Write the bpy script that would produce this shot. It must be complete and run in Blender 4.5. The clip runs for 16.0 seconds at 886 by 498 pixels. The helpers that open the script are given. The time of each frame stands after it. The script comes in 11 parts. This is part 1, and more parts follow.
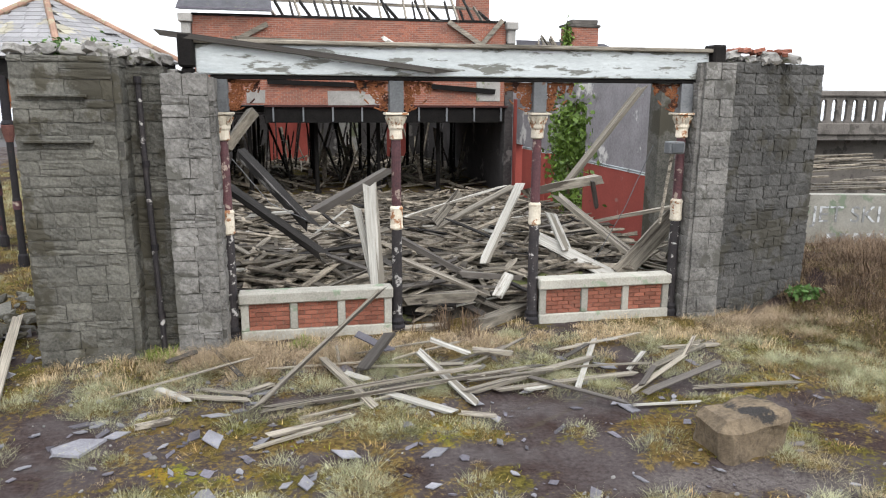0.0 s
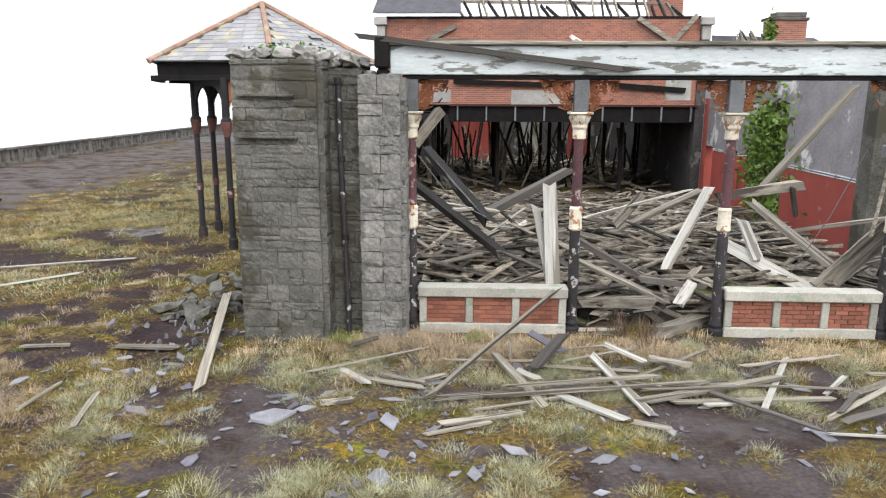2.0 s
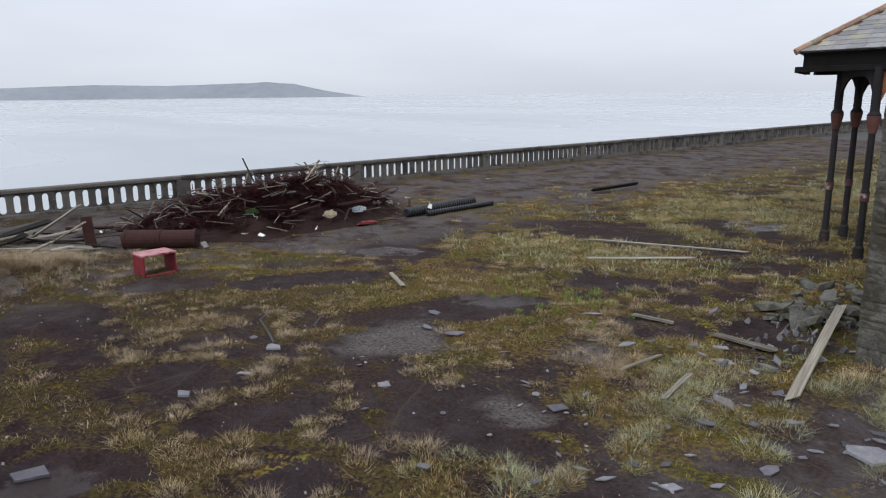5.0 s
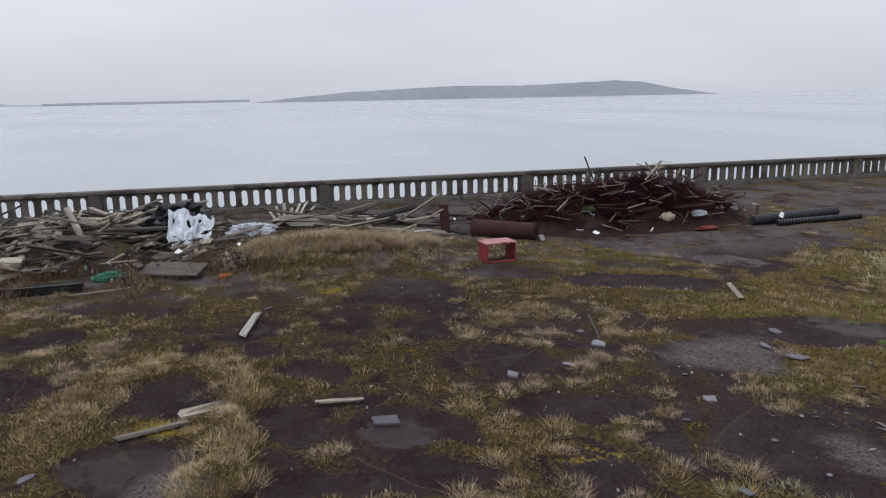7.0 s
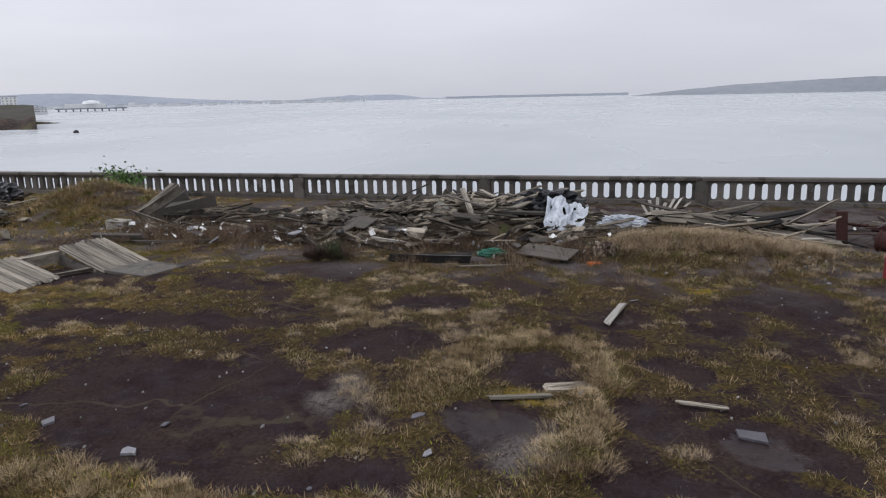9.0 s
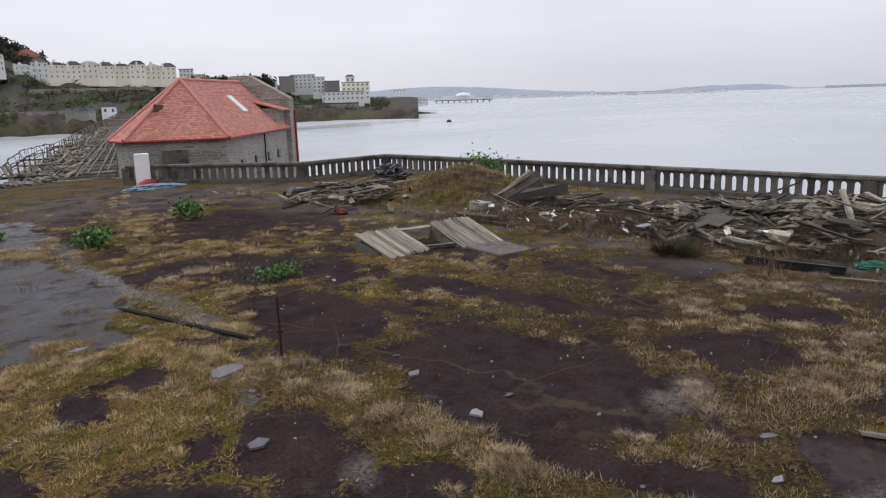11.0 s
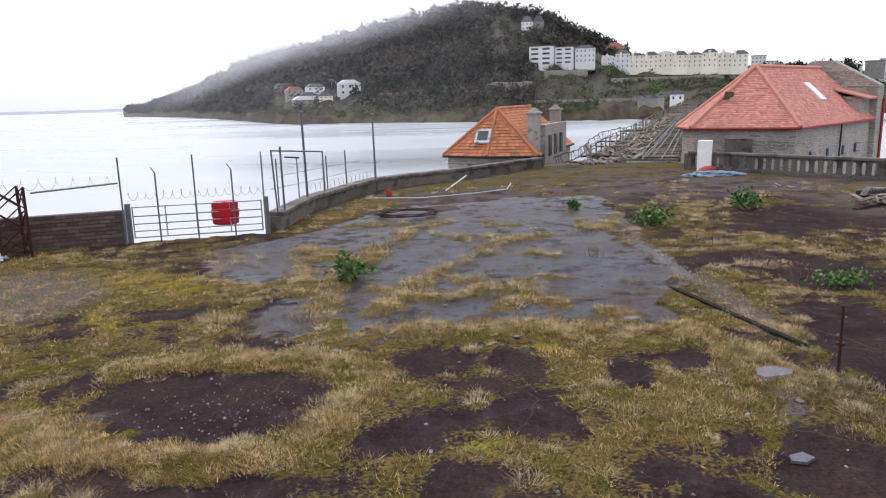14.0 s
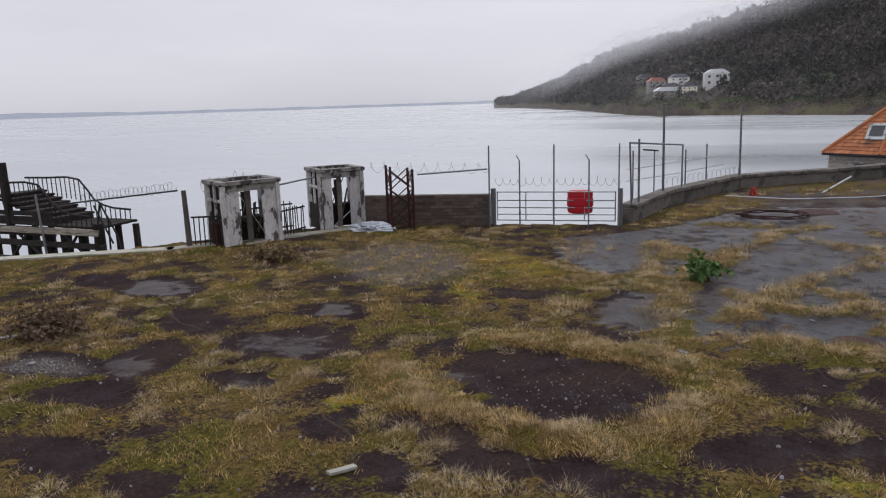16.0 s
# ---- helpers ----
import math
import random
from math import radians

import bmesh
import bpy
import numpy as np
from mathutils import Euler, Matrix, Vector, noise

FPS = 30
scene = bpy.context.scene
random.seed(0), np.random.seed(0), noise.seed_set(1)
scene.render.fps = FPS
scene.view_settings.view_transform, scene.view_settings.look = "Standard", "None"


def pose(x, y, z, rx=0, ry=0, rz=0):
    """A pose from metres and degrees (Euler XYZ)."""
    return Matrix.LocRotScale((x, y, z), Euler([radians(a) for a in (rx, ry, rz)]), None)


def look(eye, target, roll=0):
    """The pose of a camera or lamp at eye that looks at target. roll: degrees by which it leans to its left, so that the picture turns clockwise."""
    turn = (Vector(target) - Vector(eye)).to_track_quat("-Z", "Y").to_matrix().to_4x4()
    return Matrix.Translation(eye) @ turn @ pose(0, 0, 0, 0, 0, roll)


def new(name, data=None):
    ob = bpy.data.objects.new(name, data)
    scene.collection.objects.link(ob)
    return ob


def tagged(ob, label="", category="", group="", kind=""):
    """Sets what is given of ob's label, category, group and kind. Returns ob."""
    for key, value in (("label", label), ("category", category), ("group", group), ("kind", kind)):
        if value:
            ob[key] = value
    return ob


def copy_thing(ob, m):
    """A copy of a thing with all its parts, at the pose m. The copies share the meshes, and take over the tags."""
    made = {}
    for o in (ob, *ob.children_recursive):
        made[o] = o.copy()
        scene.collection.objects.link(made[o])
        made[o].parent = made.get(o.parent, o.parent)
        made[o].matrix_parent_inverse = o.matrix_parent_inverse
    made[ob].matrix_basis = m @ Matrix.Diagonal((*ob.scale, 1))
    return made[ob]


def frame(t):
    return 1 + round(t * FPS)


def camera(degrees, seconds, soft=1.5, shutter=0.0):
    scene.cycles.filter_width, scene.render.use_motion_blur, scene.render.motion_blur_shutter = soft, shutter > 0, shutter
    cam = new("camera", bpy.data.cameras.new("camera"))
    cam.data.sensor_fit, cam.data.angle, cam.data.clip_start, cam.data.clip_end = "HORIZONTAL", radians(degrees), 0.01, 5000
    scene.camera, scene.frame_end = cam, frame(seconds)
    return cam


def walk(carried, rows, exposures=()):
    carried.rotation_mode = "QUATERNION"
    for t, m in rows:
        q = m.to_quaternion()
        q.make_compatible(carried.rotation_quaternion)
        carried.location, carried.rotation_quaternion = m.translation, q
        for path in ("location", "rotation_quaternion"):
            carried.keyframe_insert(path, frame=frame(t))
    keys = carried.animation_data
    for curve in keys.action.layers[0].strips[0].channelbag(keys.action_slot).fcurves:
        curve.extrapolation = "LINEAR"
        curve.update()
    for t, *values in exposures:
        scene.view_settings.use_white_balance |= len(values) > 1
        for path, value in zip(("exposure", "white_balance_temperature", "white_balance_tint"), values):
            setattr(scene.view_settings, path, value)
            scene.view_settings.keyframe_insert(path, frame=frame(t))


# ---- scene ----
cam = camera(63.6, 16.0, soft=1.15)
# seconds, eye x y z, heading, pitch, roll
ROWS = [
    (0, 0.206, -0.145, 4.075, -11.87, -12.01, 0.33),
    (0.5, 0.174, -0.140, 4.080, -10.72, -12.08, 0.24),
    (1, 0.156, -0.154, 4.085, -6.13, -12.08, 0.24),
    (1.5, 0.146, -0.182, 4.087, -1.71, -12.13, 0.22),
    (2, 0.156, -0.181, 4.075, 2.34, -12.13, 0.21),
    (2.5, 0.125, -0.194, 4.073, 8.19, -12.12, 0.26),
    (3, 0.090, -0.160, 4.055, 16.79, -12.16, 0.33),
    (3.5, 0.054, -0.109, 4.021, 26.08, -12.14, 0.23),
    (4, 0.022, -0.071, 4.003, 35.30, -12.18, 0.18),
    (4.2, 0.019, -0.068, 4.002, 38.68, -12.23, 0.13),
    (6.3, 0.174, -0.119, 4.055, 65.86, -12.23, -1.26),
    (6.5, 0.188, -0.132, 4.056, 68.95, -12.19, -1.17),
    (7, 0.205, -0.173, 4.067, 76.40, -12.14, -1.17),
    (7.5, 0.221, -0.220, 4.059, 83.78, -12.13, -1.13),
    (8, 0.283, -0.247, 4.061, 91.07, -12.11, -1.23),
    (8.5, 0.316, -0.291, 4.067, 98.34, -12.08, -1.30),
    (9, 0.325, -0.343, 4.064, 105.49, -12.06, -1.27),
    (9.2, 0.328, -0.368, 4.064, 107.83, -12.10, -1.17),
    (11.3, 0.380, -0.498, 4.042, 137.43, -11.97, -1.69),
    (11.5, 0.394, -0.509, 4.041, 140.38, -11.95, -1.59),
    (12, 0.445, -0.538, 4.042, 147.35, -11.93, -1.57),
    (12.5, 0.513, -0.526, 4.046, 154.30, -11.89, -1.63),
    (13, 0.531, -0.579, 4.039, 161.26, -11.87, -1.60),
    (13.5, 0.583, -0.618, 4.036, 168.28, -11.79, -1.61),
    (14, 0.629, -0.629, 4.032, 175.26, -11.72, -1.56),
    (14.5, 0.622, -0.613, 4.025, 182.36, -11.62, -1.47),
    (15, 0.668, -0.591, 4.030, 189.38, -11.59, -1.45),
    (15.5, 0.701, -0.564, 4.047, 196.47, -11.58, -1.88),
    (16, 0.727, -0.525, 4.051, 203.04, -11.56, -1.84),
]


def sight(x, y, z, yaw, pitch, roll):
    a, b = radians(yaw), radians(pitch)
    way = Vector((-math.sin(a) * math.cos(b), math.cos(a) * math.cos(b), math.sin(b)))
    eye = Vector((x, y, z))
    return look(eye, eye + 5 * way, roll)


EXPOSURES = [(0.0, 1.13, 6500, 10), (1.5, 1.25, 6500, 10), (2.5, 1.2, 6450, 10), (3.5, 0.8, 6350, 10), (4.2, 0.46, 6250, 10), (6.3, 0.03, 6320, 12), (9.2, -0.02, 6420, 14), (11.3, 0.12, 6500, 15), (12.5, 0.28, 6420, 16), (14.0, 0.58, 6380, 16), (15.0, 0.32, 6450, 17), (16.0, -0.08, 6500, 16)]
walk(cam, [(t, sight(*r)) for t, *r in ROWS], EXPOSURES)

# ---- sky and sun: a bright overcast winter day ----
world = bpy.data.worlds.new("overcast")
scene.world = world
world.use_nodes = True
wn, wl = world.node_tree.nodes, world.node_tree.links
wn.clear()
w_out = wn.new("ShaderNodeOutputWorld")
w_sky = wn.new("ShaderNodeTexSky")
w_sky.sky_type, w_sky.sun_disc = "NISHITA", False
w_sky.sun_elevation, w_sky.sun_rotation = radians(46), radians(200)
w_sky.air_density, w_sky.dust_density = 1.0, 1.5
w_des = wn.new("ShaderNodeHueSaturation")
w_des.inputs["Saturation"].default_value = 0.25
w_bg = wn.new("ShaderNodeBackground")
w_bg.inputs["Strength"].default_value = 0.018
wl.new(w_sky.outputs[0], w_des.inputs["Color"])
wl.new(w_des.outputs[0], w_bg.inputs["Color"])
w_tc = wn.new("ShaderNodeTexCoord")
w_map = wn.new("ShaderNodeMapping")
w_map.inputs["Scale"].default_value = (1.0, 1.0, 5.0)
w_noise = wn.new("ShaderNodeTexNoise")
w_noise.inputs["Scale"].default_value, w_noise.inputs["Detail"].default_value = 1.6, 5.0
w_ramp = wn.new("ShaderNodeValToRGB")
w_ramp.color_ramp.elements[0].position, w_ramp.color_ramp.elements[0].color = 0.3, (0.645, 0.68, 0.745, 1)
w_ramp.color_ramp.elements[1].position, w_ramp.color_ramp.elements[1].color = 0.72, (0.79, 0.825, 0.88, 1)
w_cloud = wn.new("ShaderNodeBackground")
wl.new(w_tc.outputs["Generated"], w_map.inputs["Vector"])
wl.new(w_map.outputs[0], w_noise.inputs["Vector"])
wl.new(w_noise.outputs["Fac"], w_ramp.inputs["Fac"])
wl.new(w_ramp.outputs[0], w_cloud.inputs["Color"])
# an overcast sky is brightest overhead
w_sep, w_grad = wn.new("ShaderNodeSeparateXYZ"), wn.new("ShaderNodeMapRange")
wl.new(w_tc.outputs["Generated"], w_sep.inputs[0])
wl.new(w_sep.outputs["Z"], w_grad.inputs["Value"])
w_grad.inputs["To Min"].default_value, w_grad.inputs["To Max"].default_value = 0.77, 1.46
wl.new(w_grad.outputs[0], w_cloud.inputs["Strength"])
w_add = wn.new("ShaderNodeAddShader")
wl.new(w_bg.outputs[0], w_add.inputs[0])
wl.new(w_cloud.outputs[0], w_add.inputs[1])
wl.new(w_add.outputs[0], w_out.inputs["Surface"])

sun_data = bpy.data.lights.new("sun", "SUN")
sun_data.energy, sun_data.angle, sun_data.color = 0.95, radians(35), (1.0, 0.98, 0.95)
sun = new("sun", sun_data)
sun.matrix_world = look((0, 0, 60), (-12, 33, 26))

# ---- materials ----
M = {}


def mat(name, dark, light, scale=3.0, rough=0.85, bump=0.3, fine=30.0, metal=0.0, stretch=(1, 1, 1), spots=None, spot_at=0.62,
        spot_scale=1.2, rand=0.25, rough_var=0.15, spec=0.28, tight=0.0, spot_rough=None, world_space=False, island=0.0, bump_dist=0.02):
    """Two colours mixed by coarse and fine noise, a third in blotches, relief, and a shift of brightness from piece to piece."""
    m = bpy.data.materials.new(name)
    m.use_nodes = True
    n, l = m.node_tree.nodes, m.node_tree.links
    b = n["Principled BSDF"]
    tc, info = n.new("ShaderNodeTexCoord"), n.new("ShaderNodeObjectInfo")
    geo = n.new("ShaderNodeNewGeometry")
    add = n.new("ShaderNodeVectorMath")
    add.operation = "MULTIPLY_ADD"
    add.inputs[1].default_value = (1, 1, 1)
    if world_space:
        l.new(geo.outputs["Position"], add.inputs[0])
        add.inputs[2].default_value = (0, 0, 0)
    else:
        l.new(tc.outputs["Object"], add.inputs[0])
        off = n.new("ShaderNodeVectorMath")
        off.operation = "SCALE"
        off.inputs[0].default_value = (31.0, 17.0, 23.0)
        l.new(info.outputs["Random"], off.inputs["Scale"])
        l.new(off.outputs[0], add.inputs[2])
    mp = n.new("ShaderNodeMapping")
    mp.inputs["Scale"].default_value = stretch
    l.new(add.outputs[0], mp.inputs["Vector"])

    def noise_node(s, detail=6.0, r=0.6):
        t = n.new("ShaderNodeTexNoise")
        t.inputs["Scale"].default_value, t.inputs["Detail"].default_value, t.inputs["Roughness"].default_value = s, detail, r
        l.new(mp.outputs[0], t.inputs["Vector"])
        return t

    coarse, finer = noise_node(scale), noise_node(fine, 8.0, 0.7)
    mixf = n.new("ShaderNodeMath")
    mixf.operation = "MULTIPLY_ADD"
    mixf.inputs[1].default_value = 0.55
    l.new(finer.outputs["Fac"], mixf.inputs[0])
    half = n.new("ShaderNodeMath")
    half.operation = "MULTIPLY"
    half.inputs[1].default_value = 0.45
    l.new(coarse.outputs["Fac"], half.inputs[0])
    l.new(half.outputs[0], mixf.inputs[2])
    ramp = n.new("ShaderNodeValToRGB")
    ramp.color_ramp.elements[0].position, ramp.color_ramp.elements[0].color = 0.32 + tight, (*dark, 1)
    ramp.color_ramp.elements[1].position, ramp.color_ramp.elements[1].color = 0.68 - tight, (*light, 1)
    l.new(mixf.outputs[0], ramp.inputs["Fac"])
    col = ramp.outputs["Color"]
    mask = None
    if spots:
        sp = noise_node(spot_scale, 7.0, 0.65)
        mr = n.new("ShaderNodeMapRange")
        mr.inputs["From Min"].default_value, mr.inputs["From Max"].default_value = spot_at - 0.012, spot_at + 0.03
        l.new(sp.outputs["Fac"], mr.inputs["Value"])
        mask = mr.outputs[0]
        mx = n.new("ShaderNodeMix")
        mx.data_type = "RGBA"
        l.new(mask, mx.inputs["Factor"])
        l.new(col, mx.inputs[6])
        mx.inputs[7].default_value = (*spots, 1)
        col = mx.outputs[2]
    hsv = n.new("ShaderNodeHueSaturation")
    l.new(col, hsv.inputs["Color"])
    var = n.new("ShaderNodeMapRange")
    var.inputs["To Min"].default_value, var.inputs["To Max"].default_value = 1 - max(rand, island), 1 + max(rand, island)
    l.new(geo.outputs["Random Per Island"] if island else info.outputs["Random"], var.inputs["Value"])
    l.new(var.outputs[0], hsv.inputs["Value"])
    l.new(hsv.outputs["Color"], b.inputs["Base Color"])
    rr = n.new("ShaderNodeMapRange")
    rr.inputs["To Min"].default_value, rr.inputs["To Max"].default_value = max(0.03, rough - rough_var), min(1.0, rough + rough_var)
    l.new(coarse.outputs["Fac"], rr.inputs["Value"])
    l.new(rr.outputs[0], b.inputs["Roughness"])
    b.inputs["Metallic"].default_value = metal
    b.inputs["Specular IOR Level"].default_value = spec
    if bump:
        bp = n.new("ShaderNodeBump")
        bp.inputs["Strength"].default_value, bp.inputs["Distance"].default_value = bump, bump_dist
        l.new(mixf.outputs[0], bp.inputs["Height"])
        l.new(bp.outputs[0], b.inputs["Normal"])
    M[name] = m
    return m


mat("stone", (0.040, 0.039, 0.033), (0.165, 0.157, 0.134), 1.6, 0.93, 0.75, 26, spots=(0.062, 0.056, 0.041), spot_at=0.53, spot_scale=0.9, rand=0.16, bump_dist=0.02, world_space=True, tight=0.04)
mat("mortar", (0.042, 0.040, 0.036), (0.135, 0.128, 0.113), 2.0, 0.95, 0.6, 30, world_space=True)
mat("brick_mortar", (0.11, 0.07, 0.055), (0.24, 0.16, 0.125), 3.0, 0.95, 0.5, 40)
mat("limestone", (0.17, 0.162, 0.15), (0.38, 0.36, 0.33), 2.5, 0.9, 0.5, 25, spots=(0.14, 0.15, 0.09), spot_at=0.6)
mat("concrete", (0.19, 0.18, 0.152), (0.43, 0.41, 0.355), 2.0, 0.9, 0.4, 30, spots=(0.20, 0.24, 0.17), spot_at=0.58, spot_scale=1.8)
mat("dark_concrete", (0.064, 0.056, 0.050), (0.175, 0.158, 0.140), 2.0, 0.92, 0.4, 25, spots=(0.06, 0.054, 0.047), spot_at=0.55)
mat("brick", (0.15, 0.05, 0.034), (0.36, 0.135, 0.085), 5.0, 0.9, 0.6, 45, spots=(0.13, 0.085, 0.065), spot_at=0.56, spot_scale=7.0, rand=0.26)
mat("red_plaster", (0.23, 0.045, 0.034), (0.36, 0.085, 0.065), 1.5, 0.8, 0.25, 20, spots=(0.30, 0.16, 0.13), spot_at=0.66, world_space=True)
mat("grey_plaster", (0.13, 0.12, 0.125), (0.27, 0.255, 0.26), 1.2, 0.9, 0.4, 14, spots=(0.50, 0.48, 0.45), spot_at=0.58, spot_scale=0.55, world_space=True)
mat("white_paint", (0.36, 0.385, 0.385), (0.62, 0.65, 0.645), 1.5, 0.8, 0.4, 16, stretch=(0.5, 1, 2.2), spots=(0.17, 0.17, 0.15), spot_at=0.545, spot_scale=2.6, rand=0.05)
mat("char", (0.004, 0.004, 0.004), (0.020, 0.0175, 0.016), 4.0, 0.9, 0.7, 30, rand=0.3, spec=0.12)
mat("dark_plaster", (0.03, 0.027, 0.026), (0.13, 0.12, 0.115), 1.2, 0.95, 0.5, 14, spots=(0.22, 0.205, 0.19), spot_at=0.6, spot_scale=0.8, world_space=True, spec=0.12)
mat("dark_stone", (0.026, 0.025, 0.023), (0.112, 0.108, 0.100), 1.6, 0.93, 0.75, 26, spots=(0.05, 0.046, 0.036), spot_at=0.55, spot_scale=0.9, rand=0.2, bump_dist=0.02, world_space=True, tight=0.04)
mat("quoin", (0.068, 0.065, 0.060), (0.26, 0.247, 0.227), 1.8, 0.92, 0.8, 22, spots=(0.10, 0.096, 0.083), spot_at=0.56, spot_scale=1.3, rand=0.14, bump_dist=0.02, world_space=True, tight=0.04)
mat("iron_dark", (0.008, 0.008, 0.010), (0.033, 0.028, 0.029), 3.0, 0.75, 0.4, 25, spots=(0.09, 0.03, 0.032), spot_at=0.63, spot_scale=3.0)
mat("iron_paint", (0.035, 0.02, 0.022), (0.13, 0.055, 0.06), 4.0, 0.6, 0.4, 30, spots=(0.30, 0.24, 0.20), spot_at=0.58, spot_scale=5.0)
mat("rust", (0.10, 0.03, 0.012), (0.30, 0.12, 0.05), 5.0, 0.9, 0.7, 40, spots=(0.05, 0.02, 0.012), spot_at=0.55, spot_scale=4.0)
mat("rust_dark", (0.014, 0.006, 0.006), (0.062, 0.022, 0.018), 5.0, 0.85, 0.6, 40, island=0.45)
mat("cream_paint", (0.42, 0.36, 0.27), (0.72, 0.66, 0.55), 4.0, 0.7, 0.3, 30, spots=(0.28, 0.13, 0.06), spot_at=0.56, spot_scale=6.0)
mat("weathered_wood", (0.070, 0.060, 0.047), (0.38, 0.338, 0.272), 1.2, 0.88, 0.5, 9, stretch=(0.25, 5, 5), rand=0.42, spots=(0.07, 0.058, 0.046), spot_at=0.57, tight=0.07)
mat("pale_wood", (0.24, 0.225, 0.195), (0.52, 0.50, 0.45), 1.2, 0.85, 0.4, 9, stretch=(0.25, 5, 5), rand=0.15, spots=(0.18, 0.16, 0.13), spot_at=0.57, tight=0.06)
mat("dark_wood", (0.035, 0.03, 0.026), (0.13, 0.115, 0.10), 1.2, 0.85, 0.5, 9, stretch=(0.25, 5, 5), rand=0.4)
mat("burnt_wood", (0.007, 0.0065, 0.006), (0.036, 0.032, 0.029), 1.5, 0.9, 0.8, 12, stretch=(0.3, 4, 4), rand=0.4, spots=(0.15, 0.14, 0.13), spot_at=0.61, spot_scale=3.0, spec=0.15)
mat("heap_wood", (0.028, 0.022, 0.017), (0.25, 0.215, 0.165), 1.2, 0.9, 0.4, 9, island=0.7, tight=0.06)
mat("slate", (0.088, 0.086, 0.096), (0.245, 0.24, 0.26), 3.0, 0.5, 0.3, 30, rand=0.35, spots=(0.27, 0.26, 0.20), spot_at=0.62, spot_scale=4.0)
mat("slate_dark", (0.040, 0.036, 0.044), (0.145, 0.135, 0.155), 3.0, 0.5, 0.3, 30, rand=0.3, island=0.5)
mat("terracotta", (0.20, 0.115, 0.078), (0.39, 0.25, 0.18), 4.0, 0.85, 0.3, 30, rand=0.2, spots=(0.30, 0.27, 0.18), spot_at=0.56, spot_scale=3.0)
mat("red_dull", (0.12, 0.025, 0.022), (0.26, 0.055, 0.045), 5.0, 0.7, 0.3, 30)
mat("clay_tile", (0.43, 0.175, 0.135), (0.54, 0.245, 0.19), 0.6, 0.85, 0.2, 9, island=0.06, spots=(0.30, 0.17, 0.11), spot_at=0.62, spot_scale=0.5)
mat("clay_tile_orange", (0.30, 0.10, 0.044), (0.49, 0.20, 0.095), 0.6, 0.8, 0.3, 9, island=0.3, spots=(0.20, 0.11, 0.07), spot_at=0.60, spot_scale=0.8)
mat("galvanised", (0.22, 0.23, 0.24), (0.40, 0.41, 0.42), 4.0, 0.5, 0.15, 30, metal=0.6)
mat("grey_steel", (0.10, 0.105, 0.11), (0.22, 0.225, 0.23), 4.0, 0.6, 0.2, 30, metal=0.3, spots=(0.15, 0.08, 0.05), spot_at=0.66, spot_scale=3)
mat("red_plastic", (0.42, 0.012, 0.02), (0.55, 0.02, 0.035), 2.0, 0.45, 0.05, 30)
mat("red_paint", (0.22, 0.02, 0.02), (0.38, 0.05, 0.045), 4.0, 0.6, 0.3, 30, spots=(0.09, 0.035, 0.025), spot_at=0.6)
# panes of distant houses, paler because haze is put into their colour
mat("window_pale", (0.16, 0.165, 0.17), (0.26, 0.265, 0.27), 1.0, 0.3, 0.0, 5)
mat("white_render", (0.62, 0.62, 0.60), (0.84, 0.84, 0.82), 0.4, 0.9, 0.1, 5, spots=(0.40, 0.39, 0.37), spot_at=0.66, rand=0.1)
mat("cream_render", (0.74, 0.68, 0.55), (0.90, 0.85, 0.72), 0.4, 0.9, 0.1, 5, rand=0.08)
mat("roof_grey", (0.10, 0.10, 0.11), (0.20, 0.20, 0.22), 0.5, 0.8, 0.1, 5)
mat("window_dark", (0.04, 0.043, 0.047), (0.10, 0.105, 0.11), 1.0, 0.15, 0.0, 5)
mat("plastic_sheet", (0.22, 0.25, 0.29), (0.66, 0.69, 0.73), 4.0, 0.35, 0.3, 14)
mat("black_plastic", (0.012, 0.012, 0.014), (0.03, 0.03, 0.033), 3.0, 0.35, 0.3, 12)
mat("stone_small", (0.10, 0.095, 0.09), (0.30, 0.285, 0.27), 4.0, 0.9, 0.4, 30, rand=0.4, island=0.4)
# far land, shore and town: haze is put into these pale colours
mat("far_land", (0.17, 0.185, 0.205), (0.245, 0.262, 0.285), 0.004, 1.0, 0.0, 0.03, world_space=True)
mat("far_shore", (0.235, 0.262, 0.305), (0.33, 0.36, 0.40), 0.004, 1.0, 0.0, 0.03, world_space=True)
mat("rock", (0.018, 0.013, 0.011), (0.095, 0.062, 0.044), 0.08, 0.95, 1.0, 0.7, world_space=True, bump_dist=1.0, tight=0.1, spots=(0.085, 0.075, 0.032), spot_at=0.53, spot_scale=0.05)
mat("wood_clump", (0.015, 0.014, 0.013), (0.104, 0.088, 0.073), 0.022, 0.95, 0.0, 0.11, island=0.22, tight=0.10, world_space=True, spots=(0.028, 0.034, 0.021), spot_at=0.54, spot_scale=0.028)
mat("scrub_clump", (0.035, 0.034, 0.022), (0.13, 0.115, 0.07), 0.02, 0.95, 0.0, 0.1, island=0.3, world_space=True, spots=(0.062, 0.10, 0.03), spot_at=0.51, spot_scale=0.03)
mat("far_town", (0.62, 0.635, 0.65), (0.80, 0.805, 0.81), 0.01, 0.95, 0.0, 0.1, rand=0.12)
mat("hill_soil", (0.034, 0.031, 0.024), (0.075, 0.066, 0.047), 0.01, 1.0, 0.5, 0.2, world_space=True, bump_dist=0.5, spots=(0.06, 0.072, 0.034), spot_at=0.56, spot_scale=0.02)
mat("leaf", (0.032, 0.075, 0.017), (0.10, 0.185, 0.045), 6.0, 0.6, 0.1, 30, island=0.4)
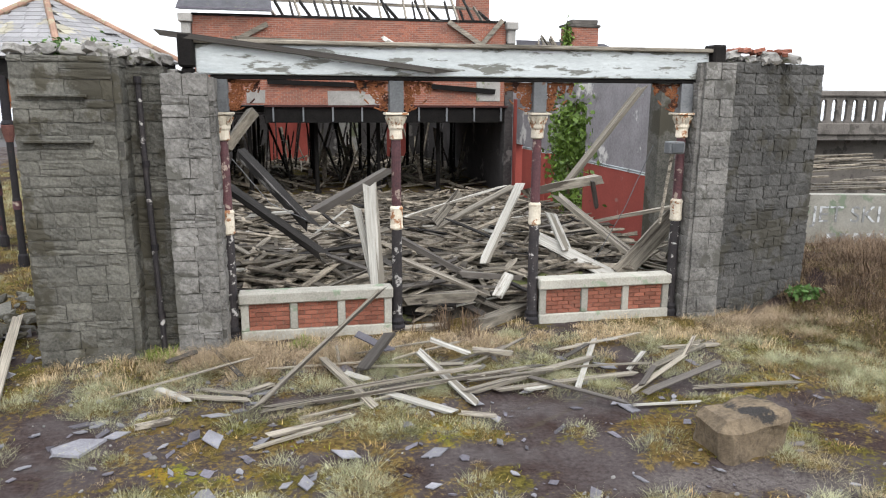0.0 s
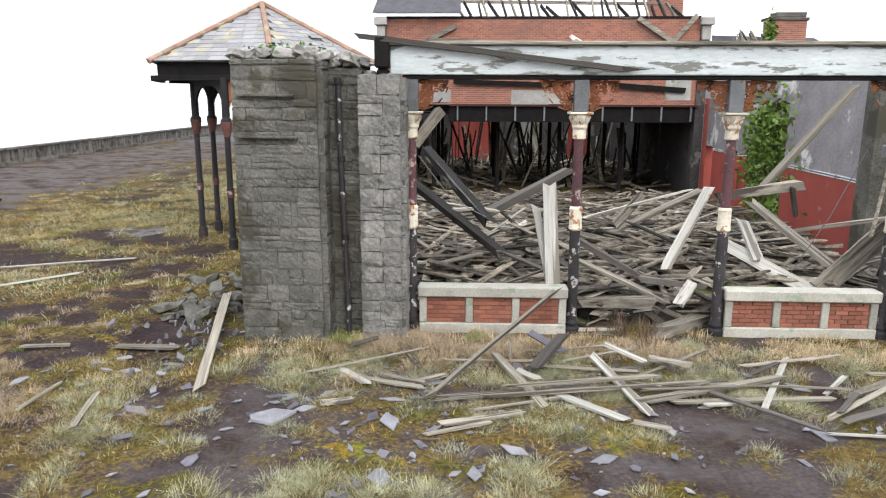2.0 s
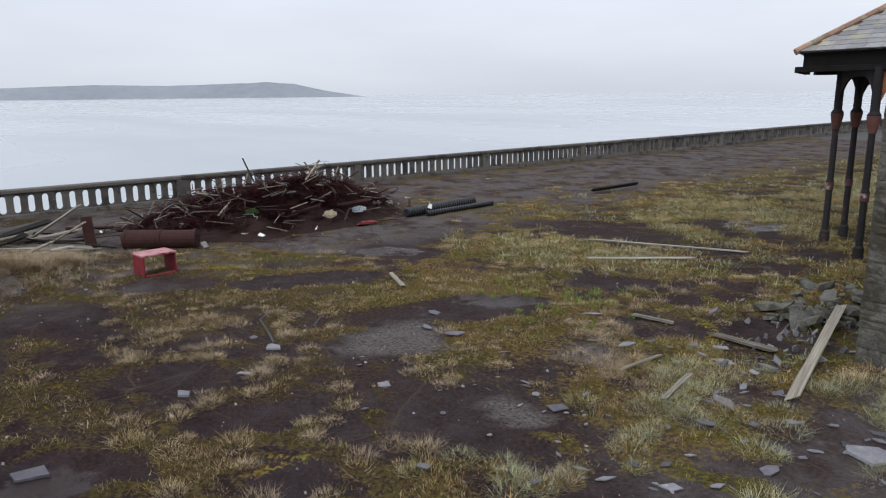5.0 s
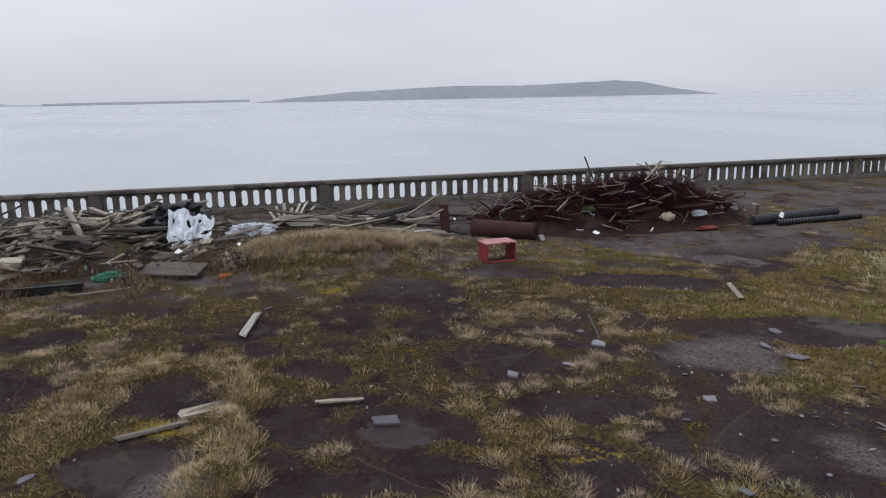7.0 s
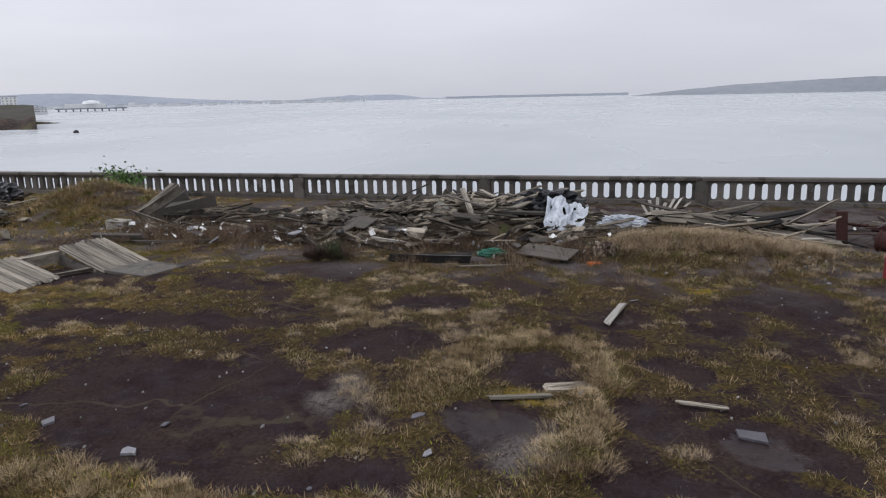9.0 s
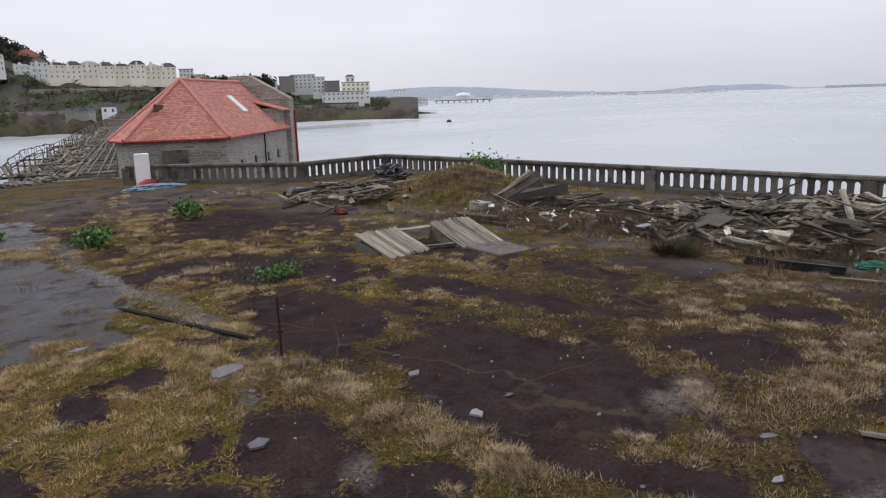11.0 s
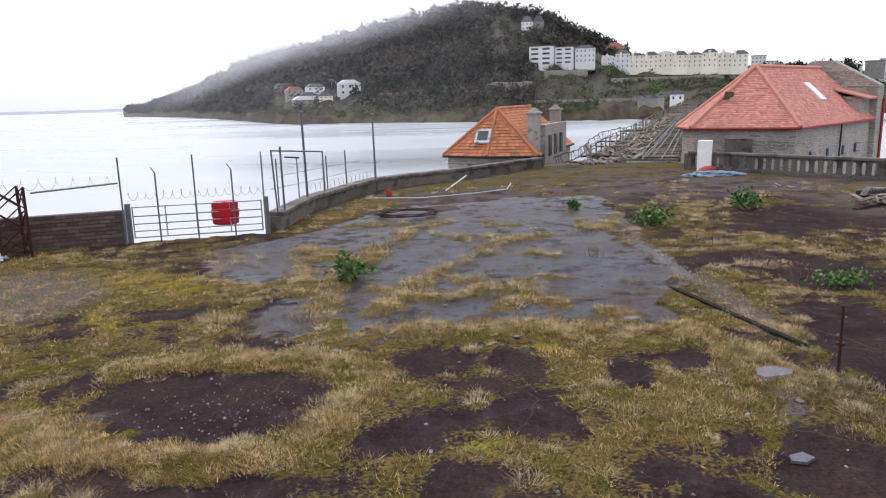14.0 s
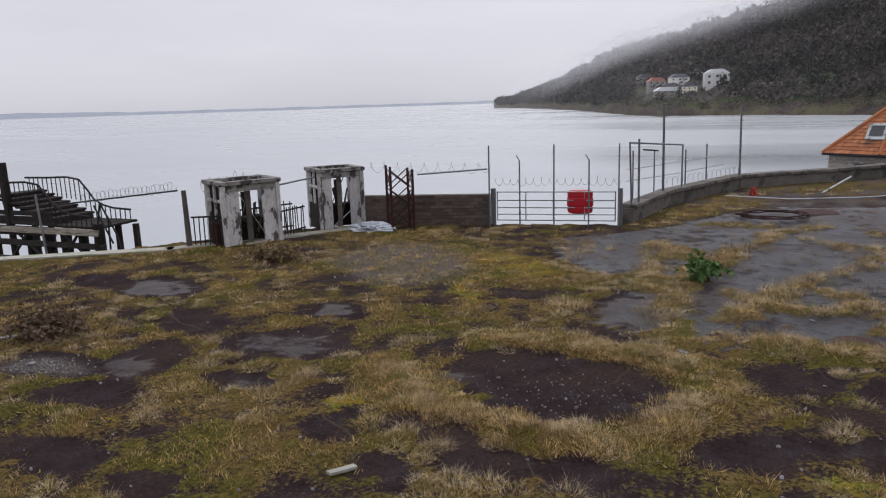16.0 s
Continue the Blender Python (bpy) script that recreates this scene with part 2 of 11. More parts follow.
mat("ivy_leaf", (0.05, 0.10, 0.018), (0.19, 0.28, 0.05), 6.0, 0.5, 0.1, 30, island=0.45)
mat("dry_grass", (0.25, 0.185, 0.10), (0.68, 0.54, 0.35), 1.2, 0.85, 0.0, 6, island=0.4, tight=0.08, world_space=True, spec=0.08)
mat("green_grass", (0.07, 0.09, 0.010), (0.28, 0.285, 0.040), 1.0, 0.8, 0.0, 6, island=0.45, tight=0.08, world_space=True, spec=0.08)
mat("cushion_grass", (0.165, 0.165, 0.085), (0.54, 0.53, 0.35), 1.0, 0.9, 0.0, 6, island=0.4, tight=0.08, world_space=True, spots=(0.40, 0.34, 0.22), spot_at=0.57, spot_scale=0.9, spec=0.08)
mat("straw_grass", (0.185, 0.121, 0.049), (0.66, 0.465, 0.22), 1.3, 0.9, 0.0, 6, island=0.45, tight=0.1, world_space=True, spots=(0.20, 0.18, 0.045), spot_at=0.54, spot_scale=1.1, spec=0.08)
mat("flaked_iron", (0.012, 0.012, 0.014), (0.05, 0.042, 0.042), 3.0, 0.6, 0.4, 25, spots=(0.40, 0.38, 0.36), spot_at=0.60, spot_scale=7.0)
mat("dark_stems", (0.030, 0.017, 0.014), (0.10, 0.062, 0.045), 2.0, 0.9, 0.0, 10, island=0.4, world_space=True, spots=(0.04, 0.05, 0.02), spot_at=0.56)
mat("brown_stems", (0.07, 0.045, 0.03), (0.19, 0.13, 0.08), 2.0, 0.9, 0.0, 10, island=0.4, world_space=True)


# ---- small builders ----
def thing(name, at=(0, 0, 0), rz=0.0, label="", category="", group="", kind="", rx=0.0, ry=0.0):
    e = new(name)
    e.empty_display_size = 0.2
    e.matrix_basis = pose(*at, rx, ry, rz)
    return tagged(e, label, category, group, kind)


def finish(name, bm, material, smooth=False):
    me = bpy.data.meshes.new(name)
    bmesh.ops.recalc_face_normals(bm, faces=bm.faces)
    bm.to_mesh(me)
    bm.free()
    me.materials.append(M[material])
    if smooth:
        me.polygons.foreach_set("use_smooth", [True] * len(me.polygons))
    return me


def part(name, bm, material, parent, label="", smooth=False):
    """One mesh object under a thing or a part."""
    ob = new(name, bm if isinstance(bm, bpy.types.Mesh) else finish(name, bm, material, smooth))
    ob.parent = parent
    return tagged(ob, label)


def solid(name, bm, material, label="", category="", kind="", smooth=False, group=""):
    return tagged(new(name, finish(name, bm, material, smooth)), label, category, group, kind)


def B():
    return bmesh.new()


def box(bm, lo, hi, bevel=0.0, m=None):
    """A box from corner to corner, its edges rounded."""
    r = bmesh.ops.create_cube(bm, size=1.0)["verts"]
    c, s = [(a + b) / 2 for a, b in zip(lo, hi)], [abs(b - a) for a, b in zip(lo, hi)]
    for v in r:
        v.co = Vector((v.co.x * s[0] + c[0], v.co.y * s[1] + c[1], v.co.z * s[2] + c[2]))
        if m:
            v.co = m @ v.co
    if bevel:
        es = list({e for v in r for e in v.link_edges})
        bmesh.ops.bevel(bm, geom=es, offset=bevel, segments=1, affect="EDGES")
    return bm


def tube(bm, p, q, r, r2=None, n=8):
    """A round bar from p to q."""
    p, q = Vector(p), Vector(q)
    d = q - p
    m = Matrix.Translation((p + q) / 2) @ d.to_track_quat("Z", "Y").to_matrix().to_4x4()
    bmesh.ops.create_cone(bm, cap_ends=True, segments=n, radius1=r, radius2=r if r2 is None else r2, depth=d.length, matrix=m)
    return bm


def lathe(bm, profile, n=16, at=(0, 0, 0)):
    rings = []
    for r, z in profile:
        rings.append([bm.verts.new((at[0] + r * math.cos(2 * math.pi * i / n), at[1] + r * math.sin(2 * math.pi * i / n), at[2] + z)) for i in range(n)])
    for a, b in zip(rings, rings[1:]):
        for i in range(n):
            bm.faces.new((a[i], a[(i + 1) % n], b[(i + 1) % n], b[i]))
    bm.faces.new(list(reversed(rings[0])))
    bm.faces.new(rings[-1])
    return bm


def extrude_outline(bm, pts, y0, y1):
    """A flat outline in x and z, given thickness along y."""
    a = [bm.verts.new((x, y0, z)) for x, z in pts]
    b = [bm.verts.new((x, y1, z)) for x, z in pts]
    bm.faces.new(a)
    bm.faces.new(list(reversed(b)))
    for i in range(len(pts)):
        j = (i + 1) % len(pts)
        bm.faces.new((a[j], a[i], b[i], b[j]))
    return bm


def rough(bm, amount, scale=2.0, seed=0.0):
    for v in bm.verts:
        v.co += amount * noise.noise_vector(v.co * scale + Vector((seed, seed * 1.7, seed * 0.3)))
    return bm


class Heap:
    """Many loose pieces joined into one mesh of uncountable stuff."""

    def __init__(self):
        self.v, self.f, self.n = [], [], 0

    def add(self, verts, faces):
        self.v.append(np.asarray(verts, float))
        self.f += [tuple(i + self.n for i in f) for f in faces]
        self.n += len(verts)

    def bar(self, p, q, w, h, roll=0.0, r=random):
        p, q = Vector(p), Vector(q)
        rot = (q - p).to_track_quat("X", "Z").to_matrix().to_4x4()
        m = Matrix.Translation((p + q) / 2) @ rot @ Matrix.Rotation(roll, 4, "X")
        l = (q - p).length / 2
        j = lambda: r.uniform(-0.06, 0.06) * l
        cs = [(-l + j(), -w, -h), (-l + j(), w, -h), (-l + j(), w, h), (-l + j(), -w, h), (l + j(), -w, -h), (l + j(), w, -h), (l + j(), w, h), (l + j(), -w, h)]
        self.add([m @ Vector(c) for c in cs], [(0, 1, 2, 3), (7, 6, 5, 4), (0, 4, 5, 1), (1, 5, 6, 2), (2, 6, 7, 3), (3, 7, 4, 0)])

    def make(self, name, material, label, category, smooth=False, parent=None, kind="stuff"):
        me = bpy.data.meshes.new(name)
        vs = np.concatenate(self.v) if self.v else np.zeros((0, 3))
        me.from_pydata(vs.tolist(), [], self.f)
        me.materials.append(M[material])
        if smooth:
            me.polygons.foreach_set("use_smooth", [True] * len(me.polygons))
        ob = new(name, me)
        ob.parent = parent
        return tagged(ob, label, category, kind=kind)


def plank_mesh(name, seed, material, length=1.0, width=0.16, thick=0.035):
    """A worn board along x, a little bowed, its ends split."""
    r = random.Random(seed)
    bm = B()
    nx, bow, tw = 7, r.uniform(-0.003, 0.003) * length, r.uniform(-0.12, 0.12)
    rings = []
    for i in range(nx):
        u = i / (nx - 1) - 0.5
        z0 = bow * (1 - 4 * u * u)
        t = tw * u
        ring = []
        for a, b in ((-1, -1), (1, -1), (1, 1), (-1, 1)):
            x = u * length
            if i in (0, nx - 1):
                x += r.uniform(-0.5, 0.5) * width * (1 if i else -1)
            y, z = a * width / 2 * (1 + r.uniform(-0.06, 0.06)), b * thick / 2
            ring.append(bm.verts.new((x, y * math.cos(t) - z * math.sin(t), z0 + y * math.sin(t) + z * math.cos(t))))
        rings.append(ring)
    for p, q in zip(rings, rings[1:]):
        for i in range(4):
            bm.faces.new((p[i], p[(i + 1) % 4], q[(i + 1) % 4], q[i]))
    bm.faces.new(rings[0])
    bm.faces.new(rings[-1])
    return finish(name, bm, material)


def place_bar(ob, p, q, roll=0.0, length=1.0, sy=1.0, sz=1.0):
    """Lays a mesh that runs along x from p to q."""
    p, q = Vector(p), Vector(q)
    rot = (q - p).to_track_quat("X", "Z").to_matrix().to_4x4()
    ob.matrix_basis = Matrix.Translation((p + q) / 2) @ rot @ Matrix.Rotation(roll, 4, "X") @ Matrix.Diagonal(((q - p).length / length, sy, sz, 1))
    return ob

# ---- the island's platform, the sea, the ground cover ----
EDGE = [(-27.4, 120), (-27.4, -30.0), (-21.4, -30.6), (-16.6, -38.4), (-17.2, -44.0), (-10.0, -46.0), (-8.6, -42.4), (-3.0, -37.2), (1.1, -33.8),
        (3.6, -28.0), (4.3, -23.7), (8.4, -23.0), (12.7, -21.9), (14.6, -20.6), (17.2, -17.2), (19.6, -14.2), (27.0, -12.5), (30.0, 20.0), (26.0, 120)]
SEA = -9.0
bm = B()
top = [bm.verts.new((x, y, -0.09)) for x, y in EDGE]
low = [bm.verts.new((x * 1.02, y * 1.02, SEA - 1)) for x, y in EDGE]
bm.faces.new(top)
for i in range(len(EDGE)):
    j = (i + 1) % len(EDGE)
    bm.faces.new((top[i], low[i], low[j], top[j]))
solid("platform", bm, "dark_concrete", "dark stone and concrete sea wall carrying the island terrace", "terrace", "structure")

# sea: one sheet to the horizon
m = bpy.data.materials.new("sea")
m.use_nodes = True
n, l = m.node_tree.nodes, m.node_tree.links
b = n["Principled BSDF"]
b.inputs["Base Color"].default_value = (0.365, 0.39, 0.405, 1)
b.inputs["Roughness"].default_value = 0.22
geo = n.new("ShaderNodeNewGeometry")
mp = n.new("ShaderNodeMapping")
mp.inputs["Scale"].default_value = (0.35, 0.9, 1)
mp.inputs["Rotation"].default_value = (0, 0, 0.5)
l.new(geo.outputs["Position"], mp.inputs["Vector"])
w1, w2 = n.new("ShaderNodeTexNoise"), n.new("ShaderNodeTexNoise")
w1.inputs["Scale"].default_value, w1.inputs["Detail"].default_value = 0.8, 6
w2.inputs["Scale"].default_value, w2.inputs["Detail"].default_value = 0.012, 4
for w in (w1, w2):
    l.new(mp.outputs[0], w.inputs["Vector"])
bp = n.new("ShaderNodeBump")
bp.inputs["Strength"].default_value, bp.inputs["Distance"].default_value = 0.045, 0.2
l.new(w1.outputs["Fac"], bp.inputs["Height"])
l.new(bp.outputs[0], b.inputs["Normal"])
rr = n.new("ShaderNodeMapRange")
rr.inputs["From Min"].default_value, rr.inputs["From Max"].default_value = 0.35, 0.65
rr.inputs["To Min"].default_value, rr.inputs["To Max"].default_value = 0.15, 0.4
l.new(w2.outputs["Fac"], rr.inputs["Value"])
l.new(rr.outputs[0], b.inputs["Roughness"])
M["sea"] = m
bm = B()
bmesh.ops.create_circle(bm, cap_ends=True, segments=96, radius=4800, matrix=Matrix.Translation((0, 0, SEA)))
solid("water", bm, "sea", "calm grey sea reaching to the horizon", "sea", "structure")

# what covers the ground: 0 bare asphalt, 1 thick grass
BARE = [(-2.0, -20.0, 4.5, 6.5, 0.1), (-4.0, -27.0, 5.0, 7.0, 0.3), (-21.8, 40.0, 5.6, 34.0, 0.0), (-17.5, 12.0, 3.0, 5.0, 0.0), (-23.0, 6.0, 4.0, 30.0, 0.0), (-14.0, -22.0, 5.0, 4.0, 0.0),
        (-13.0, -30.0, 6.0, 6.0, 0.3), (3.0, 22.0, 8.0, 9.5, 0.0), (-10.3, 20.0, 2.1, 1.8, -1.1), (-12.5, 17.0, 2.5, 1.6, 0.2)]
# slabs of asphalt that show bare between the grass, by side of the terrace
SLABS_WEST = [(-9.6, 8.4, 2.2, 1.0, 1.1), (-14.5, 10.6, 1.4, 0.8, 0.6), (-5.9, 5.8, 1.1, 0.75, -0.7), (-9.1, 6.6, 1.2, 0.8, 1.3), (-7.7, 5.5, 0.6, 0.3, 0.3), (-13.0, 8.1, 0.8, 0.5, 0.0), (-8.7, 12.5, 0.7, 0.5, 0.4),
              (-9.9, -1.75, 1.0, 0.75, 0.8), (-8.0, -2.1, 0.9, 0.65, 0.9), (-8.4, -0.15, 0.7, 0.45, 0.6), (-7.9, 1.25, 1.0, 0.45, 1.4), (-6.8, 1.2, 1.1, 0.45, 1.3), (-7.9, 3.4, 0.9, 0.55, 1.2), (-9.8, 3.3, 0.7, 0.5, 1.0),
              (-13.5, 7.4, 1.8, 0.6, 1.1), (-15.1, 5.0, 1.1, 0.7, 1.0), (-13.3, 2.4, 0.8, 0.4, 1.0), (-10.1, 0.3, 0.7, 0.4, 1.0), (-14.3, -2.7, 0.8, 0.4, 0.7)]
SLABS_SOUTHWEST = [(-7.6, -6.4, 2.5, 1.6, 1.5), (-5.9, -4.6, 0.9, 0.35, -1.4), (-6.2, -3.4, 0.8, 0.35, -1.4), (-6.9, -0.1, 0.8, 0.35, -1.3), (-10.4, -4.3, 1.2, 0.7, -1.5), (-12.9, -4.3, 0.9, 0.5, -1.4),
                   (-14.1, 2.5, 1.3, 0.7, -1.2), (-10.8, -8.5, 1.8, 0.5, -1.4), (-10.7, -11.1, 1.1, 0.5, -1.5), (-15.1, -7.8, 1.7, 0.6, -1.4), (-7.4, -11.0, 1.9, 1.2, 1.1), (-9.1, -15.7, 2.8, 1.4, -0.9),
                   (-4.2, -7.2, 1.4, 0.55, 1.5), (-4.6, -5.6, 0.6, 0.35, -0.7), (-13.7, -13.3, 1.5, 1.0, -0.8), (-6.2, 3.2, 0.5, 0.35, 1.5), (-3.4, -8.1, 0.4, 0.3, 0.9)]
SLABS_SOUTH = [(3.1, -10.1, 1.95, 1.25, -0.5), (-1.4, -11.1, 0.65, 0.45, -1.4), (-1.1, -9.1, 0.75, 0.6, -1.1), (-2.8, -10.4, 0.6, 0.4, 1.1), (-4.1, -10.8, 0.5, 0.4, 1.3), (-2.5, -7.3, 0.5, 0.25, -0.9), (2.6, -14.1, 1.4, 0.9, -1.4),
               (3.0, -12.4, 0.6, 0.35, -0.5), (-0.3, -11.4, 0.6, 0.4, -0.5), (0.5, -8.6, 0.55, 0.45, -0.6), (-0.2, -7.7, 0.55, 0.3, -0.3), (-4.0, -6.6, 0.5, 0.3, 0.0), (3.9, -8.0, 0.5, 0.4, -1.1), (3.2, -7.6, 0.6, 0.35, 0.3),
               (0.8, -13.3, 0.7, 0.6, 0.9), (2.2, -7.8, 0.55, 0.35, 0.4), (-0.9, -14.1, 1.0, 0.7, 0.8)]
SLABS_EAST = [(15.2, -13.0, 1.1, 0.6, -0.3), (13.1, -12.9, 1.5, 0.9, -0.4), (10.5, -11.0, 1.1, 0.55, -0.7), (9.7, -9.0, 1.0, 0.75, -1.1), (9.5, -7.7, 0.7, 0.45, -0.1), (7.9, -10.4, 1.4, 0.85, 0.1), (8.1, -12.4, 0.9, 0.6, -0.2),
              (7.7, -8.6, 0.8, 0.35, 0.3), (11.1, -8.3, 1.1, 0.6, 0.1), (8.4, -6.0, 0.9, 0.45, 0.0), (4.3, -7.0, 0.55, 0.35, -1.0), (6.8, -5.9, 0.5, 0.35, 0.1), (3.9, -19.3, 2.3, 1.4, -1.4)]
SLABS_NORTH = [(3.5, 8.2, 1.2, 0.65, 0.0), (2.5, 7.2, 0.9, 0.35, -0.2), (0.3, 7.5, 0.7, 0.25, -0.2), (-2.6, 8.4, 0.9, 0.6, -0.8), (-2.8, 7.7, 0.6, 0.4, -0.9), (7.0, 7.6, 0.8, 0.35, -0.1), (-3.4, 5.8, 0.9, 0.45, 0.4), (4.8, 6.1, 1.7, 0.4, -0.2)]
SLABS = SLABS_WEST + SLABS_SOUTHWEST + SLABS_SOUTH + SLABS_EAST + SLABS_NORTH
# banks of tall grass along the cracks
RIDGES = [[(-4.5, -12.0), (-4.9, -10.1), (-5.4, -8.4), (-5.4, -6.8), (-5.3, -5.3), (-5.3, -4.3)], [(-8.8, -3.1), (-10.0, -2.8), (-11.0, -2.4), (-10.8, -1.0), (-9.3, -0.8), (-7.7, -1.0), (-6.6, -1.0)],
          [(5.8, -10.2), (4.9, -8.9), (3.6, -8.5), (2.6, -8.4), (1.5, -8.9), (1.0, -10.4), (1.5, -11.5), (3.4, -11.8), (4.7, -11.5)], [(1.5, -12.8), (-0.3, -12.9), (-2.1, -12.4), (-3.7, -11.5), (-4.9, -12.4)]]
LUSH = [(-3.4, -9.6, 2.0, 2.4, 0.4), (-0.8, -13.2, 4.5, 1.1, 0.0), (-6.5, -10.6, 0.5, 2.6, 0.6), (8.0, -17.0, 4.0, 3.0, 0.0), (-9.0, 9.0, 3.0, 3.0, 0.0), (10.5, 9.0, 4.0, 4.0, 0.0), (-13.0, 7.0, 4.0, 2.2, 0.3),
        (-18.0, 0.5, 2.2, 2.5, 0.0), (-11.0, 14.0, 4.0, 2.0, 0.2), (8.0, -9.0, 2.4, 1.6, 0.3), (-12.0, 22.0, 3.5, 5.0, 0.2), (-10.0, 40.0, 4.0, 20.0, 0.0)]
WET = [(-4.1, -18.3, 3.6, 2.1, -1.4), (-3.5, -14.6, 2.2, 1.5, -1.3), (-4.5, -26.1, 3.9, 2.2, -1.5), (4.2, -19.8, 3.1, 1.5, -1.3), (-1.1, -20.3, 3.9, 2.2, 1.6), (2.4, -14.0, 1.6, 1.0, -0.9), (-0.8, -24.6, 3.1, 2.1, -0.7), (-0.9, -14.1, 0.9, 0.6, 0.8),
       (7.9, -10.4, 1.1, 0.7, 0.1), (13.1, -12.9, 1.2, 0.7, -0.3), (9.8, -8.7, 0.8, 0.5, -0.3), (4.8, -10.0, 0.5, 0.4, 0.2), (8.2, -12.5, 0.6, 0.5, -0.3), (7.6, -8.5, 0.5, 0.25, 0.2), (-8.0, -2.1, 0.9, 0.6, -1.4), (-7.9, 1.1, 0.6, 0.35, 1.1)]
WET_NORTH = [(-2.5, 8.1, 0.6, 0.5, 0.9), (-9.6, 9.5, 1.0, 0.8, 0.2), (-10.0, 21.1, 1.6, 1.5, -1.5), (3.5, 8.2, 0.8, 0.5, -0.1), (2.4, 7.2, 0.7, 0.3, -0.2), (-14.5, 10.6, 1.2, 0.6, 0.6)]
MOSSY = [(-1.1, 7.4, 1.1, 0.4, -0.3), (1.7, 7.8, 0.8, 0.6, -0.2), (6.5, 8.3, 0.9, 0.4, 0.0), (6.4, 7.0, 0.6, 0.4, 0.4), (-5.9, 10.8, 1.4, 0.7, -1.1), (-8.7, -1.55, 0.6, 0.3, -1.3), (-14.9, 1.1, 1.7, 0.5, -1.4), (-4.6, -5.6, 0.6, 0.25, 1.4),
         (-13.9, -13.1, 1.5, 1.2, -0.8), (-6.5, 3.2, 0.6, 0.5, 1.4), (-15.7, 6.8, 0.8, 0.5, 1.1), (5.9, -14.6, 1.5, 1.4, -0.2), (5.4, -8.5, 1.0, 0.7, 0.1), (8.3, -7.2, 1.0, 0.5, 0.1), (5.9, -17.3, 2.6, 1.4, -0.9), (-1.9, -11.7, 1.4, 0.4, -0.1), (-0.4, -8.3, 0.6, 0.25, -0.3)]
GRAVEL = [(-6.2, -17.4, 3.3, 0.3, 1.5), (-7.0, -22.6, 3.0, 0.35, 1.4), (8.8, -16.9, 3.0, 2.0, -1.0), (11.2, -8.2, 1.0, 0.5, 0.1), (-6.2, -14.0, 2.8, 0.3, 1.5), (-7.3, -1.6, 0.65, 0.45, 0.1), (-8.6, -4.1, 0.8, 0.3, 0.4), (4.8, 6.0, 1.6, 0.4, -0.2), (-8.9, 7.0, 1.0, 0.6, -0.4), (-6.4, 8.4, 0.6, 0.5, -0.3),
          (-5.9, 6.0, 0.7, 0.4, -0.7), (-4.3, -6.1, 0.4, 0.2, 0.9), (-4.5, -8.9, 0.5, 0.2, 1.1), (-8.2, -4.2, 0.7, 0.4, -0.6), (-9.2, 6.5, 1.1, 0.7, 1.3)]


# the wet, nearly whole plate of asphalt to the south, and the lines of tufts on it
PLATE = [(4.9, -18.5), (4.4, -21.7), (2.7, -24.0), (0.7, -27.6), (-1.7, -28.5), (-4.6, -29.9), (-8.5, -29.4), (-6.4, -21.8), (-6.0, -18.0), (-5.0, -14.2), (-4.2, -12.3), (-1.5, -12.8), (0.1, -13.3), (0.9, -12.6), (2.8, -12.7), (2.7, -16.2), (3.1, -17.4), (4.1, -17.2)]
LINES = [[(1.8, -12.9), (2.1, -14.6), (1.9, -16.4), (0.7, -20.4), (-0.2, -22.9), (-1.6, -24.8)], [(0.9, -13.9), (0.3, -15.2), (-0.5, -17.0), (-1.6, -18.9), (-3.0, -21.0), (-4.1, -21.3)], [(-0.9, -22.1), (-2.7, -21.1)],
         [(0.8, -15.9), (-0.3, -14.9), (-1.8, -15.2), (-3.2, -16.1)], [(-1.7, -14.0), (-2.4, -14.7), (-2.8, -13.9)], [(-3.5, -13.6), (-3.6, -12.9)], [(-3.1, -19.3), (-3.6, -18.3)], [(-1.3, -16.5), (-1.6, -15.1)],
         [(1.6, -24.1), (0.2, -24.1)], [(-2.7, -23.5), (-3.4, -23.1)], [(0.1, -12.8), (-1.5, -12.8), (-4.1, -12.1)], [(2.5, -15.6), (3.0, -20.9), (1.9, -19.2)], [(-5.7, -23.4), (-6.1, -21.8), (-7.4, -24.6)]]


def smooth(a, b, x):
    t = max(0.0, min(1.0, (x - a) / (b - a)))
    return t * t * (3 - 2 * t)


STEP = 0.165
xs, ys = np.arange(-27.2, 26.0, STEP), np.arange(-43.0, 62.0, STEP)
gx, gy = np.meshgrid(xs, ys, indexing="ij")


def within(px, py, poly):
    r = np.zeros(px.shape, bool)
    for (x0, y0), (x1, y1) in zip(poly, poly[1:] + poly[:1]):
        if y0 != y1:
            c = ((y0 > py) != (y1 > py)) & (px < (x1 - x0) * (py - y0) / (y1 - y0) + x0)
            r ^= c
    return r


def inside(x, y, blobs):
    best = np.zeros(x.shape)
    for cx, cy, rx, ry, a in blobs:
        dx, dy = x - cx, y - cy
        u, v = dx * math.cos(a) + dy * math.sin(a), -dx * math.sin(a) + dy * math.cos(a)
        best = np.maximum(best, 1.0 - np.hypot(u / rx, v / ry))
    return best


def ramp(a, b, x):
    t = np.clip((x - a) / (b - a), 0, 1)
    return t * t * (3 - 2 * t)


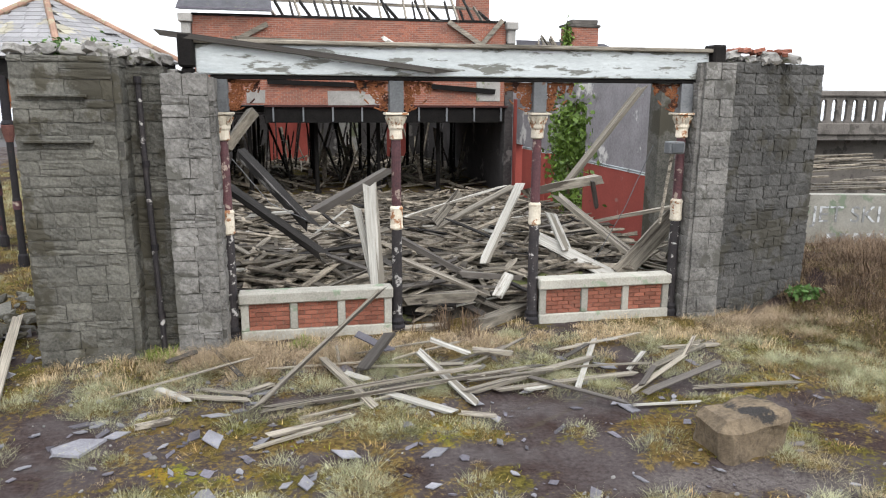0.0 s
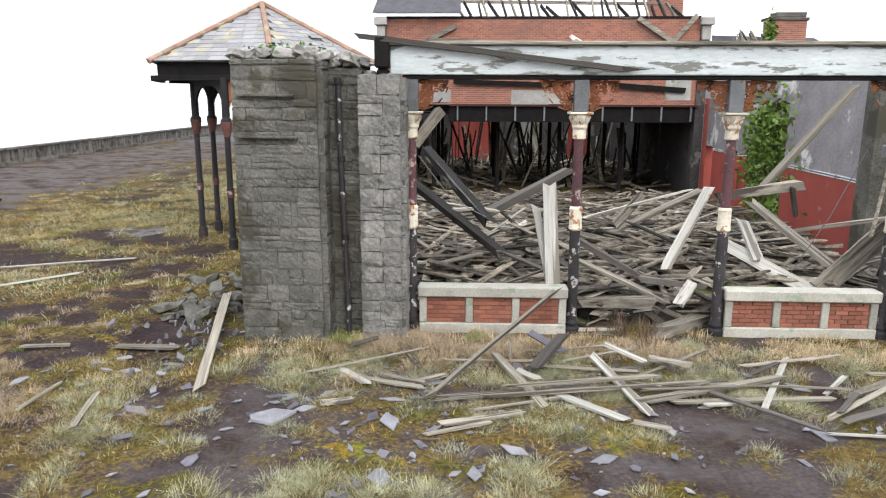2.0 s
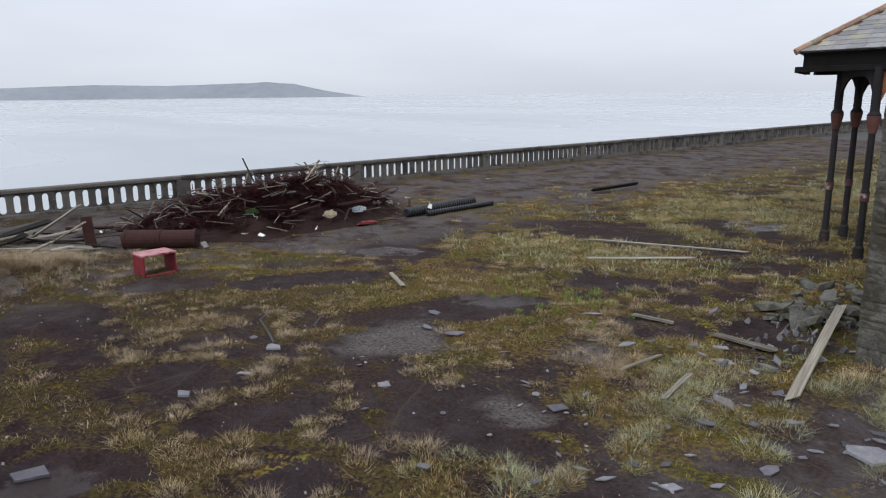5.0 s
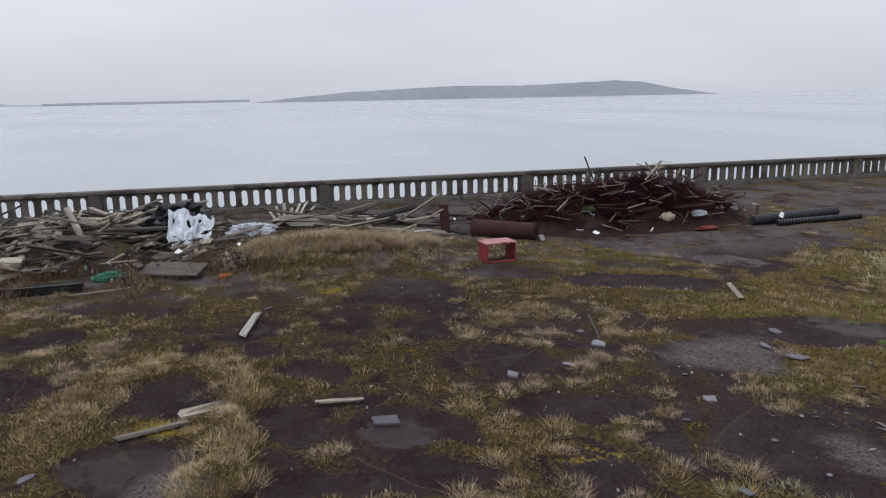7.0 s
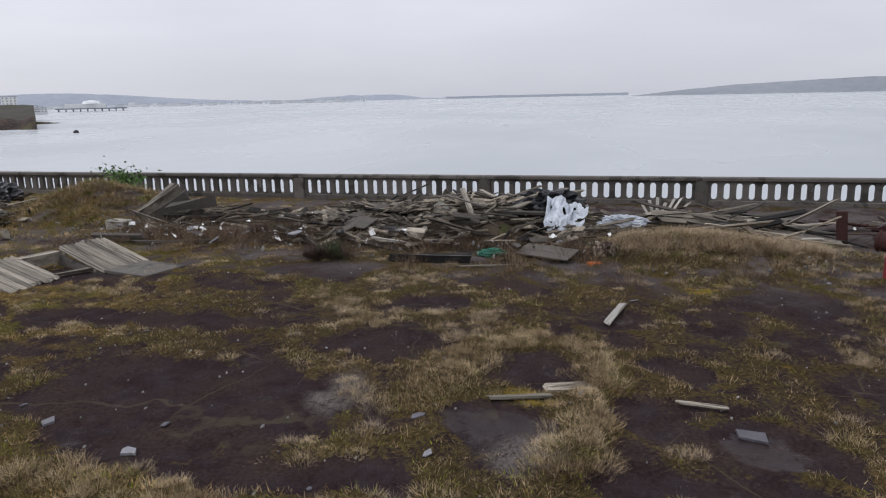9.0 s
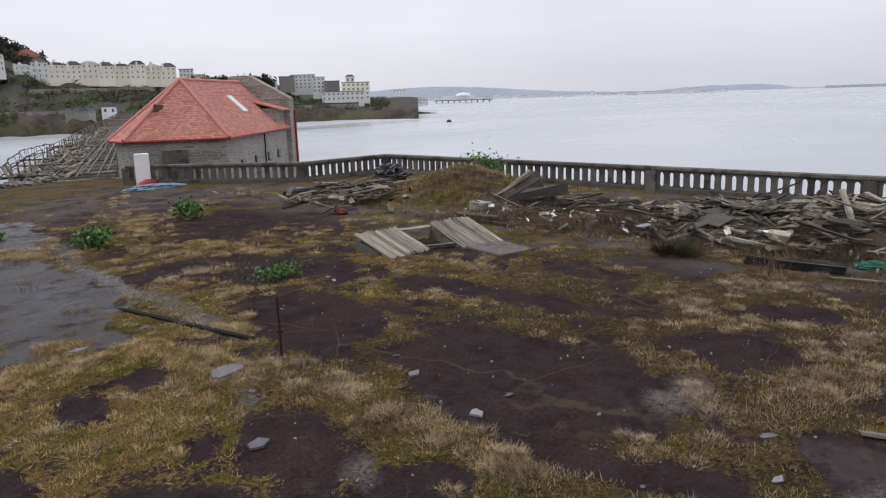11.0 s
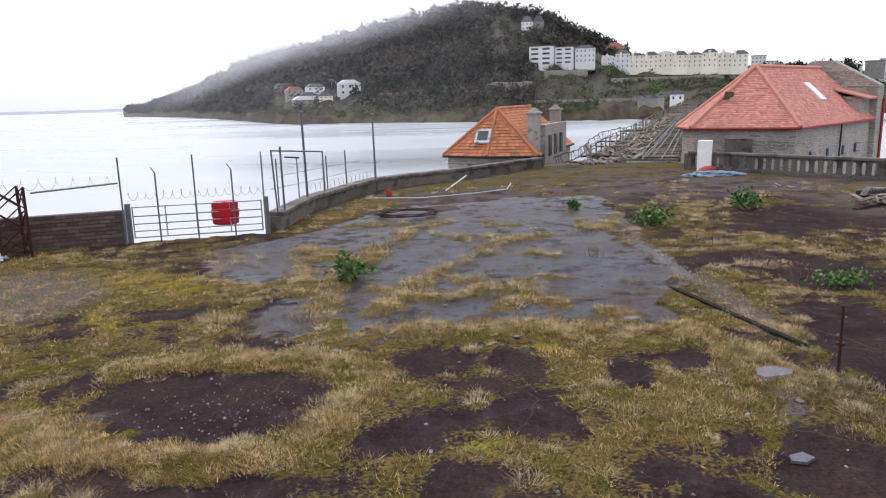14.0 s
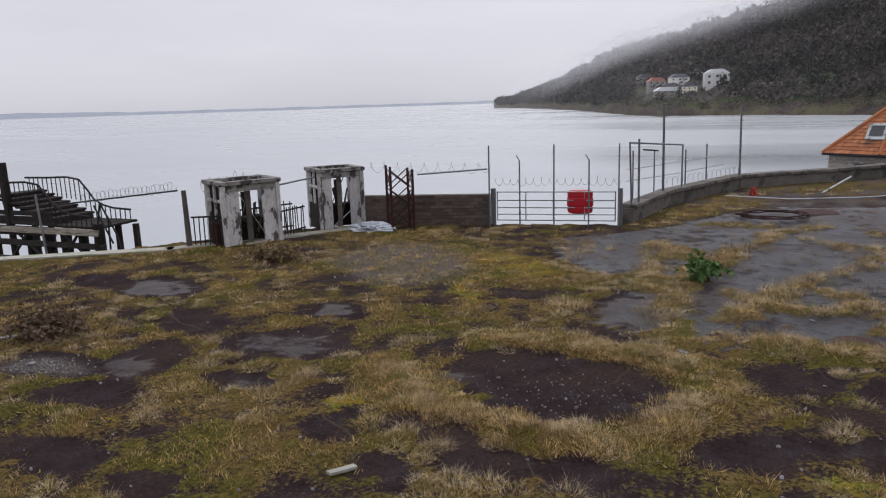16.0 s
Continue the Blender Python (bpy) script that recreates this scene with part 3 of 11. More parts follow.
def field(x, y):
    """Five noises of the plan: web of grass, patches, two fine ones, and a warp."""
    p = Vector((x, y, 0))
    w = noise.noise_vector(p * 0.7)
    q = p + 0.55 * w
    return (abs(noise.noise(q * 0.5)), abs(noise.noise(q * 1.05 + Vector((7, 2, 0)))), noise.noise(p * 2.3 + Vector((9, 3, 0))), noise.noise(p * 5.2), noise.fractal(p * 0.33, 1.0, 2.1, 3), w.x, w.y, noise.noise(p * 0.5))


ok = within(gx, gy, EDGE)
F = np.zeros((8,) + gx.shape)
F[:, ok] = np.array([field(a, b) for a, b in zip(gx[ok], gy[ok])]).T
wx, wy = gx + 0.7 * F[5], gy + 0.7 * F[6]
bare = np.clip(2.2 * inside(wx, wy, BARE), 0, 1)
lush = np.clip(2.0 * inside(wx, wy, LUSH), 0, 1)
# grass follows a web of cracks round bare slabs, narrow where the asphalt is whole
COV = 0.70 + 0.03 * ramp(-5, -8, gy) * ramp(-7, -3, gx) - (0.95 + 1.2 * bare - 0.5 * lush) * np.minimum(F[0], 1.15 * F[1] + 0.05) + 0.18 * F[2] + 0.18 * F[3] + 0.14 * F[4] - 0.16 * bare + 0.08 * lush
hx, hy = gx + 0.30 * F[5] + 0.22 * F[2] + 0.12 * F[3], gy + 0.30 * F[6] + 0.20 * F[3] + 0.12 * F[2]
COV -= 0.62 * np.clip(4.5 * inside(hx, hy, SLABS) + 0.1, 0, 1)
COV -= 0.26 * np.clip(2.4 * inside(hx, hy, WET[:7]), 0, 1)


def along(ways, reach):
    """1 on the lines, falling to 0 at that reach from them."""
    best = np.zeros(gx.shape)
    for way in ways:
        for (x0, y0), (x1, y1) in zip(way, way[1:]):
            t = np.clip(((hx - x0) * (x1 - x0) + (hy - y0) * (y1 - y0)) / ((x1 - x0) ** 2 + (y1 - y0) ** 2), 0, 1)
            best = np.maximum(best, 1 - np.hypot(hx - x0 - t * (x1 - x0), hy - y0 - t * (y1 - y0)) / reach)
    return best


BANK = along(RIDGES, 0.55)
COV += 0.35 * np.clip(2 * BANK, 0, 1)
plate = within(hx + 0.5 * F[5] + 0.25 * F[2], hy + 0.5 * F[6] + 0.25 * F[3], PLATE) * 1.0
COV = np.where(plate > 0, np.minimum(COV, 0.20 + 0.45 * np.maximum(0, F[3]) + 0.32 * np.maximum(0, F[2])) + 0.62 * np.clip(1.7 * along(LINES, 0.5), 0, 1) * (0.75 + 0.8 * F[2]), COV)
COV = np.clip(COV, 0, 1)
# bank of soil and brambles by the east wall, and under the heaps
HGT = 0.03 * F[7] + 0.012 * F[2] + 0.05 * COV + COV * (0.035 * np.maximum(0, F[3] + 0.1) + 0.05 * np.clip(BANK, 0, 1))
for cx, cy, rx, ry, z in ((13.5, 12.0, 4.5, 6.0, 0.9), (-18.5, 1.0, 3.0, 4.0, 0.5), (-22.0, -20.0, 3.4, 3.6, 1.25)):
    HGT += z * np.maximum(0.0, 1 - np.hypot((gx - cx) / rx, (gy - cy) / ry))


def look_up(table, x, y):
    u, v = (np.asarray(x) - xs[0]) / STEP, (np.asarray(y) - ys[0]) / STEP
    u, v = np.clip(u, 0, len(xs) - 1.001), np.clip(v, 0, len(ys) - 1.001)
    i, j = u.astype(int), v.astype(int)
    a, b = u - i, v - j
    return (table[i, j] * (1 - a) + table[i + 1, j] * a) * (1 - b) + (table[i, j + 1] * (1 - a) + table[i + 1, j + 1] * a) * b


def cover(x, y):
    return float(look_up(COV, x, y))


def height(x, y):
    return float(look_up(HGT, x, y))


idx = -np.ones(gx.shape, int)
idx[ok] = np.arange(ok.sum())
px, py, pz, cov = gx[ok], gy[ok], HGT[ok], COV[ok]
grav = np.clip(2.5 * inside(hx, hy, GRAVEL), 0, 1)[ok]
wetness = np.clip(2.5 * inside(hx, hy, WET + WET_NORTH) + 0.85 * plate, 0, 1)[ok]
full = (idx[:-1, :-1] >= 0) & (idx[1:, :-1] >= 0) & (idx[1:, 1:] >= 0) & (idx[:-1, 1:] >= 0)
quads = np.stack([idx[:-1, :-1][full], idx[1:, :-1][full], idx[1:, 1:][full], idx[:-1, 1:][full]], 1)
me = bpy.data.meshes.new("ground")
me.from_pydata(np.stack([px, py, pz], 1).tolist(), [], quads.tolist())
for nm, vals in (("cover", cov), ("plate", plate[ok]), ("gravel", grav), ("wet", wetness), ("pale", np.clip(np.maximum(np.maximum(ramp(-13.5, -17.0, wx), np.maximum(0.9 * ramp(-25.5, -30.0, wy), 0.15 * ramp(-4.5, -6.5, wx) * ramp(2.5, 5.0, wy))), 0.6 * ramp(4.6, 6.2, wy) * ramp(-5.5, -3.5, wx) * ramp(10, 6, wx)), 0, 1)[ok]), ("brown", np.clip(np.maximum(ramp(-3.0, -6.5, wx) * ramp(-13, -8, wy) * ramp(9, 5, wy), ramp(8.5, 10.5, wx) * ramp(6.0, 8.0, wy)), 0, 1)[ok]), ("moss", np.clip(1.8 * inside(hx, hy, MOSSY), 0, 1)[ok])):
    at = me.attributes.new(nm, "FLOAT", "POINT")
    at.data.foreach_set("value", vals.astype(np.float32))
me.polygons.foreach_set("use_smooth", [True] * len(me.polygons))

m = bpy.data.materials.new("terrace")
m.use_nodes = True
n, l = m.node_tree.nodes, m.node_tree.links
b = n["Principled BSDF"]
geo = n.new("ShaderNodeNewGeometry")


def gnoise(s, d=6.0, r=0.6):
    t = n.new("ShaderNodeTexNoise")
    t.inputs["Scale"].default_value, t.inputs["Detail"].default_value, t.inputs["Roughness"].default_value = s, d, r
    l.new(geo.outputs["Position"], t.inputs["Vector"])
    return t.outputs["Fac"]


def gramp(fac, *stops):
    t = n.new("ShaderNodeValToRGB")
    while len(t.color_ramp.elements) < len(stops):
        t.color_ramp.elements.new(0.5)
    for e, (p, c) in zip(t.color_ramp.elements, stops):
        e.position, e.color = p, (*c, 1)
    l.new(fac, t.inputs["Fac"])
    return t.outputs["Color"]


def gmix(fac, a, c):
    t = n.new("ShaderNodeMix")
    t.data_type = "RGBA"
    l.new(fac, t.inputs["Factor"])
    l.new(a, t.inputs[6])
    l.new(c, t.inputs[7])
    return t.outputs[2]


def gmath(op, a, c=None, k=None):
    t = n.new("ShaderNodeMath")
    t.operation = op
    l.new(a, t.inputs[0])
    if c is not None:
        l.new(c, t.inputs[1])
    elif k is not None:
        t.inputs[1].default_value = k
    return t.outputs[0]


def gstep(v, lo, hi, a=0.0, c=1.0):
    t = n.new("ShaderNodeMapRange")
    for nm, val in (("From Min", lo), ("From Max", hi), ("To Min", a), ("To Max", c)):
        t.inputs[nm].default_value = val
    l.new(v, t.inputs["Value"])
    return t.outputs[0]


a_cov, a_grv, a_wet = n.new("ShaderNodeAttribute"), n.new("ShaderNodeAttribute"), n.new("ShaderNodeAttribute")
a_cov.attribute_name, a_grv.attribute_name, a_wet.attribute_name = "cover", "gravel", "wet"
g_big, g_mid, g_fine, g_grit = gnoise(0.35), gnoise(2.2, 8), gnoise(18, 6, 0.7), gnoise(120, 3, 0.7)
asphalt = gmix(gstep(g_mid, 0.4, 0.65), gramp(g_fine, (0.3, (0.0110, 0.0073, 0.0076)), (0.7, (0.039, 0.0256, 0.0260))), gramp(g_grit, (0.35, (0.013, 0.0098, 0.0108)), (0.60, (0.050, 0.038, 0.040)), (0.66, (0.060, 0.046, 0.047)), (0.71, (0.40, 0.36, 0.34))))
moss = gmix(gstep(g_mid, 0.42, 0.6), gramp(g_fine, (0.36, (0.030, 0.023, 0.010)), (0.66, (0.18, 0.13, 0.050))), gramp(g_fine, (0.3, (0.030, 0.020, 0.008)), (0.7, (0.15, 0.098, 0.034))))
a_brn = n.new("ShaderNodeAttribute")
a_brn.attribute_name = "brown"
moss = gmix(gstep(gnoise(0.55, 4), 0.47, 0.6), moss, gramp(g_fine, (0.36, (0.020, 0.019, 0.006)), (0.66, (0.12, 0.10, 0.026))))
moss = gmix(gmath("MULTIPLY", a_brn.outputs["Fac"], gstep(g_big, 0.3, 0.6, 0.5, 1.0)), moss, gramp(g_fine, (0.36, (0.014, 0.010, 0.006)), (0.66, (0.075, 0.055, 0.026))))
a_mos = n.new("ShaderNodeAttribute")
a_mos.attribute_name = "moss"
bright = gmix(gstep(gnoise(2.6, 5), 0.45, 0.58), gramp(g_fine, (0.3, (0.055, 0.065, 0.010)), (0.7, (0.20, 0.20, 0.03))), gramp(g_fine, (0.3, (0.09, 0.05, 0.008)), (0.7, (0.25, 0.17, 0.03))))
moss = gmix(gstep(gmath("ADD", gnoise(1.3, 6, 0.7), gmath("MULTIPLY", a_mos.outputs["Fac"], k=0.2)), 0.66, 0.75), moss, bright)
stony = gramp(g_grit, (0.3, (0.036, 0.031, 0.030)), (0.7, (0.185, 0.162, 0.150)))
vor = n.new("ShaderNodeTexVoronoi")
vor.feature = "DISTANCE_TO_EDGE"
vor.inputs["Scale"].default_value = 0.42
wob = n.new("ShaderNodeMix")
wob.data_type = "RGBA"
wob.inputs["Factor"].default_value = 0.25
nz = n.new("ShaderNodeTexNoise")
nz.inputs["Scale"].default_value, nz.inputs["Detail"].default_value = 1.2, 4
l.new(geo.outputs["Position"], nz.inputs["Vector"])
l.new(geo.outputs["Position"], wob.inputs[6])
l.new(nz.outputs["Color"], wob.inputs[7])
l.new(wob.outputs[2], vor.inputs["Vector"])
# pale: lighter debris by the ruin, and far grazing sheen put into colour
a_pal = n.new("ShaderNodeAttribute")
a_pal.attribute_name = "pale"
asphalt = gmix(gmath("MULTIPLY", a_pal.outputs["Fac"], gstep(g_mid, 0.35, 0.6, 0.75, 1.0)), asphalt, gramp(g_fine, (0.3, (0.062, 0.053, 0.051)), (0.7, (0.135, 0.117, 0.112))))
asphalt = gmix(gstep(gnoise(0.8, 7, 0.65), 0.46, 0.62), asphalt, gramp(g_fine, (0.3, (0.018, 0.0122, 0.0112)), (0.7, (0.060, 0.041, 0.036))))
# wet plate: the sky's sheen is put into a bluish-grey base colour
a_plt = n.new("ShaderNodeAttribute")
a_plt.attribute_name = "plate"
asphalt = gmix(gmath("MULTIPLY", a_plt.outputs["Fac"], gstep(gnoise(0.6, 7, 0.68), 0.42, 0.58, 0.08, 0.95)), asphalt, gramp(g_fine, (0.3, (0.027, 0.029, 0.033)), (0.7, (0.068, 0.072, 0.081))))
asphalt = gmix(gmath("MULTIPLY", gstep(vor.outputs["Distance"], 0.002, 0.006, 0.8, 0.0), gstep(g_big, 0.42, 0.58)), asphalt, gramp(g_grit, (0.3, (0.03, 0.025, 0.018)), (0.7, (0.09, 0.072, 0.05))))
brk = gmath("ADD", a_cov.outputs["Fac"], gstep(gmath("ADD", gmath("MULTIPLY", g_fine, k=0.6), gmath("MULTIPLY", g_mid, k=0.4)), 0.35, 0.65, -0.3, 0.3))
grass_mask = gstep(brk, 0.40, 0.58)
col = gmix(grass_mask, asphalt, moss)
gm = gmath("MULTIPLY", a_grv.outputs["Fac"], gstep(g_fine, 0.35, 0.55))
col = gmix(gm, col, stony)
l.new(col, b.inputs["Base Color"])
g_rag = gmath("ADD", gmath("MULTIPLY", gnoise(0.9, 8, 0.72), k=0.65), gmath("MULTIPLY", g_mid, k=0.35))
film = gstep(gmath("ADD", a_wet.outputs["Fac"], gstep(g_rag, 0.36, 0.64, -0.75, 0.55)), 0.2, 0.75)
wet = gstep(film, 0.0, 1.0, 0.9, 0.3)
t = n.new("ShaderNodeMix")
l.new(grass_mask, t.inputs["Factor"])
l.new(wet, t.inputs[2])
t.inputs[3].default_value = 0.95
l.new(t.outputs[0], b.inputs["Roughness"])
l.new(gstep(film, 0.0, 1.0, 0.012, 0.065), b.inputs["Specular IOR Level"])
bp = n.new("ShaderNodeBump")
bp.inputs["Strength"].default_value, bp.inputs["Distance"].default_value = 0.6, 0.02
l.new(gmath("ADD", g_fine, gmath("MULTIPLY", g_grit, k=0.4)), bp.inputs["Height"])
l.new(bp.outputs[0], b.inputs["Normal"])
M["terrace"] = m
me.materials.append(m)
tagged(new("ground", me), "cracked dark asphalt terrace overgrown with moss and dry grass", "ground", kind="structure")

# bare promenade beyond the grid
bm = B()
for v in [(-27.3, 61.8), (25.8, 61.8), (25.8, 119), (-27.3, 119)]:
    bm.verts.new((*v, -0.02))
bm.faces.new(bm.verts)
mat("promenade", (0.035, 0.031, 0.031), (0.075, 0.068, 0.066), 0.4, 0.8, 0.3, 6, world_space=True, spots=(0.13, 0.12, 0.07), spot_at=0.6, spot_scale=0.25)
solid("promenade", bm, "promenade", "weathered grey asphalt promenade along the balustrade", "pavement", "structure")


# ---- balustrade along the sea ----
def balustrade(p, q, z=0.0, with_post=True, bal=None):
    p, q = Vector((*p, z)), Vector((*q, z))
    L = (q - p).length
    th = thing("balustrade", p, math.degrees(math.atan2(q.y - p.y, q.x - p.x)), "weathered dark concrete balustrade with slotted openings", "balustrade", "balustrade sections")
    part("plinth", box(B(), (0, -0.13, -0.1), (L, 0.13, 0.2), 0.02), "dark_concrete", th)
    part("coping", box(B(), (0, -0.17, 0.88), (L, 0.17, 1.03), 0.03), "dark_concrete", th)
    part("post", box(B(), (-0.22, -0.16, -0.1), (0.22, 0.16, 0.885), 0.02), "dark_concrete", th)
    k = max(1, round((L - 0.44) / 0.42))
    w = (L - 0.44) / k
    for i in range(k + 1):
        ob = new("baluster", bal)
        ob.parent = th
        ob.matrix_basis = pose(0.22 + i * w, 0, 0.2)
    return th


def baluster_mesh():
    # the slab between two round-ended slots
    w, h, g = 0.21, 0.69, 0.105
    pts = [(-w, 0.0), (w, 0.0)]
    for i in range(5):
        a = math.pi / 2 * i / 4
        pts.append((w - g * math.sin(a), 0.13 - 0.10 * math.cos(a)))
    for i in range(5):
        a = math.pi / 2 * (1 - i / 4)
        pts.append((w - g * math.sin(a), 0.50 + 0.11 * math.cos(a)))
    pts.append((w, h))
    pts.append((-w, h))
    left = [(-x, z) for x, z in reversed(pts[2:-2])]
    return finish("baluster", extrude_outline(B(), pts + left, -0.07, 0.07), "dark_concrete")


BAL = baluster_mesh()
ys_post = [-29.9, -22.0, -14.0, -6.1, 1.85, 9.85, 17.8, 25.7, 33.6, 41.5, 49.4, 57.3, 65.2, 73.1, 81.0, 88.9]
for y0, y1 in zip(ys_post, ys_post[1:]):
    balustrade((-26.85, y0), (-26.85, y1), bal=BAL)
balustrade((-21.5, -30.4), (-26.85, -29.9), bal=BAL)
balustrade((-16.0, -38.2), (-21.5, -30.4), bal=BAL)

# ---- the ruined hall ----
FY = 11.84


def stone_mesh(seed, material="stone"):
    """A squared stone with a worn split face towards -y."""
    r = random.Random(seed)
    bm = B()
    box(bm, (-0.5, -0.5, -0.5), (0.5, 0.5, 0.5))
    front = [f for f in bm.faces if f.calc_center_median().y < -0.4]
    bmesh.ops.subdivide_edges(bm, edges=front[0].edges[:], cuts=3, use_grid_fill=True)
    tx, tz = r.uniform(-0.06, 0.06), r.uniform(-0.06, 0.06)
    for v in bm.verts:
        if v.co.y < -0.4:
            edge = max(abs(v.co.x), abs(v.co.z)) > 0.45
            v.co.y += r.uniform(-0.035, 0.035) + (0.03 if edge else -0.01) + tx * v.co.x + tz * v.co.z
            v.co.x += r.uniform(-0.025, 0.025) - (0.012 * v.co.x if edge else 0)
            v.co.z += r.uniform(-0.05, 0.05) - (0.02 * v.co.z if edge else 0)
    return finish("stone", bm, material, False)


STONES = [stone_mesh(i) for i in range(12)]
DARK_STONES = [stone_mesh(40 + i, "dark_stone") for i in range(10)]


QUOINS = [stone_mesh(i, "quoin") for i in range(8)]


def stone_wall(th, x0, x1, z0, z1, thick, course=(0.12, 0.30), length=(0.16, 0.62), seed=1, m=None, kinds=None, sneck=0.3):
    """A wall with its face towards -y at y = 0: a mortar core and coursed stones, some of them split into two thin ones."""
    r = random.Random(seed)
    part("core", box(B(), (x0 + 0.01, 0.0, z0), (x1 - 0.01, thick, z1 - 0.05), 0.0, m), "mortar", th)

    def one(x, w, z, h):
        ob = new("stone", r.choice(kinds or STONES))
        ob.parent = th
        ob.matrix_basis = (m or Matrix()) @ pose(x + w / 2, 0.09 + r.uniform(-0.012, 0.008), z + h / 2, 0, 180 * r.randint(0, 1), 0) @ Matrix.Diagonal((w - 0.006, 0.22, h - 0.006, 1))

    z = z0
    while z < z1 - 0.08:
        h = min(r.uniform(*course), z1 - z)
        x = x0
        while x < x1 - 0.02:
            w = r.uniform(*length) * (1.0 if r.random() < 0.7 else 0.6)
            if x1 - x - w < 0.16:
                w = x1 - x
            if h > 0.2 and w > 0.2 and r.random() < sneck:
                k = h * r.uniform(0.35, 0.65)
                one(x, w, z, k)
                one(x, w, z + k, h - k)
            else:
                one(x, w, z, h)
            x += w
        z += h


pier = thing("stone_pier", (0, 0, 0), 0, "grey rock-faced stone pier with broken mossy top", "pier", "hall piers")
stone_wall(pier, -3.62, -2.28, -0.1, 4.62, 0.9, seed=1, m=pose(0, 11.08, 0))
pier = thing("stone_pier", (0, 0, 0), 0, "recessed grey stone wall with a rusty downpipe", "wall", "hall piers")
stone_wall(pier, 0.0, 0.52, -0.1, 4.6, 0.3, seed=11, m=pose(-2.2, 11.12, 0, 0, 0, 90), course=(0.2, 0.3))
stone_wall(pier, -2.28, -1.66, -0.1, 4.55, 0.5, seed=2, m=pose(0, 11.62, 0))
pier = thing("stone_pier", (0, 0, 0), 0, "narrow light grey stone quoin pier beside the columns", "pier", "hall piers")
stone_wall(pier, -1.66, -0.99, -0.1, 4.40, 0.6, seed=3, m=pose(0, 11.22, 0), kinds=QUOINS, sneck=0.1, course=(0.2, 0.34), length=(0.3, 0.4))
pier = thing("stone_pier", (0, 0, 0), 0, "narrow light grey stone quoin pier beside the columns", "pier", "hall piers")
stone_wall(pier, 0.0, 0.6, -0.1, 4.38, 0.3, seed=12, m=pose(-0.93, 11.26, 0, 0, 0, 90), kinds=QUOINS, sneck=0.1, course=(0.2, 0.34))
pier = thing("stone_pier", (0, 0, 0), 0, "narrow light grey stone quoin pier beside the columns", "pier", "hall piers")
stone_wall(pier, 0.0, 0.66, -0.1, 4.7, 0.3, seed=13, m=pose(7.29, 12.24, 0, 0, 0, -90), kinds=QUOINS, sneck=0.1, course=(0.2, 0.34))
stone_wall(pier, 7.35, 7.95, -0.1, 4.75, 0.7, seed=4, m=pose(0, 11.55, 0), kinds=QUOINS, sneck=0.1, course=(0.2, 0.34), length=(0.3, 0.34))
pier = thing("stone_wall_east", (0, 0, 0), 0, "coursed grey stone wall with crumbling brick top", "wall", "hall piers")
stone_wall(pier, 0, 2.62, -0.1, 4.72, 0.7, seed=5, m=pose(7.9, 11.62, 0, 0, 0, 17), course=(0.17, 0.25), length=(0.24, 0.5), sneck=0.12, kinds=DARK_STONES)

for z, xe in ((4.05, -2.62), (3.40, -2.58)):
    pier = thing("string_course", (-3.52, 10.99, z), 0, "thin weathered stone ledge across the pier", "ledge", "pier ledges")
    part("ledge", rough(box(B(), (0, -0.012, 0), (xe + 3.52, 0.06, 0.04), 0.008), 0.008, 4, z), "stone", pier)

# front beam
beam = thing("front_beam", (0, 0, 0), 0, "long timber beam in peeling white paint over iron columns", "beam")
part("fascia", rough(box(B(), (-1.2, FY - 0.14, 4.4), (7.5, FY + 0.14, 4.86), 0.015), 0.004), "white_paint", beam)
part("cornice", box(B(), (-1.35, FY - 0.22, 4.862), (7.6, FY + 0.2, 4.93), 0.015), "weathered_wood", beam, "bare grey timber cornice")
part("soffit", box(B(), (-1.0, FY - 0.10, 4.33), (7.4, FY + 0.10, 4.397), 0.01), "char", beam, "near-black timber soffit")
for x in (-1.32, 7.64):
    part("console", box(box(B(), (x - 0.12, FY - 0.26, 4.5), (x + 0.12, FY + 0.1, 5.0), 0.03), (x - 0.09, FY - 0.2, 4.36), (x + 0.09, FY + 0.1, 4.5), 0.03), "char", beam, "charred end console")


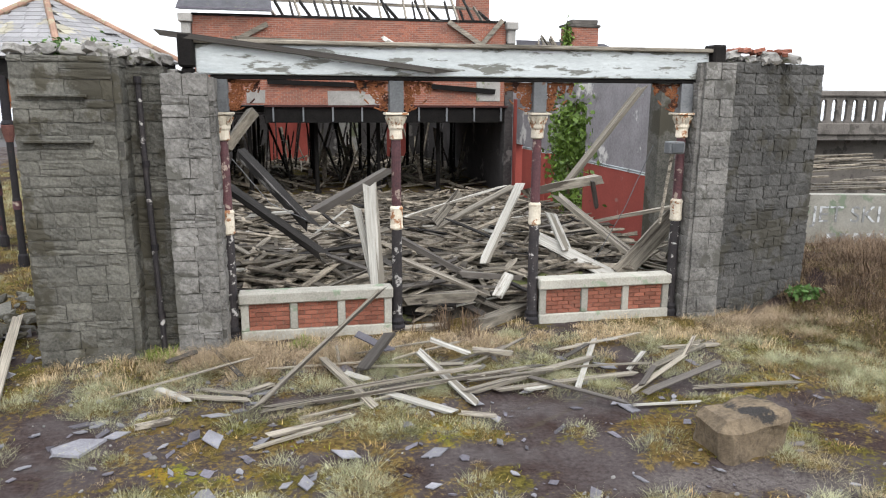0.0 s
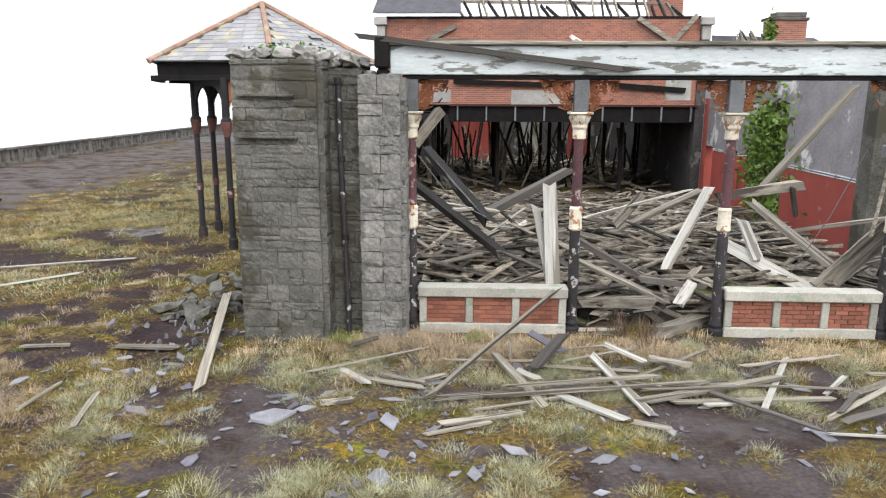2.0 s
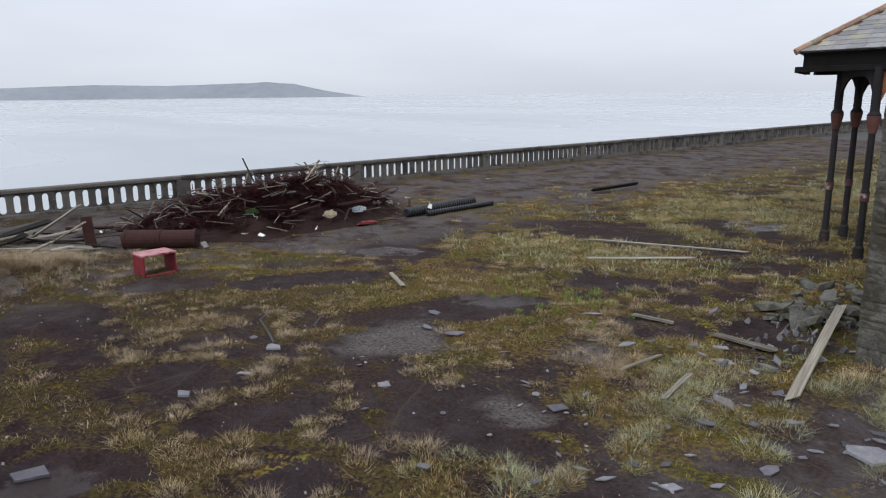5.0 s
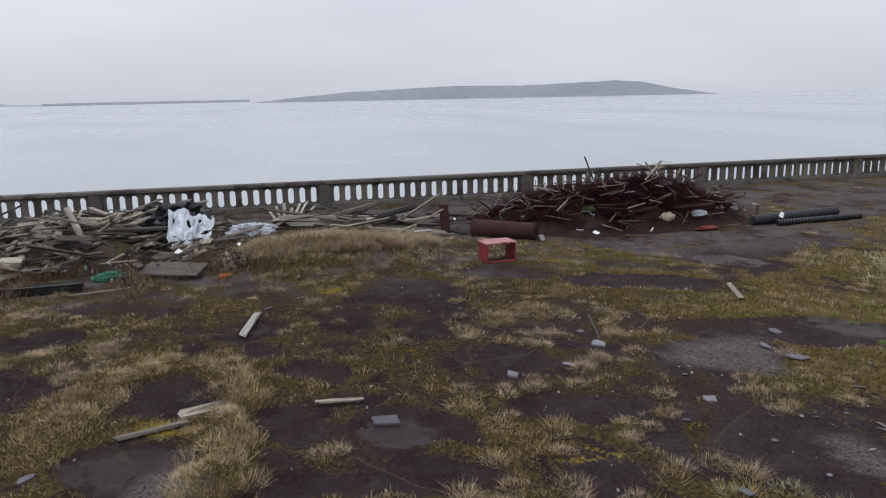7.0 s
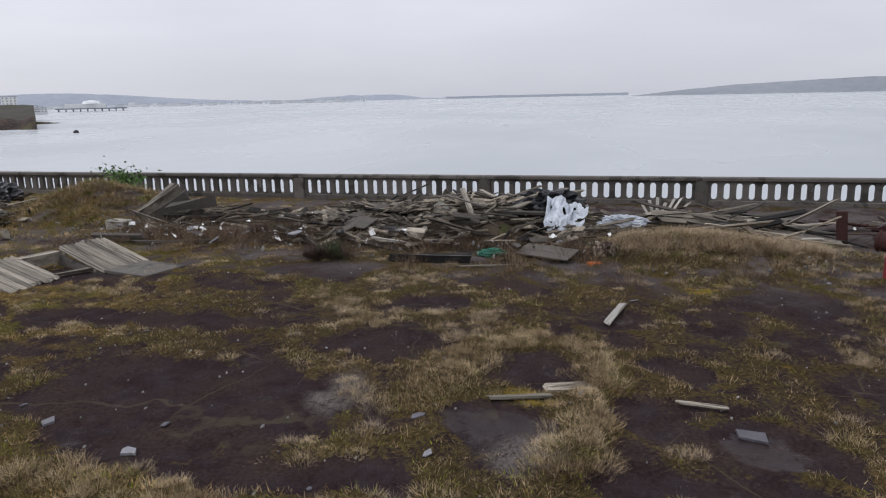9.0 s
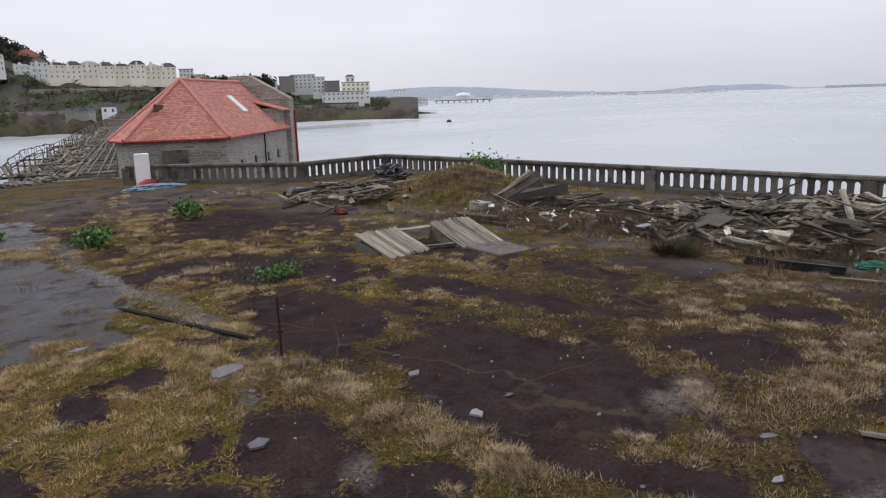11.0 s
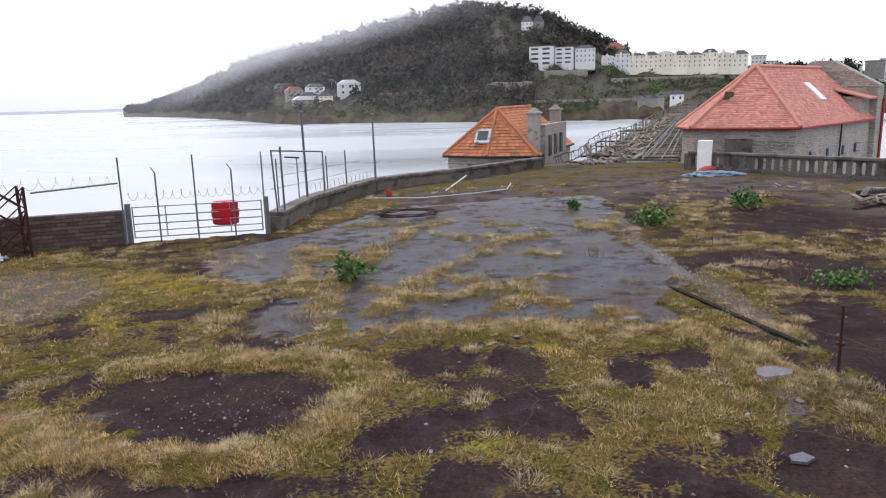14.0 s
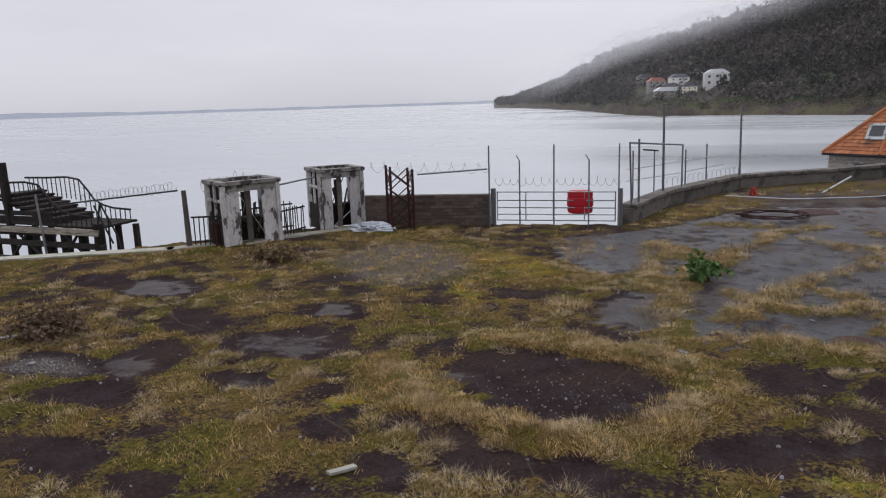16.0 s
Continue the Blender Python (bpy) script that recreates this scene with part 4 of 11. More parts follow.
def iron_column(x, y, h_cap=3.37, top=3.82, post_top=4.33, r=0.085):
    th = thing("iron_column", (x, y, 0), 0, "slender cast-iron column with peeling paint and leafy capital", "column", "front columns")
    part("base", lathe(B(), [(0.14, -0.1), (0.14, 0.12), (0.11, 0.16), (0.12, 0.22), (0.09, 0.28)], 16), "iron_dark", th, smooth=False)
    part("lower_shaft", lathe(B(), [(r * 1.08, 0.28), (r * 1.05, 1.85)], 16), "flaked_iron", th, "black lower shaft")
    part("band", lathe(B(), [(r * 1.1, 1.85), (r * 1.35, 1.88), (r * 1.25, 1.95), (r * 1.25, 2.18), (r * 1.35, 2.22), (r, 2.26)], 16), "cream_paint", th, "flaking cream band")
    part("shaft", lathe(B(), [(r, 2.26), (r * 0.92, h_cap)], 16), "iron_paint", th, "dark red paint worn shaft")
    cap = part("capital", lathe(B(), [(r * 0.95, h_cap), (r * 1.3, h_cap + 0.02), (r * 1.25, h_cap + 0.16), (r * 1.5, h_cap + 0.2), (r * 1.45, h_cap + 0.26),
                                      (r * 2.0, h_cap + 0.40)], 16), "cream_paint", th, "cream leafy capital")
    for i in range(8):
        a = math.pi / 4 * i
        bm = B()
        leaf = [(0, 0), (0.035, 0.05), (0.03, 0.12), (0, 0.15), (-0.03, 0.12), (-0.035, 0.05)]
        extrude_outline(bm, leaf, -0.008, 0.008)
        bmesh.ops.transform(bm, matrix=pose(0, 0, 0, 0, 0, math.degrees(a) + 90) @ pose(0, -r * 1.42, h_cap + 0.24, 22, 0, 0), verts=bm.verts)
        part("leaf", bm, "cream_paint", cap)
    part("abacus", box(B(), (-0.19, -0.19, top - 0.04), (0.19, 0.19, top), 0.01), "cream_paint", th)
    part("upper_post", box(B(), (-0.12, -0.10, top), (0.12, 0.10, post_top), 0.01), "grey_steel", th, "square grey post")
    return th


def bracket(x, y, z0, z1, side, reach=0.5):
    th = thing("bracket", (x, y, 0), 0, "rusted pierced cast-iron spandrel bracket", "bracket", "front brackets")
    bm = B()
    pts = [(0.12 * side, z1)]
    pts += [(side * (0.12 + reach * u), z1) for u in (0.5, 1.0)]
    pts += [(side * (0.12 + reach * math.cos(a) * 0.95), z1 - 0.05 - (z1 - z0) * math.sin(a)) for a in (0.2, 0.5, 0.8, 1.1, 1.4)]
    # a straight raking rib with scrolls behind it
    for i in range(7):
        a, c = 1.5 * i / 7, 1.5 * (i + 1) / 7
        p = (side * (0.12 + reach * (1 - math.sin(a))), 0, z0 + (z1 - z0) * math.cos(a) * 1.0)
        q = (side * (0.12 + reach * (1 - math.sin(c))), 0, z0 + (z1 - z0) * math.cos(c) * 1.0)
        p = (side * (0.12 + reach * math.cos(a)), 0, z1 - (z1 - z0) * math.sin(a))
        q = (side * (0.12 + reach * math.cos(c)), 0, z1 - (z1 - z0) * math.sin(c))
        if i % 2:
            tube(bm, p, q, 0.014, n=5)
    r = random.Random(int(x * 10 + side))
    for i in range(110):
        u, v = r.random(), r.random()
        if u + v > 1.0 + 0.12 * math.sin(9 * u):
            continue
        c = Vector((side * (0.14 + reach * u), 0, z1 - (z1 - z0) * v))
        rad = r.uniform(0.018, 0.042)
        for k in range(5):
            a, d = k * 1.2, (k + 1) * 1.2
            tube(bm, c + rad * Vector((math.cos(a), 0, math.sin(a))), c + rad * Vector((math.cos(d), 0.2, math.sin(d))), 0.013, n=4)
    tube(bm, (side * 0.12, 0, z1 - 0.02), (side * (0.12 + reach), 0, z1 - 0.02), 0.02, n=6)
    part("casting", bm, "rust", th)
    return th


COLS = [-0.87, 1.91, 4.39, 7.15]
for x in COLS:
    iron_column(x, FY)
for x, s in ((-0.87, 1), (1.91, -1), (1.91, 1), (4.39, -1), (4.39, 1), (7.15, -1)):
    bracket(x, FY, 3.84, 4.32, s)


def dwarf_wall(x0, x1):
    th = thing("dwarf_wall", (x0, FY, 0), 0, "low rendered wall with red brick panels and pale coping", "wall", "dwarf walls")
    L = x1 - x0
    part("plinth", rough(box(B(), (0, -0.13, -0.1), (L, 0.13, 0.2), 0.015), 0.006, 3), "concrete", th)
    part("coping", rough(box(B(), (-0.02, -0.16, 0.67), (L + 0.02, 0.16, 0.86), 0.02), 0.006, 3), "concrete", th)
    part("backing", box(B(), (0, -0.06, 0.2), (L, 0.12, 0.67)), "brick_mortar", th)
    n_p, w = 3, 0.13
    pw = (L - 4 * w) / n_p
    for i in range(4):
        x = i * (pw + w)
        part("pilaster", box(B(), (x, -0.11, 0.2), (x + w, 0.0, 0.67), 0.012), "concrete", th)
    for i in range(n_p):
        xs = w + i * (pw + w)
        rows = 6
        h = 0.47 / rows
        for rrow in range(rows):
            x = xs - (0.11 if rrow % 2 else 0)
            while x < xs + pw - 0.01:
                a, c = max(x, xs), min(x + 0.222, xs + pw)
                if c - a > 0.03:
                    ob = new("brick", BRICK)
                    ob.parent = th
                    ob.matrix_basis = pose((a + c) / 2, -0.045 + random.uniform(-0.004, 0.004), 0.2 + (rrow + 0.5) * h) @ Matrix.Diagonal((c - a - 0.011, 0.08, h - 0.008, 1))
                x += 0.222


BRICK = finish("brick", box(B(), (-0.5, -0.5, -0.5), (0.5, 0.5, 0.5), 0.04), "brick")
dwarf_wall(-0.74, 1.80)
dwarf_wall(4.50, 7.06)

# downpipe in the recess
bm = B()
for p, q in (((-2.02, 11.52, 4.3), (-2.0, 11.50, 2.9)), ((-2.0, 11.50, 2.9), (-1.96, 11.49, 1.6)), ((-1.96, 11.49, 1.6), (-1.92, 11.47, 0.0))):
    tube(bm, p, q, 0.045, n=10)
pipe = thing("downpipe", (0, 0, 0), 0, "corroded cast-iron downpipe fixed to the stone wall", "pipe")
part("pipe", bm, "flaked_iron", pipe)
for z in (4.25, 3.0, 1.7, 0.6):
    part("collar", tube(B(), (-2.02 + (4.3 - z) * 0.023, 11.5, z), (-2.02 + (4.3 - z) * 0.023, 11.5, z + 0.1), 0.058, n=10), "iron_dark", pipe)


# ---- walls of the hall and the brick building behind ----
def brick_material(name="brickwork", c1=(0.33, 0.115, 0.068), c2=(0.20, 0.075, 0.05), mortar=(0.30, 0.24, 0.20), stain=(0.135, 0.085, 0.065), w=0.23, h=0.077, gap=0.006, warp=0.0):
    m = bpy.data.materials.new(name)
    m.use_nodes = True
    n, l = m.node_tree.nodes, m.node_tree.links
    b = n["Principled BSDF"]
    geo, sep, com = n.new("ShaderNodeNewGeometry"), n.new("ShaderNodeSeparateXYZ"), n.new("ShaderNodeCombineXYZ")
    l.new(geo.outputs["Position"], sep.inputs[0])
    ad = n.new("ShaderNodeMath")
    l.new(sep.outputs["X"], ad.inputs[0])
    l.new(sep.outputs["Y"], ad.inputs[1])
    l.new(ad.outputs[0], com.inputs["X"])
    l.new(sep.outputs["Z"], com.inputs["Y"])
    br = n.new("ShaderNodeTexBrick")
    br.inputs["Scale"].default_value = 1.0
    br.inputs["Brick Width"].default_value, br.inputs["Row Height"].default_value, br.inputs["Mortar Size"].default_value = w, h, gap
    br.inputs["Color1"].default_value, br.inputs["Color2"].default_value = (*c1, 1), (*c2, 1)
    br.inputs["Mortar"].default_value = (*mortar, 1)
    l.new(com.outputs[0], br.inputs["Vector"])
    if warp:
        wz, wa = n.new("ShaderNodeTexNoise"), n.new("ShaderNodeVectorMath")
        wz.inputs["Scale"].default_value, wz.inputs["Detail"].default_value = 1.4, 3
        wa.operation, wa.inputs[1].default_value = "MULTIPLY_ADD", (warp, warp, warp)
        l.new(geo.outputs["Position"], wz.inputs["Vector"])
        l.new(wz.outputs["Color"], wa.inputs[0])
        l.new(com.outputs[0], wa.inputs[2])
        l.new(wa.outputs[0], br.inputs["Vector"])
        br.squash, br.squash_frequency, br.offset = 0.6, 3, 0.37
    no = n.new("ShaderNodeTexNoise")
    no.inputs["Scale"].default_value, no.inputs["Detail"].default_value = 0.7, 8
    l.new(geo.outputs["Position"], no.inputs["Vector"])
    mr = n.new("ShaderNodeMapRange")
    mr.inputs["From Min"].default_value, mr.inputs["From Max"].default_value, mr.inputs["To Max"].default_value = 0.5, 0.75, 0.75
    l.new(no.outputs["Fac"], mr.inputs["Value"])
    mx = n.new("ShaderNodeMix")
    mx.data_type = "RGBA"
    l.new(mr.outputs[0], mx.inputs["Factor"])
    l.new(br.outputs["Color"], mx.inputs[6])
    mx.inputs[7].default_value = (*stain, 1)
    l.new(mx.outputs[2], b.inputs["Base Color"])
    b.inputs["Roughness"].default_value = 0.9
    bp = n.new("ShaderNodeBump")
    bp.inputs["Strength"].default_value, bp.inputs["Distance"].default_value = 0.6, 0.01
    l.new(br.outputs["Fac"], bp.inputs["Height"])
    bp.invert = True
    l.new(bp.outputs[0], b.inputs["Normal"])
    M[name] = m


brick_material()
brick_material("rubble_wall", (0.32, 0.285, 0.25), (0.19, 0.17, 0.155), (0.38, 0.35, 0.31), (0.15, 0.13, 0.115), 0.36, 0.15, 0.016, 0.5)
BY = 29.0
bld = thing("brick_building", (3, BY, 0), 0, "two-storey red brick building with burnt roof behind the hall", "building")
bld.matrix_basis = Matrix()
part("front_wall", box(box(B(), (-3.3, BY, 3.74), (8.9, BY + 0.35, 7.0)), (7.2, BY + 0.001, 3.5), (8.9, BY + 0.34, 3.75)), "brickwork", bld)
part("lintel", box(B(), (-0.8, BY - 0.08, 3.05), (9.0, BY + 0.3, 3.735)), "char", bld, "charred steel lintel")
part("lintel_flange", box(B(), (-0.8, BY - 0.2, 3.66), (9.0, BY - 0.083, 3.73)), "rust_dark", bld, "rusted upper flange")
for i in range(9):
    part("stiffener", box(B(), (-0.5 + i * 1.15, BY - 0.16, 3.1), (-0.44 + i * 1.15, BY - 0.083, 3.655)), "grey_steel", bld)
part("side_pier", box(B(), (8.9, BY - 0.1, -0.1), (9.25, BY + 0.5, 6.3)), "dark_plaster", bld)
part("side_pier", box(B(), (-3.6, BY - 0.05, -0.1), (-3.0, BY + 0.5, 3.74)), "grey_plaster", bld)
for x0, x1 in ((-3.75, -3.25), (8.85, 9.35)):
    part("cornice", box(box(B(), (x0, BY - 0.3, 6.75), (x1, BY + 0.4, 7.05), 0.03), (x0 + 0.08, BY - 0.18, 6.2), (x1 - 0.08, BY + 0.3, 6.75), 0.03), "limestone", bld, "broken pale stone cornice")
part("roof", box(B(), (-3.7, BY - 0.35, 7.2), (-0.4, BY + 0.0, 7.28), 0.0, None), "slate_dark", bld)
bm = B()
vs = [bm.verts.new(c) for c in ((-3.8, BY - 0.4, 7.18), (-0.35, BY - 0.4, 7.18), (-0.6, BY + 4.2, 10.6), (-3.2, BY + 4.2, 10.6))]
bm.faces.new(vs)
bmesh.ops.solidify(bm, geom=bm.faces[:], thickness=0.09)
part("roof", bm, "slate", bld, "surviving patch of slate roof")
for i in range(26):
    x = -0.3 + i * 0.34 + random.uniform(-0.06, 0.06)
    bm = B()
    top_z = 8.0 + random.uniform(-0.5, 0.35)
    dx = random.uniform(-0.25, 0.25) - 0.2
    m4 = Matrix.Translation((x, BY, 7.05))
    place = Heap()
    place.bar((x, BY, 7.05), (x + dx, BY + (top_z - 7.05) * 1.25, top_z), 0.03, 0.06)
    ob = place.make("rafter", "burnt_wood" if i % 3 else "weathered_wood", "", "", kind="")
    ob.parent = bld
for z_, y_ in ((7.75, 0.85), (8.25, 1.5)):
    hp_ = Heap()
    hp_.bar((-0.6, BY + y_, z_), (7.6, BY + y_, z_ - 0.1), 0.05, 0.06)
    hp_.make("purlin", "weathered_wood", "", "", kind="", parent=bld)
bm = B()
bm.faces.new([bm.verts.new(c) for c in ((-0.3, BY + 1.55, 8.3), (6.4, BY + 1.55, 8.2), (5.6, BY + 3.2, 9.6), (-0.3, BY + 3.2, 9.9))])
bmesh.ops.solidify(bm, geom=bm.faces[:], thickness=0.09)
part("roof", bm, "slate_dark", bld, "sagging upper band of slates")
part("wall_plate", box(B(), (-3.3, BY - 0.02, 7.0), (8.9, BY + 0.3, 7.1)), "burnt_wood", bld)
# two raking timbers and fire scars on the brick face
for p, q in (((-1.9, BY - 0.08, 6.05), (-0.55, BY - 0.06, 6.75)), ((6.5, BY - 0.1, 7.0), (8.3, BY - 0.06, 5.85)), ((8.7, BY - 0.1, 7.1), (7.6, BY - 0.06, 5.85))):
    h = Heap()
    h.bar(p, q, 0.06, 0.09)
    ob = h.make("brace", "weathered_wood", "", "", kind="")
    ob.parent = bld
for p_, q_, t_ in (((-0.7, BY - 0.1, 4.62), (3.2, BY - 0.08, 4.5), 0.09), ((5.6, BY - 0.1, 4.5), (8.4, BY - 0.08, 4.3), 0.1), ((0.5, BY - 0.1, 5.9), (3.4, BY - 0.08, 5.9), 0.05)):
    h = Heap()
    h.bar(p_, q_, 0.06, t_)
    h.make("charred_ledge", "char", "charred timber ledge", "", kind="", parent=bld)
for x, z, w_, h_ in ((-1.1, 4.05, 0.7, 0.5), (2.4, 4.0, 1.5, 0.55), (3.3, 3.95, 0.8, 0.4), (8.2, 5.0, 1.0, 2.2)):
    part("plaster_patch", rough(box(B(), (x - w_ / 2, BY - 0.03, z - h_ / 2), (x + w_ / 2, BY + 0.01, z + h_ / 2), 0.01), 0.03, 3, x), "limestone", bld, "patch of old grey plaster")
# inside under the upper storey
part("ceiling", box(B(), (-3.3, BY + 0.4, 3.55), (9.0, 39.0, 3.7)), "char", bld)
# rear and side walls: the deep hall's shade is put into dark plaster
for x0, x1, mt in ((-3.6, -1.2, "dark_plaster"), (-1.2, 1.5, "red_plaster"), (1.5, 3.2, "dark_plaster"), (3.2, 4.5, "limestone"), (4.5, 6.3, "dark_plaster"), (6.3, 7.6, "red_plaster"), (7.6, 9.3, "dark_plaster")):
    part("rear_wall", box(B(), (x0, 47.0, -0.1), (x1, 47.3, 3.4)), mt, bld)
part("side_wall", box(B(), (-3.62, BY + 0.5, -0.1), (-3.3, 47.0, 3.7)), "dark_plaster", bld)
part("side_wall", box(B(), (9.0, BY + 0.5, -0.1), (9.3, 47.0, 3.7)), "dark_plaster", bld)

# ---- mainland and far shores ----
def bearing(az, d, z=0.0):
    a = radians(az)
    return Vector((-math.sin(a) * d, math.cos(a) * d, z))


def shore(az):
    return 415 + 60 * math.exp(-((az - 140) / 9) ** 2) + 75 * smooth(168, 184, az) + 900 * smooth(184, 200, az) ** 1.6 + 14 * noise.noise(Vector((az * 0.7, 0, 0)))


SKYLINE = [(134, -0.4), (138.5, -0.1), (141, 0.3), (143.5, 1.0), (146, 1.5), (152, 2.0), (158, 2.5), (161, 3.2), (162.5, 3.8), (164, 4.4), (165.3, 5.1), (167.1, 6.0), (169.9, 6.55), (173, 6.85), (176.5, 6.25),
           (181.2, 5.05), (185, 4.1), (189.2, 3.2), (193.6, 1.25), (196.2, 0.45), (198.0, -0.3), (202, -0.5)]


def crest(az):
    """Slope angle of the skyline."""
    return float(np.interp(az, *zip(*SKYLINE))) + 0.12 * noise.noise(Vector((az * 1.3, 4, 0)))


def land(az, v):
    """A point of the mainland: v is 0 at the water and 1 behind the crest."""
    d0 = shore(az)
    d = d0 * (1 + 0.95 * v) + 14 * noise.noise(Vector((az * 0.9, v * 3, 0)))
    dc = d0 * 1.62
    zc = 4 + math.tan(radians(max(0.05, crest(az)))) * dc
    cliff = min(9.0, 6 + zc * 0.2) * (0.8 + 0.5 * noise.noise(Vector((az * 0.8, 1, 0))) + 0.12 * noise.noise(Vector((az * 1.9, 1, 0))))
    if v < 0.04:
        z = SEA - 1 + (cliff + 1) * (v / 0.04) ** 0.7
    elif v < 0.65:
        t = (v - 0.04) / 0.61
        z = SEA + cliff + (zc - SEA - cliff) * (t ** 1.25)
    else:
        z = zc - (v - 0.65) * 160
    p = bearing(az, d)
    z += 2.0 * noise.noise(Vector((p.x * 0.03, p.y * 0.03, 0)))
    return Vector((p.x, p.y, z))


NA, NV = 480, 40
bm = B()
grid = [[bm.verts.new(land(134.6 + 64.1 * i / NA, (j / NV) ** 1.3)) for j in range(NV + 1)] for i in range(NA + 1)]
for i in range(NA):
    for j in range(NV):
        bm.faces.new((grid[i][j], grid[i + 1][j], grid[i + 1][j + 1], grid[i][j + 1]))
me = finish("headland", bm, "hill_soil", True)
me.materials.append(M["rock"])
for k, f in enumerate(me.polygons):
    if k % NV < 3 + 2 * (noise.noise(Vector((k // NV * 0.07, 0, 5))) > -0.1):
        f.material_index = 1
tagged(new("headland", me), "wooded coastal hill with dark rocky shore", "hill", kind="structure")

ico = B()
bmesh.ops.create_icosphere(ico, subdivisions=1, radius=1.0)
ICO1_V = np.array([v.co[:] for v in ico.verts])
ICO1_F = [tuple(v.index for v in f.verts) for f in ico.faces]
ico.free()
rng = np.random.default_rng(7)
rr = random.Random(5)


def thicket(name, count, place, per, material, label):
    """Bare winter trees far off: each a loose tuft of many small ragged faces."""
    at, size = [], []
    while len(at) < count:
        r = place()
        if r:
            at.append(r[0])
            size.append(r[1])
    c, s = np.repeat(np.array([p[:] for p in at]), per, 0), np.repeat(np.array(size), per)
    k = len(c)
    d = rng.normal(0, 1, (k, 3))
    d /= np.linalg.norm(d, axis=1)[:, None]
    d *= (rng.random(k) ** 0.4)[:, None]
    c = c + d * s[:, None] * np.array([0.85, 0.85, 0.80]) + np.stack([0 * s, 0 * s, s * 0.45], 1)
    e = rng.normal(0, 1, (k, 3, 3)) * np.array([0.8, 0.8, 0.8])
    v = (c[:, None, :] + e * (s * 0.24)[:, None, None]).reshape(-1, 3)
    me = bpy.data.meshes.new(name)
    me.from_pydata(v.tolist(), [], np.arange(3 * k).reshape(-1, 3).tolist())
    me.materials.append(M[material])
    return tagged(new(name, me), label, "woods", kind="stuff")


def slope_z(az, d):
    return land(az, (d / shore(az) - 1) / 0.95).z - 0.5


def in_wood():
    az, v = rr.uniform(161, 198.4), 0.045 + 0.68 * rr.random() ** 0.8
    if az < 168 and v < 0.45 or az < 164 and v < 0.55:
        return None
    if (181.0 < az < 188.2 and v < 0.24 and rr.random() < 0.88) or (168.2 < az < 171.2 and 0.34 < v < 0.60 and rr.random() < 0.85):
        return None
    p = land(az, v)
    return p, (3.2 + 4.4 * rr.random() ** 1.6) * min(1.5, math.hypot(p.x, p.y) / 650)


def in_scrub():
    az, v = rr.uniform(137, 170), 0.035 + 0.66 * rr.random() ** 0.8
    if noise.noise(Vector((az * 0.5, v * 9, 2))) < -0.1:
        return None
    return land(az, v), rr.uniform(0.9, 2.4) * (1.6 if rr.random() < 0.07 else 1)


def in_shore():
    az, v = rr.uniform(163, 198), rr.uniform(0.02, 0.085)
    return land(az, v), rr.uniform(0.7, 2.0)


thicket("shore_scrub", 2600, in_shore, 14, "scrub_clump", "low dark scrub above the rocky shore")
thicket("woodland", 7600, in_wood, 26, "wood_clump", "bare dark winter woodland covering the hill")
mat("evergreen", (0.012, 0.017, 0.009), (0.045, 0.055, 0.026), 0.05, 0.95, 0.0, 0.2, island=0.3, world_space=True)


def in_grove():
    az = rr.uniform(145.8, 151.6)
    d = rr.uniform(560, 600)
    e = 1.55 + 0.5 * rr.random() * (1 + 0.6 * noise.noise(Vector((az * 0.9, 2, 0))))
    return bearing(az, d, 4 + d * math.tan(radians(e)) - 6), rr.uniform(3.0, 5.5)


def in_tops():
    az = rr.choice((160.5, 159.6, 161.2, 163.2)) + rr.gauss(0, 0.15)
    return bearing(az, 640, 4 + 640 * math.tan(radians(2.75)) - 2), rr.uniform(2.4, 4.6)


def in_gardens():
    az, d = rr.uniform(151.5, 169), rr.uniform(525, 565)
    return bearing(az, d, slope_z(az, d)), rr.uniform(0.8, 2.2)


thicket("grove", 170, in_grove, 40, "evergreen", "dark evergreen trees beside the seafront buildings")
thicket("hedges", 420, in_gardens, 18, "evergreen", "dark hedges and garden shrubs below the houses")
thicket("garden_trees", 26, in_tops, 40, "evergreen", "dark trees standing behind the terrace")
thicket("scrub", 7000, in_scrub, 14, "scrub_clump", "brown and green scrub on the slope below the town")


def ridge(name, az0, az1, dist, elev, material, label):
    bm = B()
    k = 240
    a = []
    for i in range(k + 1):
        az = az0 + (az1 - az0) * i / k
        zc = 4 + math.tan(radians(elev(az))) * (dist + 150)
        a.append([bm.verts.new(bearing(az, dist, SEA - 2)), bm.verts.new(bearing(az, dist + 60, SEA + 0.35 * (zc - SEA))), bm.verts.new(bearing(az, dist + 150, zc)), bm.verts.new(bearing(az, dist + 400, SEA - 2))])
    for p, q in zip(a, a[1:]):
        for i in range(3):
            bm.faces.new((p[i], q[i], q[i + 1], p[i + 1]))
    solid(name, bm, material, label, "coast", "structure", True)


ISLE = [(55.5, -0.3), (58.75, 0.22), (61, 0.72), (63, 0.85), (66, 0.74), (70, 0.62), (75, 0.70), (78, 0.60), (83.5, 0.38), (87, 0.1), (90.5, -0.25)]


def isle(az):
    return float(np.interp(az, *zip(*ISLE))) + 0.03 * noise.noise(Vector((az * 0.8, 0, 0)))


